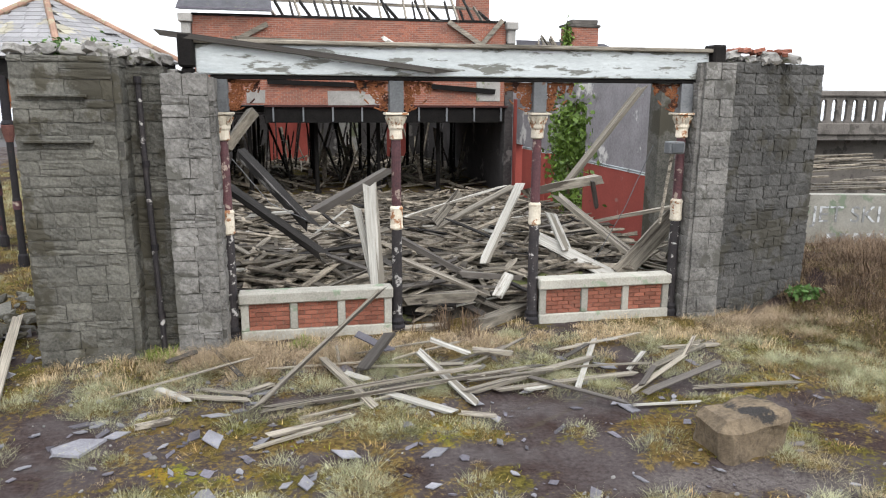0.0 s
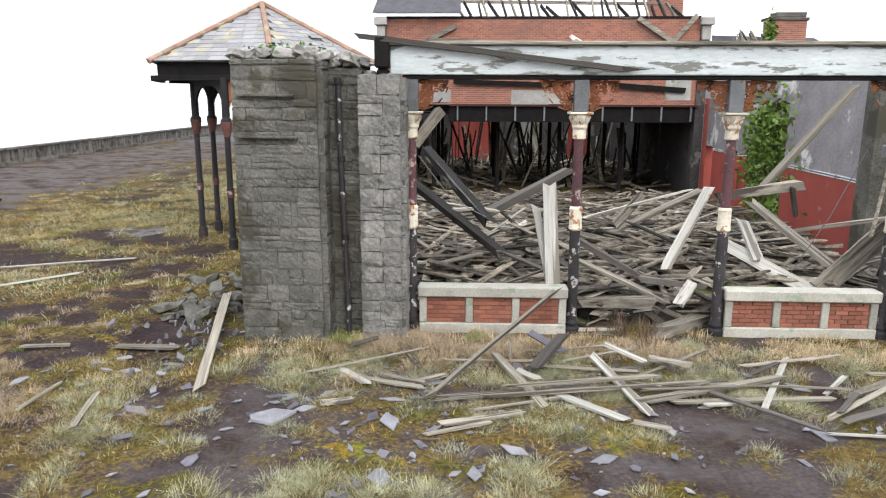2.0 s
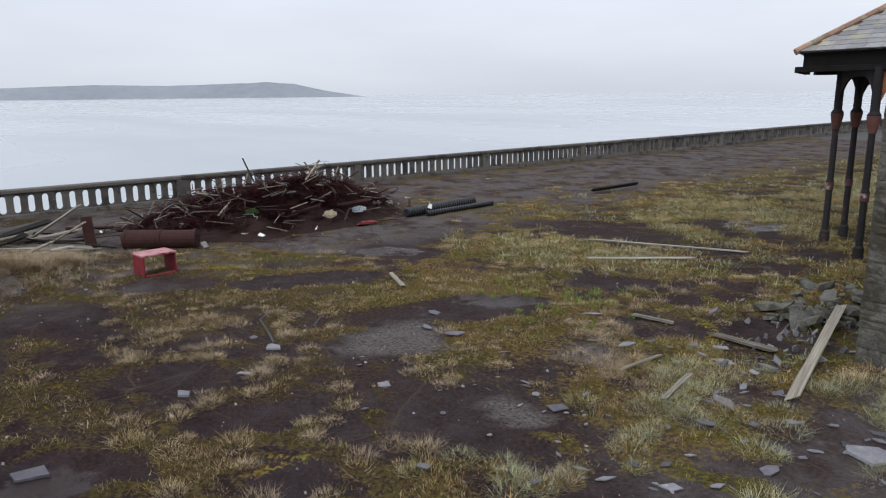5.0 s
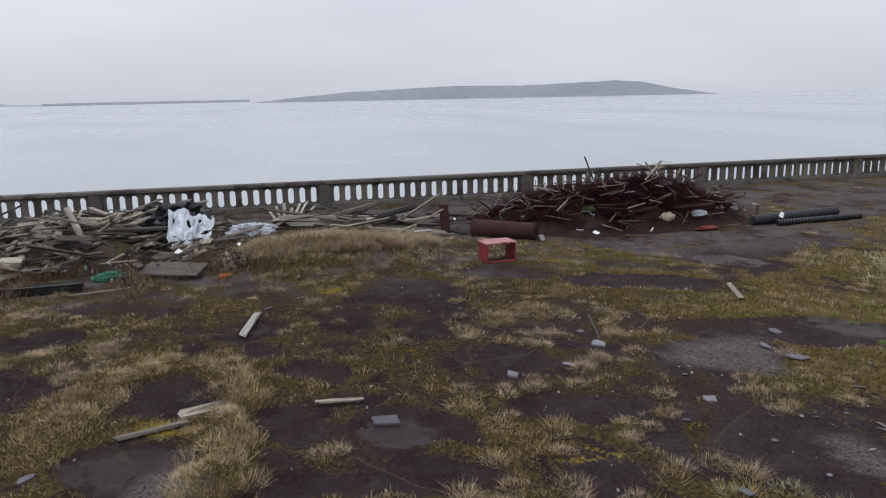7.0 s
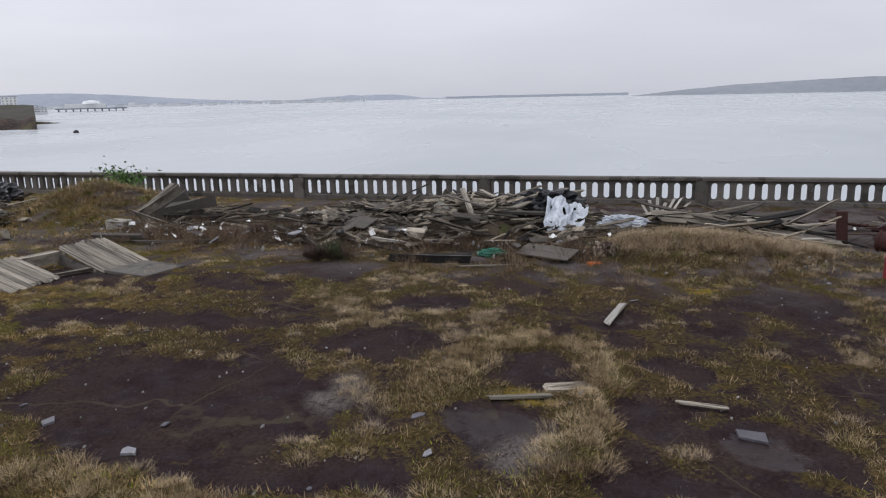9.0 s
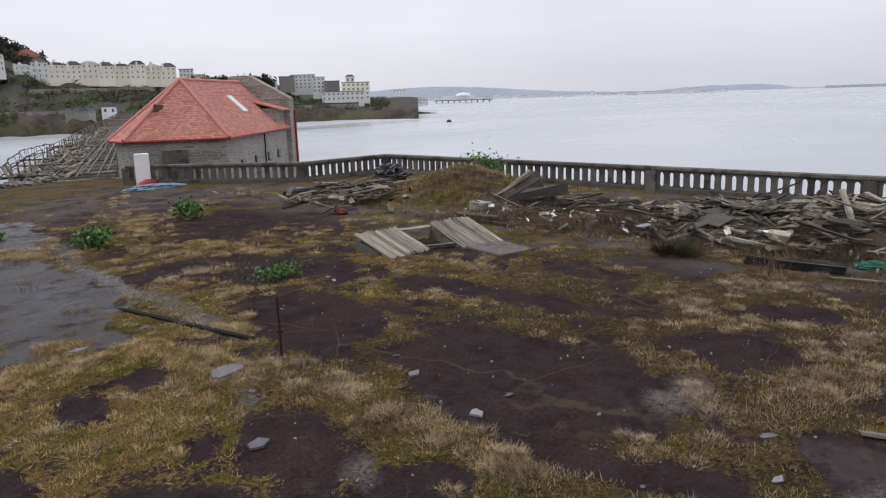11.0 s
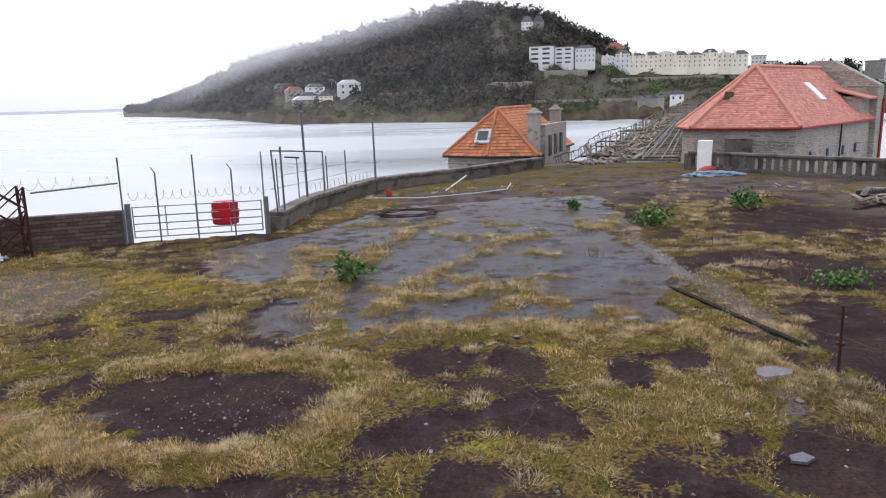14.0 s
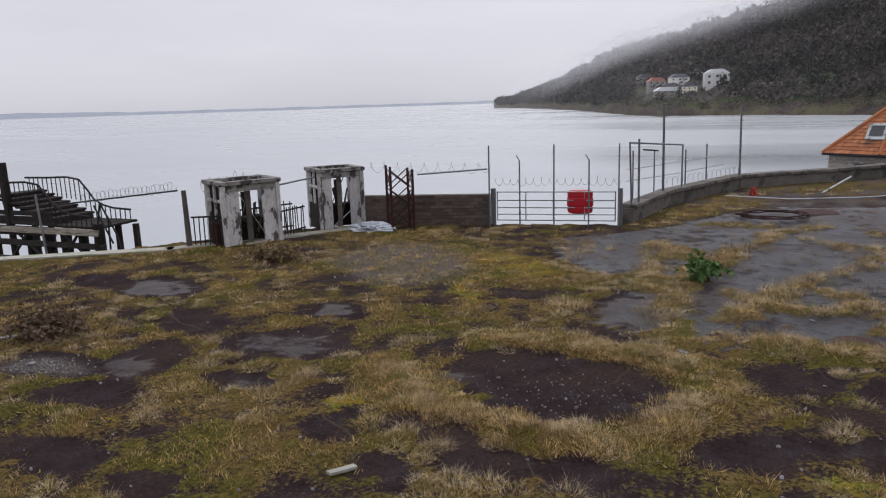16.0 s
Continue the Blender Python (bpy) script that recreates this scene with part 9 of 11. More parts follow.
# the pieces that stand out of the heap
for p, e, w_, h_, k in (((-20.1, -16.7, 0.25), (-21.0, -15.7, 1.15), 0.55, 0.42, "weathered_wood"), ((-20.3, -16.2, 0.2), (-20.8, -15.2, 0.95), 0.4, 0.4, "dark_wood"), ((-20.1, -15.4, 0.55), (-20.3, -13.9, 0.85), 0.36, 0.34, "dark_wood"),
                        ((-20.0, -15.6, 0.3), (-20.1, -13.6, 0.25), 0.3, 0.3, "burnt_wood"), ((-16.25, -6.3, 0.12), (-16.45, -4.4, 0.13), 0.26, 0.22, "burnt_wood"), ((-20.6, -0.1, 0.72), (-21.3, 3.5, 0.42), 0.22, 0.14, "weathered_wood"),
                        ((-20.7, 0.3, 0.52), (-20.9, 3.0, 0.34), 0.24, 0.12, "weathered_wood")):
    lay("heap_beam", p, e, w_, h_, k, "thick splintered beam sticking out of the heap", 0, "heap beams")
for p, e, w_, k in (((-19.5, -4.6, 0.6), (-20.8, -2.5, 1.3), 0.26, "weathered_wood"), ((-19.7, -4.8, 0.5), (-21.0, -2.9, 1.12), 0.2, "weathered_wood"), ((-18.9, -8.8, 0.1), (-20.0, -8.3, 0.62), 0.34, "weathered_wood"), ((-20.5, -10.3, 0.5), (-20.1, -6.8, 0.36), 0.26, "weathered_wood"),
                    ((-22.4, -8.2, 0.75), (-21.5, -6.9, 1.3), 0.2, "dark_wood"), ((-20.4, -7.4, 0.42), (-20.0, -6.4, 0.5), 0.32, "pale_wood"), ((-20.9, -3.6, 1.0), (-21.3, -2.0, 1.2), 0.18, "weathered_wood"), ((-20.8, 1.8, 0.42), (-20.1, 4.8, 0.12), 0.2, "dark_wood"),
                    ((-20.4, 2.2, 0.3), (-19.9, 4.7, 0.1), 0.26, "weathered_wood"), ((-21.2, 2.0, 0.5), (-20.6, 4.9, 0.2), 0.18, "dark_wood"), ((-19.9, 1.2, 0.3), (-20.6, 2.7, 0.55), 0.16, "weathered_wood"), ((-19.3, -17.6, 0.1), (-19.4, -14.9, 0.14), 0.2, "burnt_wood"), ((-18.9, -14.6, 0.08), (-19.3, -12.4, 0.12), 0.16, "weathered_wood")):
    lay("heap_plank", p, e, w_, 0.05, k, heap_labels[k], 0.2, "timber heap")
for i in range(7):
    y_ = 0.0 + 0.11 * i
    lay("fence_slat_plank", (-22.0, y_, 0.35), (-22.2 - 0.05 * i, y_ - 0.25 + 0.13 * i, 0.74 + 0.08 * (i % 3)), 0.09, 0.02, "pale_wood", "pale slat standing out of the heap", 0.0, "standing slats")
th = thing("concrete_block", (-19.1, -16.7, 0.02), 82, "grey concrete block beside the heap", "block")
part("block", rough(box(B(), (-0.38, -0.22, 0), (0.38, 0.22, 0.33), 0.02), 0.012, 3), "concrete", th)
th = thing("rusty_plate", (-20.1, 4.85, 0.0), 95, "rusty steel plate standing at the end of the heap", "plate", rx=-14)
part("plate", box(B(), (-0.14, -0.02, 0), (0.14, 0.02, 0.9), 0.005), "rust_dark", th)
th = thing("grey_panel", (-20.15, -6.1, 0.3), 82, "pale grey panel leaning on its corner", "panel", rx=-28)
part("panel", extrude_outline(B(), [(-0.75, 0.0), (0.0, -0.2), (0.7, 0.08), (0.62, 0.18), (-0.12, 0.78)], -0.02, 0.02), "limestone", th)
h = Heap()
for i in range(800):
    p, e = heap_bar(-10.4, -1.8, ln=(0.3, 1.4)) if i % 10 < 7 else heap_bar(-16.8, 4.5, -22.6, -18.4, (0.3, 1.6), 0.5)
    h.bar(p, e, q.uniform(0.02, 0.09), q.uniform(0.01, 0.03), q.uniform(-0.6, 0.6), q)
h.make("broken_timber", "heap_wood", "splintered boards and laths thrown in a heap", "rubble")
lit = Heap()
for i in range(130):
    y, x = (q.uniform(-17, 3), q.gauss(-18.6, 0.9)) if i % 4 else (q.gauss(10.4, 2.6), q.gauss(-19.4, 0.9))
    s = q.uniform(0.03, 0.11)
    rot = np.array(Euler((q.gauss(0, 0.6), q.gauss(0, 0.6), q.random() * 6)).to_matrix())
    c8 = np.array([(-1, -0.6, 0), (0.7, -0.8, 0.2), (1.1, 0.4, 0), (-0.5, 0.9, 0.3), (-1, -0.6, 0.12), (0.7, -0.8, 0.32), (1.1, 0.4, 0.12), (-0.5, 0.9, 0.42)]) * s
    lit.add(c8 @ rot.T + np.array([x, y, 0.12 + (0.3 if i % 4 else 0.35) * q.random()]), [(4, 5, 6, 7), (0, 1, 5, 4), (1, 2, 6, 5), (2, 3, 7, 6), (3, 0, 4, 7)])
lit.make("pale_litter", "white_render", "torn white scraps of plastic and plaster", "litter")
hb = np.array([(x, y, 0.12) for x, y in zip(g.normal(-18.6, 1.2, 480), g.uniform(-17, 3, 480))])
clumps("heap_brush", hb, 60, 0.34, 0.25, 0.75, 0.3, 1.4, 0.006, 0.012, "brown_stems", "brown dead weeds growing through the timber heap", plain=True)
# dark bushes of dead stems in the heap, and the fluffy bank before its end
bush = np.concatenate([np.stack([g.normal(x, sx, k), g.normal(y, sy, k), np.full(k, 0.1)], 1) for x, y, sx, sy, k in ((-18.3, -4.8, 0.25, 0.45, 12), (-18.8, -10.4, 0.4, 0.8, 20), (-16.2, -7.8, 0.15, 0.4, 7), (-20.6, -13.0, 0.5, 0.8, 16), (-17.5, -1.3, 0.3, 0.4, 7), (-15.3, -14.2, 0.2, 0.3, 5))])
clumps("dead_bush", bush, 260, 0.30, 0.30, 0.80, 0.3, 1.3, 0.005, 0.010, "dark_stems", "dark bushes of dead stems among the rubbish", plain=True)
sward = np.array([(x, y, height(x, y)) for x, y in zip(g.normal(-18.2, 0.55, 150), g.uniform(-0.8, 4.0, 150))])
clumps("bank_fluff", sward, 200, 0.30, 0.16, 0.42, 0.4, 1.5, 0.005, 0.009, "dead_fluff", "fluffy grey-brown grass on the bank before the heap", plain=True)
rub = Heap()
for i in range(420):
    y, x = q.uniform(-18, 4), q.gauss(-18.8, 1.2)
    s = q.uniform(0.02, 0.06)
    rot = np.array(Euler((q.random() * 6, q.random() * 6, 0)).to_matrix())
    rub.add((ICO1_V * np.array([s * 1.5, s, s * 0.6])) @ rot.T + np.array([x, y, 0.05 + q.random() * 0.25]), ICO1_F)
rub.make("mixed_rubble", "stone_small", "pale broken rubble and litter in the heap", "rubble")
for i in range(26):
    y, x = q.uniform(-22, 2), q.gauss(-18.3, 0.9)
    ob = new("litter_sheet", q.choice(SHARDS))
    s = q.uniform(0.2, 0.6)
    ob.matrix_basis = pose(x, y, 0.16 + q.random() * 0.3, q.uniform(-25, 25), q.uniform(-25, 25), q.uniform(0, 360)) @ Matrix.Diagonal((s, s, 0.3, 1))
    tagged(ob, "broken grey board in the rubbish heap", "board", "heap litter")


def crumple(name, at, size, material, label, seed, cat):
    bm = B()
    bmesh.ops.create_icosphere(bm, subdivisions=4, radius=1.0)
    for v in bm.verts:
        c = v.co.copy()
        f = 1 + 0.35 * noise.noise(c * 1.4 + Vector((seed, 0, 0))) + 0.5 * (0.35 - abs(noise.noise(c * 2.6 + Vector((0, seed, 0))))) + 0.55 * (0.3 - abs(noise.noise(Vector((c.x * 5, c.y * 5, c.z * 1.6)))))
        v.co = Vector((c.x * size[0], c.y * size[1], max(-0.25, c.z) * size[2])) * f
    th = thing(name, at, 0, label, cat)
    part("sheet", bm, material, th)
    return th


def drape(at, wide, tall, material, label, seed):
    """A torn sheet hanging over a heap in tight folds."""
    bm = B()
    n_ = 34
    vs = []
    for i in range(n_ + 1):
        row = []
        for j in range(n_ + 1):
            u, v = i / n_ - 0.5, j / n_
            k = 1 - 0.45 * v + 0.18 * noise.noise(Vector((v * 3, seed, 0)))
            y = u * wide * k + 0.12 * noise.noise(Vector((u * 4, v * 3, seed)))
            fold = 0.16 * (0.4 - abs(noise.noise(Vector((u * 7, v * 1.3, seed))))) + 0.10 * (0.4 - abs(noise.noise(Vector((u * 15, v * 4, seed)))))
            x = 0.55 * v + fold - 0.35 * (1 - v) ** 3
            z = tall * (1 - v) * (0.85 + 0.25 * noise.noise(Vector((u * 3, 0, seed)))) + 0.12 * noise.noise(Vector((u * 9, v * 7, seed)))
            row.append(bm.verts.new((x, y, max(0.02, z))))
        vs.append(row)
    for i in range(n_):
        for j in range(n_):
            if noise.noise(Vector((i * 0.22, j * 0.22, seed))) > -0.42:
                bm.faces.new((vs[i][j], vs[i + 1][j], vs[i + 1][j + 1], vs[i][j + 1]))
    bmesh.ops.delete(bm, geom=[v for v in bm.verts if not v.link_faces], context="VERTS")
    bmesh.ops.solidify(bm, geom=bm.faces[:], thickness=0.012)
    th = thing("plastic_sheet", at, 0, label, "plastic sheet")
    part("sheet", bm, material, th)


drape((-19.5, -2.3, 0.05), 1.15, 1.15, "plastic_sheet", "torn white plastic sheeting draped over the timber heap", 2.3)
crumple("plastic_sheet", (-20.2, -0.7, 0.45), (0.3, 0.6, 0.2), "plastic_sheet", "crumpled white plastic sheeting on the timber heap", 5.0, "plastic sheet")
crumple("black_bag", (-20.6, -2.9, 0.85), (0.55, 0.9, 0.4), "black_plastic", "black plastic bag on top of the heap", 3.0, "bag")
mat("torn_sack", (0.10, 0.07, 0.05), (0.42, 0.34, 0.26), 3.0, 0.85, 0.4, 14, spots=(0.05, 0.03, 0.025), spot_at=0.5, spot_scale=4.0)
crumple("litter_bag", (-17.2, -1.1, 0.2), (0.18, 0.26, 0.24), "torn_sack", "torn pale sack beside the heap", 6.0, "sack")
mat("blue_sheet", (0.10, 0.16, 0.22), (0.22, 0.30, 0.38), 3, 0.5, 0.3, 12)
crumple("blue_tarpaulin", (-15.8, -35.0, 0.06), (1.2, 0.6, 0.16), "blue_sheet", "crumpled blue-grey tarpaulin by the boat house", 7.0, "tarpaulin")
mat("green_net", (0.01, 0.06, 0.04), (0.03, 0.14, 0.09), 5, 0.7, 0.4, 30)
crumple("green_net", (-17.3, -3.9, 0.08), (0.2, 0.34, 0.12), "green_net", "tangle of green netting at the heap's edge", 8.0, "net")
mat("orange_plastic", (0.55, 0.12, 0.02), (0.7, 0.2, 0.04), 5, 0.5, 0.1, 30)
th = thing("orange_crate", (-16.6, -1.3, 0.02), 20, "small orange plastic crate end on the ground", "crate")
part("crate", box(B(), (-0.1, -0.16, 0), (0.1, 0.16, 0.1), 0.01), "orange_plastic", th)
for a, b, w_, l_, z, rx in ((-17.2, -2.5, 0.62, 1.5, 0.20, 14), (-19.0, -8.2, 0.6, 1.0, 0.5, 20)):
    th = thing("loose_board", (a, b, z), q.uniform(60, 110), "grey flat board lying on the heap", "board", "loose boards", rx=rx)
    part("board", box(B(), (-l_ / 2, -w_ / 2, -0.02), (l_ / 2, w_ / 2, 0.02), 0.005), "dark_wood", th)

mat("maroon_brush", (0.012, 0.004, 0.005), (0.070, 0.020, 0.022), 1.5, 0.95, 0.0, 8, island=0.45, world_space=True, spec=0.08)
# scrap iron heap: bent bars and brambles
sc = Heap()


def strand(h_, p, n_, step, rad, wild, rnd):
    d = Vector((rnd.gauss(0, 1), rnd.gauss(0, 1), rnd.gauss(-0.05, 0.22))).normalized()
    for _ in range(n_):
        e = p + d * step
        e.z = max(0.04, e.z)
        h_.bar(p, e, rad, rad, 0, rnd)
        p = e
        d = (d + Vector((rnd.gauss(0, wild), rnd.gauss(0, wild), rnd.gauss(-0.08, wild * 0.5)))).normalized()


def scrap_z(u, v):
    return 1.25 * max(0.0, 1 - u * u - v * v) ** 0.7 * (0.95 + 0.12 * math.sin(3.0 * v + 0.3) + 0.10 * math.sin(7.0 * u + 5.0 * v))


bm = B()
gv = [[None] * 25 for _ in range(25)]
for i in range(25):
    for j in range(25):
        u, v = i / 12 - 1, j / 12 - 1
        x, y = -20.6 + 2.5 * u, 10.4 + 4.6 * v
        gv[i][j] = bm.verts.new((x, y, scrap_z(u, v) * (0.75 + 0.5 * noise.noise(Vector((x, y, 0)) * 1.3)) - 0.02))
for i in range(24):
    for j in range(24):
        bm.faces.new((gv[i][j], gv[i + 1][j], gv[i + 1][j + 1], gv[i][j + 1]))
mat("rust_bed", (0.015, 0.009, 0.008), (0.06, 0.03, 0.024), 4, 0.95, 0.9, 20, world_space=True)
tagged(solid("scrap_bed", bm, "rust_bed", "dark rusted core of the scrap heap", "scrap"), kind="stuff")
for i in range(520):
    u, v = q.uniform(-1, 1), q.uniform(-1, 1)
    if u * u + v * v > 1.05:
        continue
    z = scrap_z(u, v) + q.uniform(-0.1, 0.25)
    strand(sc, Vector((-20.6 + 2.5 * u, 10.4 + 4.6 * v, max(0.05, z))), q.randint(4, 9), q.uniform(0.10, 0.25), q.uniform(0.004, 0.010), 0.3, q)
sc.make("scrap_iron", "rust_dark", "tangled rusty bars and wire in a scrap heap", "scrap")
brush = np.array([(-20.6 + 2.3 * u, 10.4 + 4.4 * v, max(0.02, scrap_z(u, v) - 0.05)) for u, v in g.uniform(-0.98, 0.98, (1300, 2)) if u * u + v * v < 0.95])
clumps("rusty_brush", brush, 80, 0.34, 0.18, 0.5, 0.4, 1.8, 0.005, 0.010, "maroon_brush", "matted dark red-brown brush in the scrap heap", plain=True)
for i in range(46):
    u, v = q.uniform(-0.9, 0.9), q.uniform(-1, 1)
    p = Vector((-20.6 + 2.3 * u, 10.4 + 4.4 * v, max(0.1, scrap_z(u, v)) + 0.05))
    e = p + Vector((q.uniform(-0.6, 0.6), q.uniform(-1.4, 1.4), q.uniform(-0.3, 0.4)))
    e.z = max(0.05, e.z)
    hh = Heap()
    hh.bar(p, e, q.uniform(0.02, 0.06), q.uniform(0.015, 0.03), q.random(), q)
    tagged(hh.make("scrap_bar", "rust_dark", "", "", kind=""), "bent rusty iron bar in the scrap heap", "scrap bar", "scrap bars")
for i in range(12):
    u, v = q.uniform(0.2, 1.0), q.uniform(-1, 1)
    ob = new("scrap_stone", q.choice(ROCKS))
    s = q.uniform(0.06, 0.15)
    ob.matrix_basis = pose(-20.6 + 2.7 * u, 10.4 + 4.6 * v, 0.1 + scrap_z(u, v) * 0.6, q.uniform(0, 90), q.uniform(0, 90), q.uniform(0, 360)) @ Matrix.Diagonal((s, s * 1.2, s * 0.8, 1))
    tagged(ob, "pale concrete lump in the scrap heap", "rubble", "scrap lumps")
drum = thing("rusty_cylinder", (-19.0, 6.3, 0.26), 53, "dark rusted iron cylinder lying at the end of the scrap heap", "cylinder")
part("shell", tube(B(), (-0.95, 0, 0), (0.95, 0, 0), 0.26, 0.24, n=18), "rust_dark", drum)
for x_ in (-0.9, 0.0, 0.9):
    part("hoop", tube(B(), (x_ - 0.03, 0, 0), (x_ + 0.03, 0, 0), 0.275, n=18), "rust_dark", drum)
mat("cream_scrap", (0.35, 0.28, 0.19), (0.66, 0.57, 0.42), 5, 0.8, 0.3, 20)
crumple("torn_board", (-18.5, 11.2, 0.38), (0.10, 0.20, 0.15), "cream_scrap", "torn cream board in the scrap heap", 15.0, "board")
crumple("plastic_scrap", (-18.6, 12.3, 0.42), (0.13, 0.20, 0.12), "plastic_sheet", "grey-white plastic scrap in the heap", 16.0, "plastic")
crumple("plastic_scrap", (-20.4, 12.2, 1.15), (0.14, 0.2, 0.09), "plastic_sheet", "white plastic scrap on top of the heap", 17.0, "plastic")
crumple("red_scrap", (-18.1, 12.3, 0.08), (0.14, 0.28, 0.06), "red_dull", "dull red metal scrap at the heap's foot", 18.0, "scrap")
crumple("moss_clump", (-19.2, 9.0, 0.62), (0.14, 0.18, 0.12), "leaf", "small green clump growing in the scrap heap", 19.0, "plant")
pale_s, pale_c = Heap(), Heap()
for i in range(150):
    u, v = q.uniform(-0.3, 1.0), q.uniform(-0.95, 0.95)
    if u * u + v * v > 1:
        continue
    p = Vector((-20.6 + 2.5 * u, 10.4 + 4.6 * v, scrap_z(u, v) + q.uniform(0.05, 0.3)))
    if i % 7:
        d_ = Vector((q.gauss(0, 0.5), q.gauss(0, 1), q.gauss(0, 0.35))).normalized() * q.uniform(0.2, 0.9)
        pale_s.bar(p, p + d_, q.uniform(0.010, 0.03), q.uniform(0.006, 0.014), q.random(), q)
    else:
        strand(pale_c, p, q.randint(6, 12), 0.11, 0.009, 0.5, q)
pale_s.make("scrap_sticks", "heap_wood", "broken sticks and laths in the scrap heap", "scrap")
pale_c.make("scrap_cables", "grey_steel", "grey curled cables in the scrap heap", "scrap")
# smaller litter heap near the boat house
h = Heap()
for i in range(240):
    x, y = q.gauss(-19.5, 1.6), q.gauss(-23.5, 1.4)
    a = q.uniform(0, math.pi)
    l_ = q.uniform(0.3, 1.6)
    z = 0.06 + q.random() * 0.45
    h.bar((x, y, z), (x + l_ * math.cos(a), y + l_ * math.sin(a), max(0.05, z + q.gauss(0, 0.15))), q.uniform(0.03, 0.12), q.uniform(0.01, 0.03), q.uniform(-0.5, 0.5), q)
h.make("litter_heap", "heap_wood", "pale broken boards and litter in a low heap", "rubble")
crumple("black_bag", (-22.5, -25.0, 0.5), (0.5, 0.8, 0.5), "black_plastic", "black plastic bag on the litter heap", 9.0, "bag")
crumple("red_bag", (-15.9, -20.6, 0.06), (0.16, 0.30, 0.11), "red_dull", "small red sack on the asphalt", 4.0, "sack")

# faded box top, paler also for light from above put into its colour
mat("faded_lit_red", (0.40, 0.14, 0.15), (0.58, 0.30, 0.31), 4.0, 0.6, 0.2, 20, spots=(0.25, 0.03, 0.04), spot_at=0.58, spot_scale=5)
mat("maroon_paint", (0.13, 0.012, 0.018), (0.26, 0.03, 0.04), 4.0, 0.6, 0.3, 30, spots=(0.06, 0.02, 0.02), spot_at=0.58, spot_scale=5)


def corrugated_pipe(p_, e_, rad):
    p_, e_ = Vector(p_), Vector(e_)
    n_ = int((e_ - p_).length / 0.06)
    th = thing("corrugated_pipe", p_, 0, "black corrugated plastic pipe lying on the asphalt", "pipe", "corrugated pipes")
    bm = lathe(B(), [(rad * (1.0 if i % 2 else 0.8), 0.06 * i) for i in range(n_ + 1)], 14)
    ob = part("pipe", bm, "black_plastic", th)
    ob.matrix_basis = (e_ - p_).to_track_quat("Z", "Y").to_matrix().to_4x4()
    return th


corrugated_pipe((-18.34, 14.0, 0.17), (-18.8, 17.4, 0.17), 0.16)
corrugated_pipe((-18.0, 14.6, 0.11), (-18.2, 17.8, 0.11), 0.10)
corrugated_pipe((-17.31, -26.06, 0.16), (-21.03, -26.28, 0.22), 0.17)
# red metal box lying open
rb = thing("red_box", (-16.3, 5.2, 0.02), 96, "open red metal cabinet carcass on its side", "cabinet")
for nm, lo, hi in (("top", (-0.40, -0.28, 0.47), (0.40, 0.28, 0.51)), ("side", (-0.38, -0.28, 0.0), (-0.35, 0.28, 0.47)), ("side", (0.35, -0.28, 0.0), (0.38, 0.28, 0.47)), ("base_rail", (-0.36, -0.27, 0.0), (0.36, -0.21, 0.05)), ("back_rail", (-0.35, 0.22, 0.4), (0.35, 0.26, 0.47))):
    part(nm, rough(box(B(), lo, hi, 0.006), 0.006, 3), {"top": "faded_lit_red"}.get(nm, "maroon_paint"), rb)

# ---- parapets, gate, kiosks, fence along the landward edge ----
def run_wall(name, p, q_, h, thick, material, label, cop=None):
    p, q_ = Vector((*p, 0)), Vector((*q_, 0))
    d = q_ - p
    th = thing(name, p, math.degrees(math.atan2(d.y, d.x)), label, "wall", "parapet walls")
    bm = box(B(), (-0.1, -thick / 2, -0.2), (d.length + 0.1, thick / 2, h))
    part("wall", bm, material, th)
    if cop:
        k = max(1, round(d.length / 1.4))
        for i in range(k):
            part("coping_stone", rough(box(B(), (d.length * i / k + 0.01, -thick / 2 - 0.07, h), (d.length * (i + 1) / k - 0.01, thick / 2 + 0.07, h + cop), 0.02), 0.012, 2, i), "dark_concrete", th)
    return th


for p, e in (((-8.7, -42.3), (-3.0, -37.1)), ((-3.0, -37.1), (1.0, -33.9)), ((1.0, -33.9), (3.4, -28.2)), ((3.4, -28.2), (4.15, -24.2))):
    run_wall("parapet", p, e, 0.48, 0.4, "dark_concrete", "low weathered stone parapet with flat coping", 0.14)
wl_ = run_wall("boundary_wall", (8.6, -22.95), (12.6, -21.9), 1.02, 0.35, "mortar", "old dark brick boundary wall")
mat("dark_brick", (0.05, 0.035, 0.03), (0.15, 0.11, 0.095), 4, 0.92, 0.5, 40, rand=0.35)
DB = finish("brick", box(B(), (-0.5, -0.5, -0.5), (0.5, 0.5, 0.5), 0.05), "dark_brick")
for i in range(9):
    for j in range(14):
        ob = new("brick", DB)
        ob.parent = wl_
        ob.matrix_basis = pose(0.15 + j * 0.29 + (0.14 if i % 2 else 0), 0.175, 0.06 + i * 0.115) @ Matrix.Diagonal((0.275, 0.06, 0.1, 1))
run_wall("edge_kerb", (12.4, -21.3), (16.4, -16.6), 0.06, 0.5, "concrete", "broken concrete kerb along the terrace edge")
run_wall("edge_kerb", (16.4, -16.6), (22.0, -13.2), 0.06, 0.5, "concrete", "broken concrete kerb along the terrace edge")

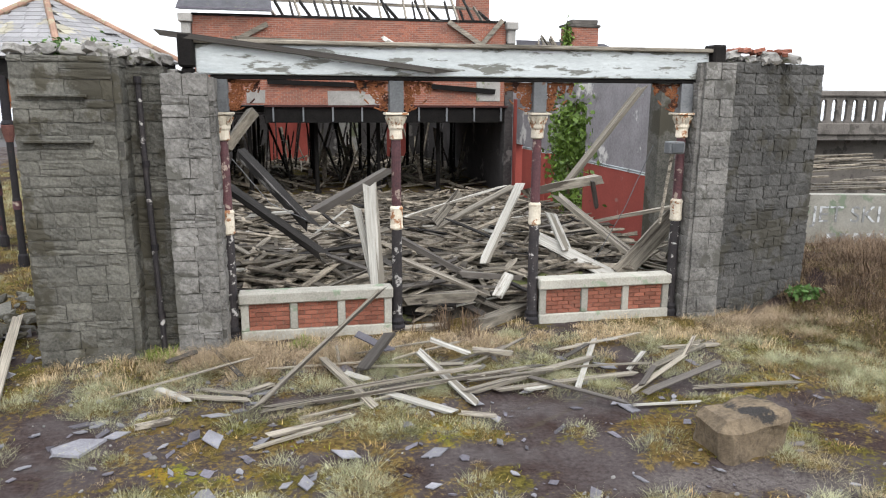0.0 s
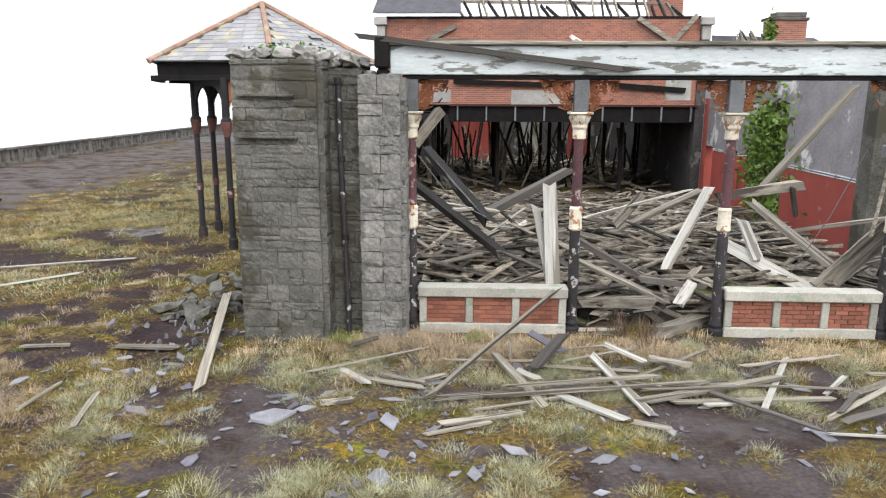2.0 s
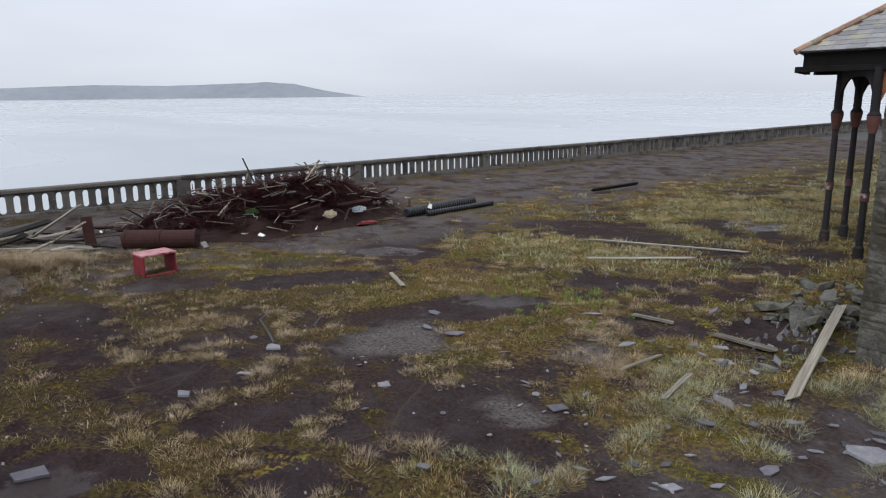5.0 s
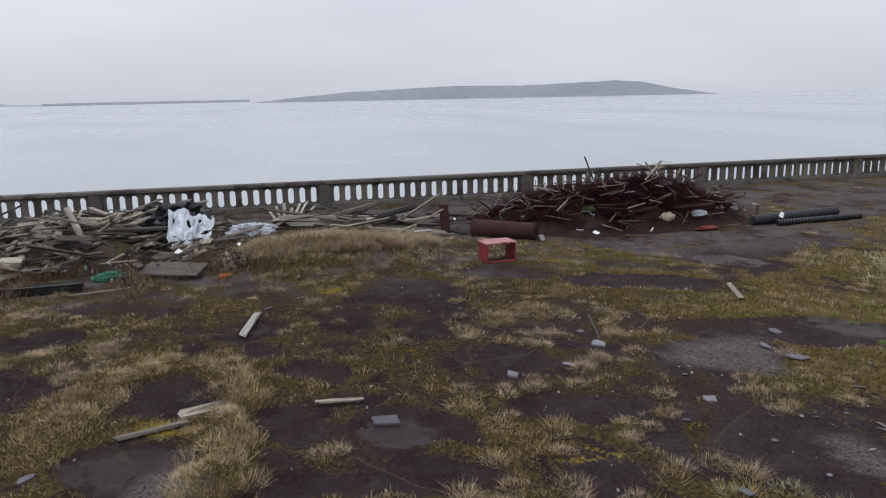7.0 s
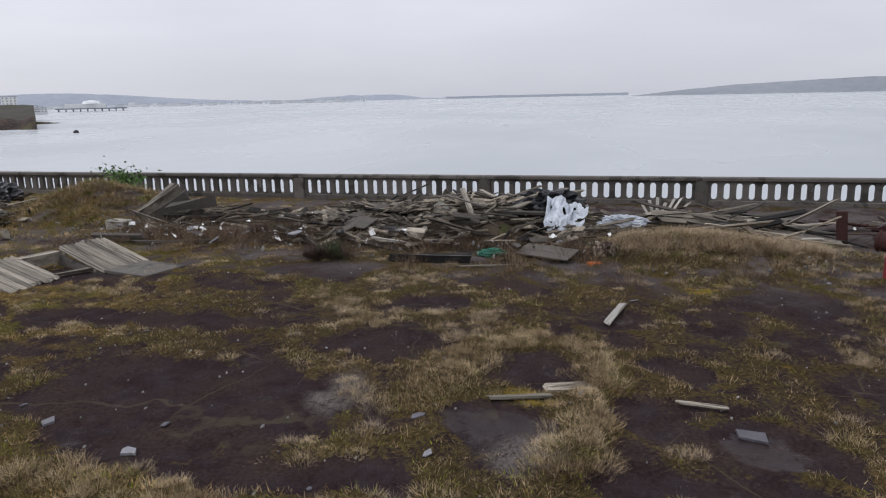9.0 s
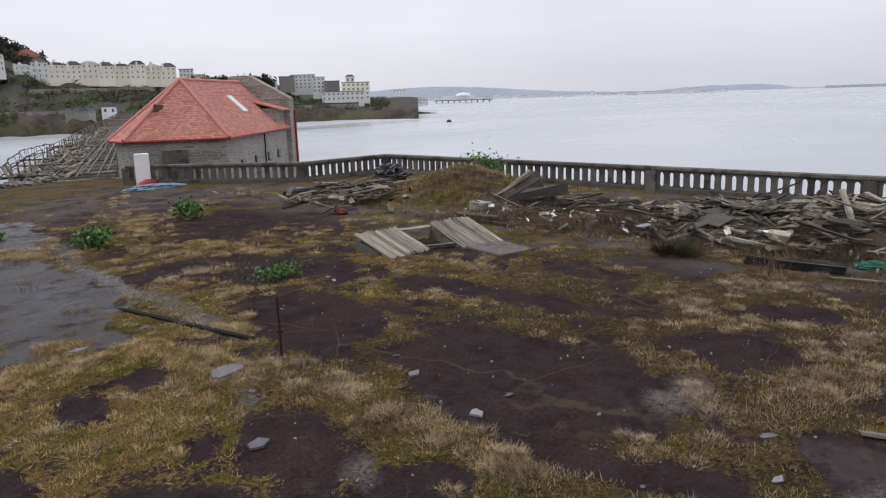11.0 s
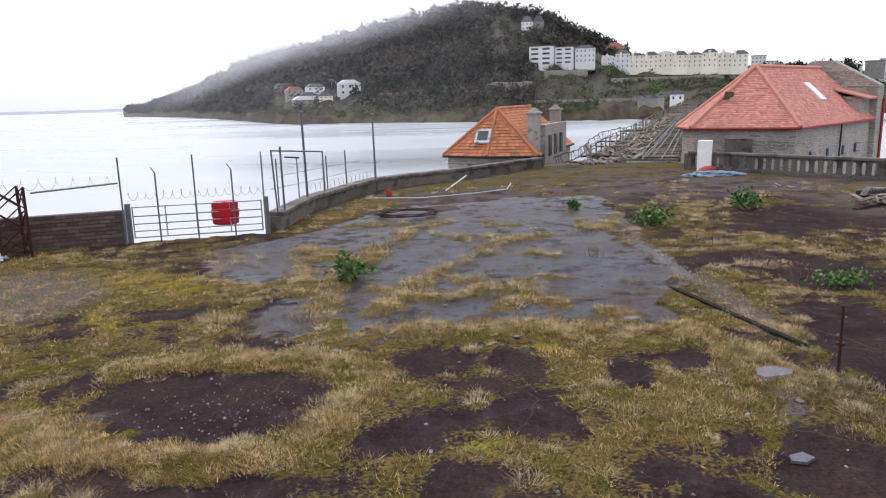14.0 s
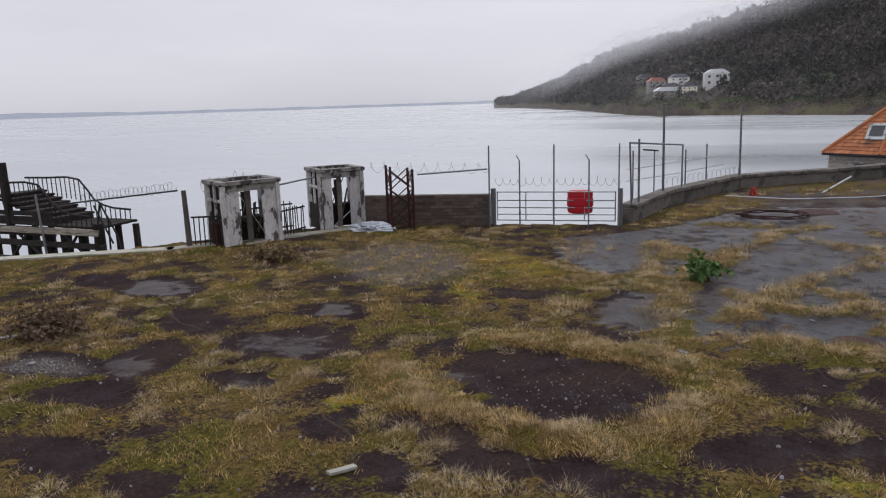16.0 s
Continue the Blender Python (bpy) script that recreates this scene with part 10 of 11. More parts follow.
gate = thing("field_gate", (8.3, -22.95, 0), math.degrees(math.atan2(-0.6, -3.9)), "galvanised tubular field gate across the gap", "gate")
GL = 3.92
for z in (0.16, 0.36, 0.58, 0.82, 1.1):
    part("rail", tube(B(), (0.05, 0, z), (GL - 0.05, 0, z), 0.022), "galvanised", gate)
for x in (0.05, 1.0, 1.9, 2.9, GL - 0.05):
    part("stile", tube(B(), (x, 0.0, 0.14), (x, 0, 1.12), 0.02), "galvanised", gate)
for x in (-0.08, GL + 0.1):
    th = thing("gate_post", gate.matrix_basis @ Vector((x, 0, 0)), 0, "grey steel gate post", "post", "gate posts")
    part("post", box(B(), (-0.07, -0.07, -0.1), (0.07, 0.07, 1.22), 0.01), "grey_steel", th)
lb = thing("lifebuoy_box", gate.matrix_basis @ Vector((2.75, 0.14, 0.38)), math.degrees(math.atan2(-0.6, -3.9)), "red plastic lifebuoy housing hung on the gate", "lifebuoy box")
bm = lathe(B(), [(0.30, 0.0), (0.38, 0.03), (0.405, 0.08), (0.41, 0.20), (0.395, 0.23), (0.425, 0.27), (0.425, 0.49), (0.395, 0.53), (0.41, 0.56), (0.405, 0.68), (0.38, 0.73), (0.30, 0.76)], 28)
bmesh.ops.scale(bm, vec=(1.0, 0.42, 1.0), verts=bm.verts[:])
part("housing", bm, "red_plastic", lb)
part("lid", box(B(), (-0.26, 0.145, 0.29), (0.26, 0.185, 0.47), 0.02), "red_plastic", lb)
part("latch", box(B(), (-0.04, 0.18, 0.35), (0.04, 0.20, 0.41), 0.005), "grey_steel", lb, "small grey latch")
for x, z1 in ((-0.15, 2.65), (0.85, 2.15), (1.95, 2.65), (3.05, 2.15), (GL + 0.05, 2.65)):
    th = thing("fence_post", gate.matrix_basis @ Vector((x, -0.35, 0)), 0, "thin steel angle post behind the gate", "post", "steel fence posts")
    part("post", tube(B(), (0, 0, -0.3), (0, 0, z1), 0.025, n=6), "grey_steel", th)
    if z1 < 2.5:
        part("arm", tube(B(), (0, 0, z1), (0.12, -0.05, z1 + 0.16), 0.018, n=6), "grey_steel", th)


def wire(points, rad, name, label, group="fence wires", material="grey_steel"):
    th = thing(name, points[0], 0, label, "wire", group)
    bm = B()
    o = Vector(points[0])
    for p, e in zip(points, points[1:]):
        tube(bm, Vector(p) - o, Vector(e) - o, rad, n=5)
    part("wire", bm, material, th)


def coil(p, e, rad, turns, name="razor_wire"):
    p, e = Vector(p), Vector(e)
    d = (e - p).normalized()
    s = Vector((-d.y, d.x, 0))
    n_ = turns * 12
    wire([p.lerp(e, i / n_) + rad * (0.8 + 0.5 * noise.noise(Vector((p.x + i * 0.13, p.y, 2)))) * (math.cos(2 * math.pi * i / 12) * (s * 0.5 + d * 0.35) + Vector((0, 0, math.sin(2 * math.pi * i / 12)))) for i in range(n_ + 1)], 0.005, name, "loose coil of barbed wire along the fence")


coil((8.5, -23.3, 1.40), (4.4, -23.9, 1.40), 0.16, 16)
coil((12.6, -22.1, 1.95), (8.6, -23.2, 1.9), 0.24, 9)
coil((20.2, -17.0, 1.42), (16.4, -17.0, 1.85), 0.18, 22)
coil((16.2, -17.9, 1.7), (15.0, -18.8, 1.95), 0.3, 6)
wire([(10.7, -22.0, 1.75), (8.6, -23.0, 1.85)], 0.03, "fence_rail", "thin dark rail between the posts")
# ring of old cable lying on the wet plate
rc_ = random.Random(41)
ring = [(-0.2 + (0.95 + 0.16 * math.sin(2.3 * i * 0.31)) * math.cos(i * 0.31) + rc_.uniform(-0.05, 0.05), -26.0 + (0.8 + 0.14 * math.cos(1.7 * i * 0.31)) * math.sin(i * 0.31), 0.08 + 0.02 * (i // 20) + rc_.uniform(0, 0.03)) for i in range(84)]
wire(ring, 0.022, "cable_ring", "ring of old brown cable lying on the wet asphalt", "loose cables", "rust_dark")
# pipe frame and tall poles
fr = thing("pipe_frame", (4.05, -24.3, 0), 0, "tall steel pipe frame beside the parapet", "frame")
part("upright", tube(B(), (0, 0, -0.1), (0.12, 0.0, 2.6), 0.03), "grey_steel", fr)
part("upright", tube(B(), (-0.15, -0.4, -0.1), (-0.12, -0.4, 2.7), 0.035), "grey_steel", fr, "rusty upright with a cross arm")
part("cross_arm", tube(B(), (-0.25, -0.4, 2.35), (-0.7, -0.6, 2.3), 0.025), "iron_dark", fr)
part("upright", tube(B(), (-1.15, -4.7, -0.1), (-1.15, -4.7, 2.2), 0.03), "grey_steel", fr)
part("top_bar", tube(B(), (0.12, 0, 2.6), (-1.15, -4.7, 2.22), 0.03), "grey_steel", fr)
for x, y, z in ((3.45, -27.9, 3.75), (0.9, -33.8, 3.52)):
    th = thing("lamp_pole", (x, y, 0), 0, "tall thin weathered steel pole by the parapet", "pole", "tall poles")
    part("shaft", tube(B(), (0, 0, -0.1), (0.05, 0.05, z), 0.05, 0.04), "grey_steel", th)
    part("cap", box(B(), (-0.03, -0.05, z - 0.02), (0.12, 0.09, z + 0.05), 0.02), "grey_steel", th)
for x, y, z in ((2.9, -31.0, 1.9), (2.2, -33.0, 2.0), (3.1, -32.0, 1.5), (4.9, -30.5, 1.9), (4.4, -33.5, 1.7)):
    th = thing("fence_post", (x, y, 0), 0, "thin steel post with wire beyond the parapet", "post", "steel fence posts")
    part("post", tube(B(), (0, 0, -1.5), (0.03, 0, z), 0.03, n=6), "grey_steel", th)
wire([(4.6, -26.5, 1.5), (3.4, -30.0, 1.45), (1.6, -34.5, 1.4)], 0.01, "fence_wire", "sagging wire beyond the parapet")
wire([(4.6, -26.5, 1.1), (3.4, -30.0, 1.0), (1.6, -34.5, 1.0)], 0.01, "fence_wire", "sagging wire beyond the parapet")
coil((3.47, -27.9, 0.92), (0.93, -33.8, 0.84), 0.2, 16)
# hose and warning cone on the asphalt
wire([(1.4, -31.2, 0.03), (-1.0, -30.6, 0.03), (-3.4, -31.5, 0.03), (-5.0, -32.5, 0.03), (-5.6, -34.8, 0.04)], 0.03, "hose", "pale hose lying across the asphalt", "", "galvanised")
wire([(-2.2, -32.6, 0.05), (-3.4, -34.6, 0.5)], 0.04, "white_pipe", "short white pipe leaning on the parapet", "", "white_paint")
crumple("orange_sack", (0.35, -31.4, 0.1), (0.12, 0.18, 0.25), "red_paint", "faded orange sack against the parapet", 12.0, "sack")

# rusty lattice gateposts
th = thing("lattice_tower", (11.05, -21.35, 0), 38, "rusty four-legged steel lattice frame by the wall", "lattice frame")
for i in (-1, 1):
    for j in (-1, 1):
        part("leg", box(B(), (0.36 * i - 0.035, 0.36 * j - 0.035, -0.1), (0.36 * i + 0.035, 0.36 * j + 0.035, 2.05 + 0.06 * i), 0.004), "rust_dark", th)
for k in range(3):
    z = 0.15 + k * 0.62
    for s_ in (-1, 1):
        for d_ in (-1, 1):
            part("lacing", tube(B(), (-0.36 * d_, 0.36 * s_, z), (0.36 * d_, 0.36 * s_, z + 0.6), 0.02, n=5), "rust_dark", th)
            part("lacing", tube(B(), (0.36 * s_, 0.36 * d_, z), (0.36 * s_, -0.36 * d_, z + 0.6), 0.02, n=5), "rust_dark", th)


def kiosk(at, rz, w, d, h, label, seed):
    """A ruined ticket booth: posts, a head frame and what is left of its panels."""
    th = thing("kiosk", at, rz, label, "kiosk", "ticket kiosks")
    kr = random.Random(seed)
    for x in (0, w):
        for y in (0, d):
            part("corner_post", rough(box(B(), (x - 0.07, y - 0.07, -0.05), (x + 0.07, y + 0.07, h), 0.01), 0.012, 3, x + y), "kiosk_paint", th)
    for a, b in (((0, 0), (w, 0)), ((w, 0), (w, d)), ((w, d), (0, d)), ((0, d), (0, 0))):
        lo, hi = (min(a[0], b[0]) - 0.11, min(a[1], b[1]) - 0.11, h), (max(a[0], b[0]) + 0.11, max(a[1], b[1]) + 0.11, h + 0.12)
        part("head_beam", rough(box(B(), lo, hi, 0.015), 0.012, 2, a[0] + b[1]), "kiosk_beam", th, "grey weathered head beam")
    part("fascia", rough(box(B(), (0.07, -0.05, h - 0.2), (w - 0.07, 0.0, h - 0.01), 0.0), 0.012, 3, seed), "kiosk_beam", th, "rotten fascia board under the head beam")
    part("panel", rough(box(B(), (0.07, -0.03, 0), (w * 0.27, 0.03, h - 0.2), 0.0), 0.014, 3, seed), "kiosk_paint", th)
    part("panel", rough(box(B(), (w * 0.70, -0.03, 0), (w - 0.07, 0.03, h - 0.2), 0.0), 0.014, 3, seed + 1), "kiosk_paint", th)
    part("panel", rough(box(B(), (w - 0.03, 0.07, 0), (w + 0.03, d * 0.9, h * 0.95)), 0.014, 3, seed + 2), "kiosk_paint", th)
    for y0, y1 in ((0.07, d * 0.16), (d * 0.48, d * 0.56)):
        part("mullion", rough(box(B(), (-0.03, y0, 0.8), (0.03, y1, h), 0.0), 0.012, 3, y0), "kiosk_paint", th)
    part("side_rail", box(B(), (-0.04, 0.07, h * 0.72), (0.04, d - 0.07, h * 0.76)), "kiosk_paint", th)
    part("apron", rough(box(B(), (-0.035, 0.07, 0), (0.02, d - 0.07, 0.85)), 0.02, 4, seed), "black_wood", th, "dark broken boards below the window")
    # back boards and added counter are near-black to imitate the booth's inner shade
    part("back_panel", box(B(), (0.07, d - 0.03, 0), (w * 0.40, d + 0.03, h)), "black_wood", th, "back boards darkened for the shade inside")
    part("back_panel", box(B(), (w * 0.62, d - 0.03, 0), (w * 0.80, d + 0.03, h * 0.8)), "black_wood", th, "back boards darkened for the shade inside")
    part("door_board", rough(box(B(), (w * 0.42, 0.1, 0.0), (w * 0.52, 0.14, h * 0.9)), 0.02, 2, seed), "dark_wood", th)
    part("counter", box(B(), (0.1, d * 0.45, 0.0), (w - 0.1, d * 0.85, 0.75), 0.01), "black_wood", th, "added counter, dark for the shade inside")
    part("step", box(B(), (w * 0.3, -0.25, -0.02), (w * 0.68, 0.0, 0.08), 0.01), "weathered_wood", th)
    for k in range(7):
        x0, x1 = kr.uniform(0.15, w - 0.15), kr.uniform(0.15, w - 0.15)
        y0 = kr.uniform(0.15, d - 0.2)
        hp = Heap()
        hp.bar((x0, y0, 0.0), (x1, y0 + kr.uniform(0.0, 0.15), kr.uniform(0.5, h - 0.1)), 0.05, 0.012, kr.uniform(-0.4, 0.4), kr)
        hp.make("broken_board", kr.choice(("kiosk_paint", "black_wood", "dark_wood")), "", "", parent=th, kind="")
    return th


def railing(p, q_, h, n_, label):
    """Iron railing from p to q_, with two rails and upright bars."""
    p, q_ = Vector((*p, 0)), Vector((*q_, 0))
    th = thing("iron_railing", p, math.degrees(math.atan2(q_.y - p.y, q_.x - p.x)), label, "railing", "iron railings")
    L_ = (q_ - p).length
    for z in (0.15, h - 0.06):
        part("rail", box(B(), (0, -0.025, z), (L_, 0.025, z + 0.05), 0.006), "iron_dark", th)
    for k in range(n_):
        x = L_ * (k + 0.5) / n_
        part("bar", tube(B(), (x, 0, -0.05), (x + q.uniform(-0.04, 0.04), q.uniform(-0.03, 0.03), h + q.uniform(-0.02, 0.12)), 0.018, n=6), "iron_dark", th)


mat("black_wood", (0.008, 0.007, 0.0065), (0.05, 0.042, 0.037), 2.0, 0.9, 0.6, 14, stretch=(1, 1, 0.4), rand=0.35, spec=0.15)
mat("kiosk_paint", (0.26, 0.25, 0.25), (0.62, 0.60, 0.585), 2.0, 0.88, 0.4, 14, stretch=(1, 1, 0.4), spots=(0.085, 0.075, 0.07), spot_at=0.555, spot_scale=3.2)
mat("kiosk_beam", (0.10, 0.095, 0.09), (0.34, 0.32, 0.30), 2.0, 0.9, 0.5, 14, spots=(0.05, 0.045, 0.04), spot_at=0.52, spot_scale=3.0)
kiosk((14.85, -17.3, 0), math.degrees(math.atan2(-1.5, -0.85)), 1.72, 1.3, 1.85, "derelict grey-white timber kiosk with broken panels", 3)
kiosk((13.6, -20.6, 0), math.degrees(math.atan2(-1.1, -0.95)), 1.45, 1.3, 1.92, "derelict grey-white timber kiosk beside the brick wall", 8)
crumple("plastic_litter", (11.9, -20.9, 0.08), (0.7, 0.4, 0.2), "plastic_sheet", "white plastic litter beside the kiosk", 14.0, "plastic sheet")
ps = thing("leaning_post", (16.1, -17.1, 0), 0, "dark leaning timber post at the terrace edge", "post")
part("post", tube(B(), (0, 0, -0.1), (0.12, -0.1, 1.72), 0.09, 0.07), "dark_wood", ps)
railing((16.0, -17.15), (15.1, -17.6), 0.95, 7, "rusty bent iron railing beside the kiosk")
railing((14.1, -18.95), (14.0, -20.2), 0.9, 9, "rusty bent iron railing between the kiosks")
railing((15.7, -18.2), (14.6, -20.4), 0.95, 14, "dark iron railing at the terrace edge behind the kiosks")
railing((12.5, -22.2), (11.9, -22.4), 0.8, 4, "rusty bent iron railing by the brick wall")
cab = thing("iron_cabinet", (15.35, -17.75, 0), 62, "dark rusted iron cabinet beside the kiosk", "cabinet")
part("carcass", rough(box(B(), (-0.3, -0.25, 0), (0.3, 0.25, 0.72), 0.02), 0.02, 3), "rust_dark", cab)
part("door", box(B(), (-0.26, -0.275, 0.05), (0.26, -0.253, 0.66), 0.005), "black_wood", cab)
wire([(14.0, -18.9, 1.72), (13.7, -20.5, 1.8)], 0.03, "fence_rail", "dark steel rail between the kiosks")

# ---- landing stage steps beyond the edge ----
st = thing("landing_steps", (0, 0, 0), 0, "derelict timber landing stage with steps and curved rails", "steps")
for i in range(7):
    t = i / 6
    part("tread", rough(box(B(), (23.9 - 2.2 * t, -18.7, 1.36 - 0.72 * t), (24.5 - 2.2 * t, -17.0, 1.44 - 0.72 * t), 0.01), 0.012, 2, i), "black_wood", st)
    part("riser", box(B(), (23.92 - 2.2 * t, -18.65, 1.16 - 0.72 * t), (23.96 - 2.2 * t, -17.04, 1.36 - 0.72 * t)), "black_wood", st)
for i in range(5):
    part("cladding_board", rough(box(B(), (21.6, -16.98 + 0.012 * (i % 2), 0.12 + 0.17 * i), (24.6 + 0.1 * (i % 3), -16.93 + 0.012 * (i % 2), 0.27 + 0.17 * i), 0.005), 0.03, 2, i), "black_wood", st)
for i in range(6):
    part("deck_board", rough(box(B(), (19.7, -17.0 - 0.28 * i, 0.42), (21.9, -17.25 - 0.28 * i, 0.50), 0.01), 0.02, 2, i), "black_wood", st)
part("deck_beam", rough(box(B(), (19.6, -17.0, 0.22), (24.6, -16.84, 0.42), 0.01), 0.02, 2, 4), "weathered_wood", st, "pale worn beam along the deck's edge")
for z in (-0.15, -0.75):
    part("waling", rough(box(B(), (19.5, -17.08, z - 0.09), (25.0, -16.9, z + 0.09), 0.02), 0.03, 2, z), "black_wood", st)
for i in range(7):
    for yy in (-17.1, -18.6):
        part("pile", tube(B(), (19.75 + i * 0.82, yy, -10), (19.75 + i * 0.82, yy, 0.35), 0.13, 0.11), "black_wood", st)
for x0, x1 in ((19.9, 21.2), (21.4, 20.6), (22.2, 23.4), (23.8, 22.9)):
    part("brace", tube(B(), (x0, -16.95, -0.7), (x1, -16.95, 0.2), 0.05, n=6), "black_wood", st)
part("newel", rough(box(B(), (23.62, -17.1, 0.3), (23.82, -16.9, 2.55), 0.02), 0.02, 3), "black_wood", st)
part("newel", rough(box(B(), (19.6, -17.12, -1.0), (19.84, -16.9, 0.62), 0.02), 0.03, 3), "black_wood", st)
part("pole", tube(B(), (21.75, -16.7, -1.0), (21.95, -16.7, 1.55), 0.04, 0.035, n=8), "grey_steel", st, "thin pale steel pole")
curve = [(24.9, 1.86), (23.84, 1.87), (22.79, 1.9), (22.21, 1.82), (21.85, 1.45), (21.6, 1.14), (21.2, 0.95), (20.75, 0.86), (19.96, 0.82)]
for yy in (-17.05, -18.65):
    bm = B()
    for (xa, za), (xb, zb) in zip(curve, curve[1:]):
        tube(bm, (xa, yy, za), (xb, yy, zb), 0.035, n=6)
    part("handrail", bm, "iron_dark", st)
    for i in range(22):
        x_ = 24.7 - 4.7 * i / 21
        z_ = float(np.interp(-x_, [-c[0] for c in curve], [c[1] for c in curve]))
        part("baluster", tube(B(), (x_, yy, z_), (x_, yy, max(0.4, z_ - 0.75)), 0.018, n=6), "iron_dark", st)
for p, q_ in (((19.48, 1.29), (18.89, 0.27)), ((19.75, 1.2), (19.1, 0.0)), ((19.48, 1.29), (19.7, 0.5)), ((19.2, 0.78), (19.25, -0.2)), ((18.92, 0.32), (18.75, -0.35))):
    part("gate_rail", tube(B(), (p[0], -17.0, p[1]), (q_[0], -17.0, q_[1]), 0.03, n=6), "iron_dark", st)
part("long_rail", tube(B(), (21.58, -17.0, 1.16), (16.27, -17.0, 1.74), 0.025, n=6), "iron_dark", st, "long thin rail reaching to the fence post")

# ---- single things on the terrace ----
bl = thing("stone_block", (5.3, 6.85, 0), 8, "big rough-hewn tan sandstone block half sunk in grass", "stone")
mat("sandstone", (0.050, 0.038, 0.026), (0.23, 0.175, 0.115), 2.6, 0.92, 1.0, 14, spots=(0.030, 0.027, 0.025), spot_at=0.53, spot_scale=1.8, rand=0.0, bump_dist=0.05)
bm = B()
box(bm, (-0.48, -0.36, -0.12), (0.48, 0.36, 0.50), 0.12)
bmesh.ops.subdivide_edges(bm, edges=bm.edges[:], cuts=4, use_grid_fill=True)
for v in bm.verts:
    v.co += 0.09 * noise.noise_vector(v.co * 1.8) + 0.03 * noise.noise_vector(v.co * 6)
part("block", bm, "sandstone", bl)


def board_panel(at, rz, rx, w, l_, n_, label):
    th = thing("deck_panel", at, rz, label, "panel", "deck panels", rx=rx)
    for i in range(n_):
        ob = new("board", lay_r.choice(PLANKS["weathered_wood"]))
        ob.parent = th
        ob.matrix_basis = pose((i + 0.5) * w / n_ - w / 2, 0, 0.08, 0, 0, 90) @ Matrix.Diagonal((l_, w / n_ / 0.165, 1.0, 1))
    for y in (-l_ * 0.35, l_ * 0.35):
        part("batten", box(B(), (-w / 2, y - 0.05, 0), (w / 2, y + 0.05, 0.06)), "weathered_wood", th)


board_panel((-12.55, -14.35, 0.17), 175, 16, 1.42, 1.5, 9, "sloping hatch door of weathered grey boards")
board_panel((-14.7, -13.6, 0.19), 166, 15, 1.38, 1.75, 9, "sloping hatch door of weathered grey boards")
for x, y, rz, l_ in ((-12.55, -14.35, 175, 1.5), (-14.7, -13.6, 166, 1.75)):
    kb = thing("hatch_kerb", (x, y, 0), rz, "grey concrete kerb carrying the hatch door", "kerb", "hatch kerbs")
    for sx in (-0.64, 0.64):
        part("cheek", extrude_outline(B(), [(-l_ / 2, 0.0), (l_ / 2, 0.0), (l_ / 2, 0.36), (-l_ / 2, 0.01)], -0.05, 0.05), "dark_concrete", kb).matrix_basis = pose(sx, 0, -0.02, 0, 0, 90)
lay("fallen_plank", (-13.15, -13.75, 0.08), (-13.95, -13.35, 0.08), 0.12, 0.08, "weathered_wood", "grey beam between the hatch doors")
lay("fallen_beam", (-13.1, -14.95, 0.3), (-14.2, -14.6, 0.3), 0.2, 0.28, "weathered_wood", "squared grey beam between the hatch doors")
sl = thing("concrete_slab", (-14.35, -12.1, 0), 166, "cracked flat concrete slab before the hatch", "slab")
part("slab", rough(box(B(), (-0.6, -0.75, -0.02), (0.6, 0.75, 0.07), 0.01), 0.02, 2), "dark_concrete", sl)
bc = thing("bramble", (-8.9, -14.4, 0), 0, "dark green bramble clump beside the deck panels", "bush")
part("foliage", leaf_mass("bramble", (0, 0, 0.16), (0.75, 0.55, 0.25), 420, 0.05, "leaf", "", "", 21), "", bc)

po = thing("iron_stake", (-5.86, -9.91, 0), 0, "thin rusty iron stake standing in the grass", "stake")
part("stake", tube(B(), (0, 0, -0.1), (0.02, 0.02, 1.02), 0.025, 0.02), "rust_dark", po)
part("collar", tube(B(), (0, 0, 0.42), (0, 0, 0.47), 0.06), "rust_dark", po)


def shrub(x, y, size, seed, label="leafy green shrub growing through the asphalt"):
    th = thing("shrub", (x, y, height(x, y)), 0, label, "shrub", "shrubs")
    gq = random.Random(seed)
    bm = B()
    for i in range(9):
        a = gq.uniform(0, 6.28)
        tube(bm, (0, 0, -0.05), (0.4 * size * math.cos(a), 0.4 * size * math.sin(a), size * gq.uniform(0.3, 0.75)), 0.012, 0.005, 5)
    part("stem_cluster", bm, "brown_stems", th)
    part("crown", leaf_mass("shrub", (0, 0, size * 0.42), (size * 0.7, size * 0.7, size * 0.42), int(520 * size), 0.075, "leaf", "", "", seed), "", th)


shrub(1.45, -16.9, 0.6, 51)
shrub(-12.1, -24.6, 0.8, 52)
shrub(-6.4, -26.4, 0.42, 53)
shrub(-7.7, -21.9, 0.75, 54, "sparse green shrub with bare stems")
shrub(-24.6, -21.0, 1.5, 55, "dark green bush on the overgrown heap")
shrub(-8.0, -22.5, 0.6, 56, "sparse green shrub with bare stems")
shrub(9.9, 11.6, 0.4, 57, "trailing green brambles against the stone wall")
for x, y, s, k in ((-3.1, 11.5, 0.35, 61), (-2.55, 11.6, 0.42, 62)):
    th = thing("wall_plant", (x, y, 4.66), 0, "green plant rooted in the wall top", "plant", "wall plants")
    part("foliage", leaf_mass("plant", (0, 0, 0.08), (s, 0.25, 0.16), 260, 0.035, "leaf", "", "", k), "", th)

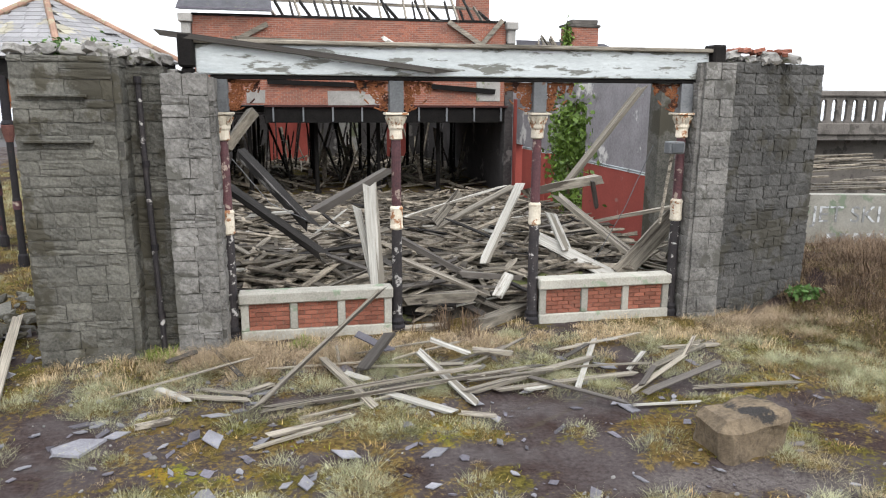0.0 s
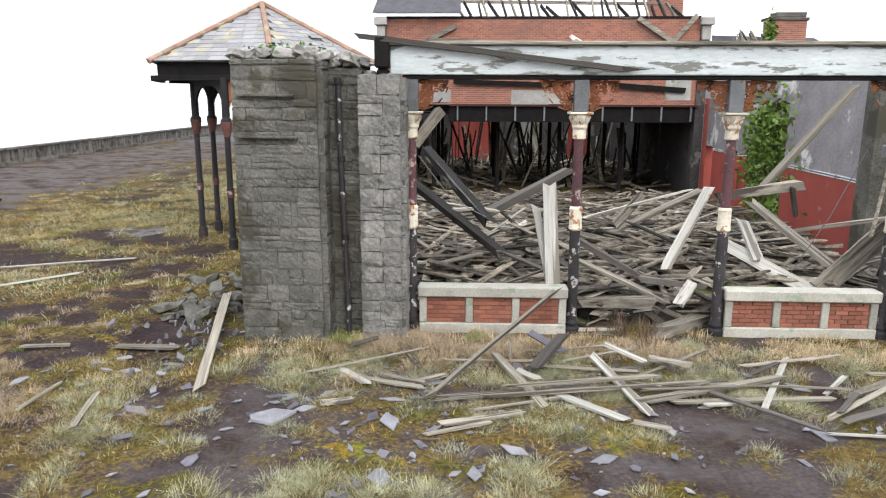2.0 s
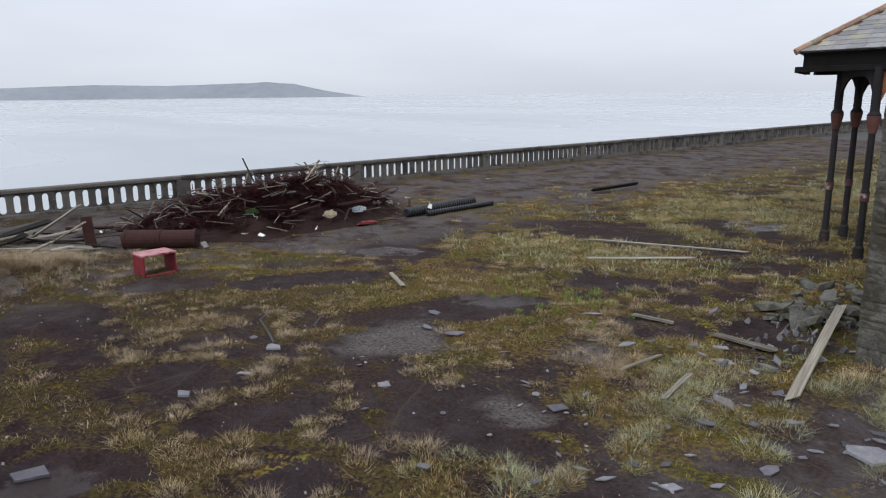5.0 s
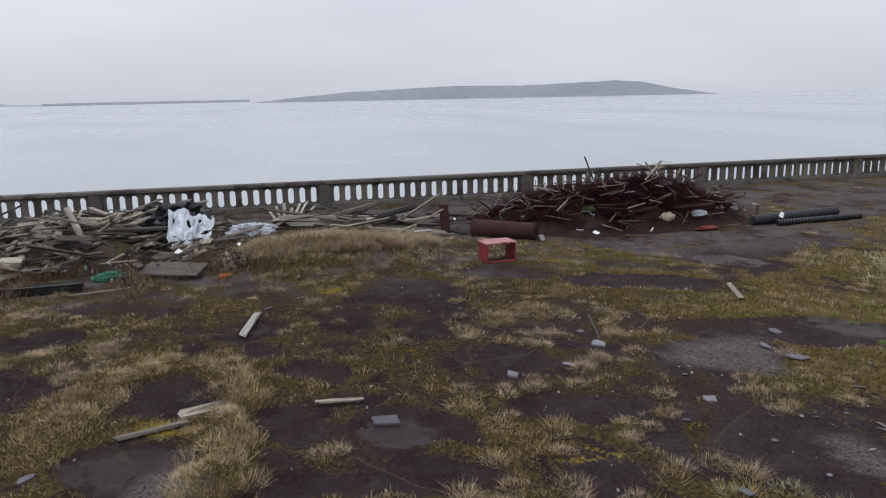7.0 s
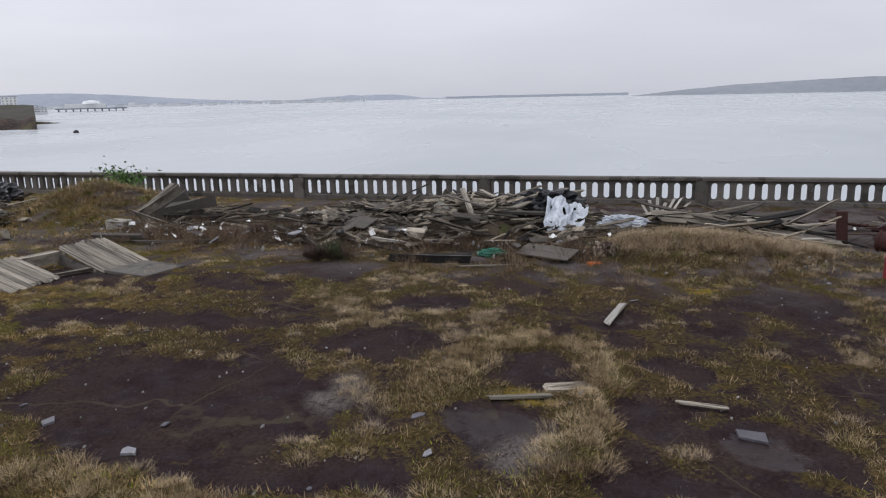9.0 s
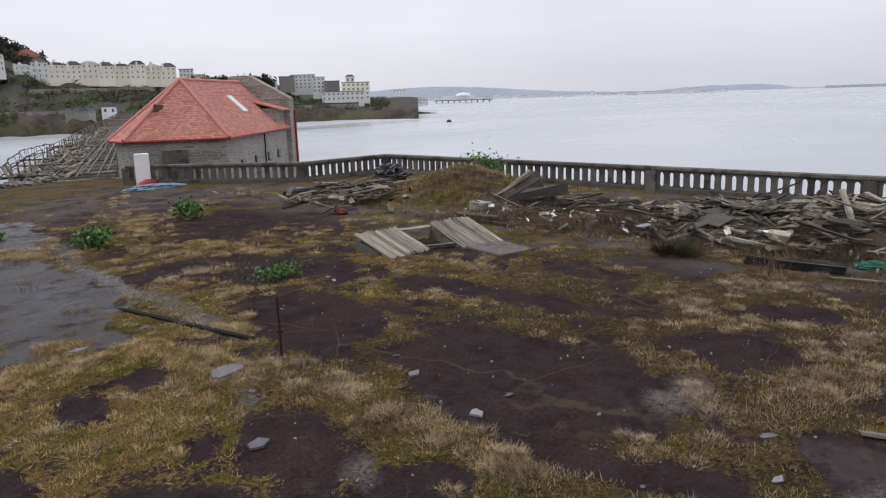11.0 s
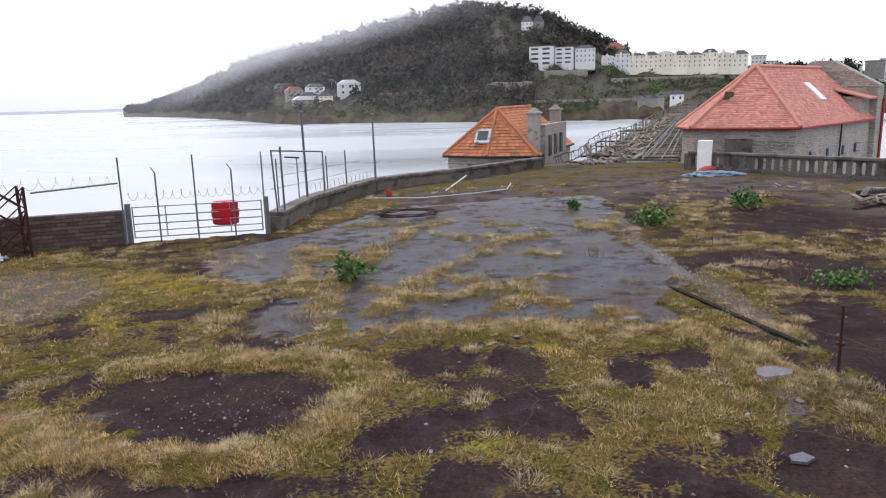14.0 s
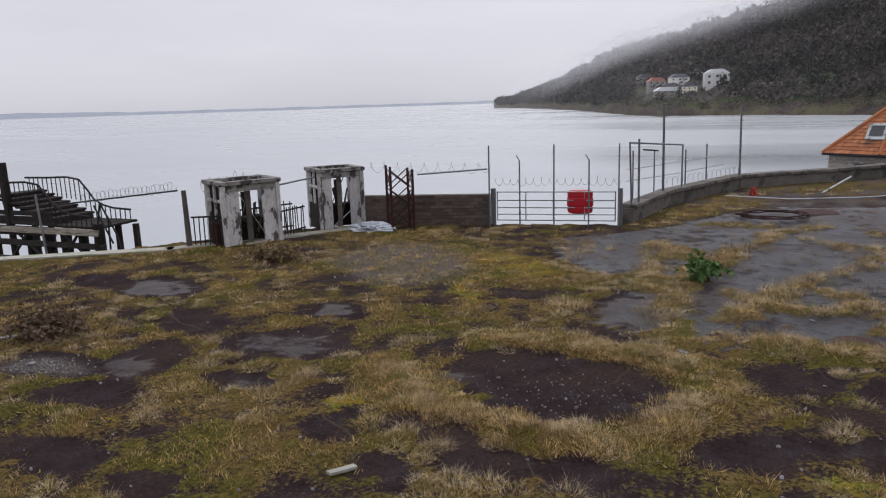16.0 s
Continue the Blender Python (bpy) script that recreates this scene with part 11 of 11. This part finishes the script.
th = thing("bramble", (12.55, -9.4, 0), 0, "brown dead bramble bush on the grass", "bush")
part("foliage", leaf_mass("bramble", (0, 0, 0.2), (0.9, 0.7, 0.4), 2200, 0.05, "brown_stems", "", "", 71), "", th)
# manhole and drain covers
for x, y, s in ((-1.08, -13.16, 0.36), (-1.6, -27.5, 0.7)):
    th = thing("manhole_cover", (x, y, height(x, y)), 0, "round rusty iron cover set in the asphalt", "manhole cover", "covers")
    part("frame", lathe(B(), [(s, -0.02), (s, 0.02), (s * 0.9, 0.025)], 20), "rust_dark", th)
    part("lid", lathe(B(), [(s * 0.88, 0.0), (s * 0.88, 0.03), (s * 0.3, 0.034)], 20), "rust_dark", th)
# grey paving slabs and concrete patches
for x, y, s, rz in ((-4.8, -9.8, 0.42, 10), (-3.8, -12.8, 0.26, 0), (-8.22, 1.09, 0.36, 40), (-10.0, 4.9, 0.26, 0), (-3.9, -7.6, 0.25, 20), (-9.2, 3.1, 0.2, 10), (-6.19, -6.06, 0.2, 60), (-6.67, -7.68, 0.2, 15), (-2.4, 8.3, 0.5, 15)):
    ob = new("flat_stone", SHARDS[int(abs(x * 7)) % 9])
    ob.matrix_basis = pose(x, y, height(x, y) + 0.01, 0, 0, rz) @ Matrix.Diagonal((s * 1.5, s * 1.2, 0.6, 1))
    tagged(ob, "flat grey slab lying on the terrace", "slab", "flat slabs")
tussock = thing("grass_mound", (12.3, -16.2, 0), 0, "low mound of dead brown grass near the edge", "grass mound")
part("mound", leaf_mass("mound", (0, 0, 0.16), (0.75, 0.55, 0.3), 2600, 0.045, "brown_thatch", "", "", 33), "", tussock)
wire([(-10.5, 5.9, 0.03), (-10.9, 6.3, 0.03), (-11.5, 6.4, 0.03), (-11.9, 5.9, 0.03), (-11.5, 5.4, 0.03), (-10.8, 5.2, 0.03), (-10.2, 5.0, 0.03)], 0.02, "black_hose", "black hose looped on the ground", "", "black_plastic")
# cables hanging in the front bay, floodlight on the column
wire([(-0.75, 11.75, 3.1), (-0.2, 12.2, 2.3), (0.4, 12.8, 1.9)], 0.008, "cable", "thin cable hanging from the column")
wire([(6.9, 12.4, 3.2), (6.5, 12.6, 2.0), (6.0, 12.8, 0.9)], 0.008, "cable", "thin cable hanging in the bay")
fl = thing("floodlight", (6.93, 11.7, 3.2), 0, "small grey floodlight fixed to the column", "floodlight")
part("housing", box(B(), (-0.16, -0.16, -0.1), (0.14, 0.06, 0.12), 0.02), "grey_steel", fl)
part("glass", box(B(), (-0.12, -0.175, -0.07), (0.10, -0.16, 0.09)), "window_dark", fl)
part("arm", tube(B(), (-0.02, 0, -0.1), (-0.12, 0.1, -1.4), 0.03), "weathered_wood", fl)
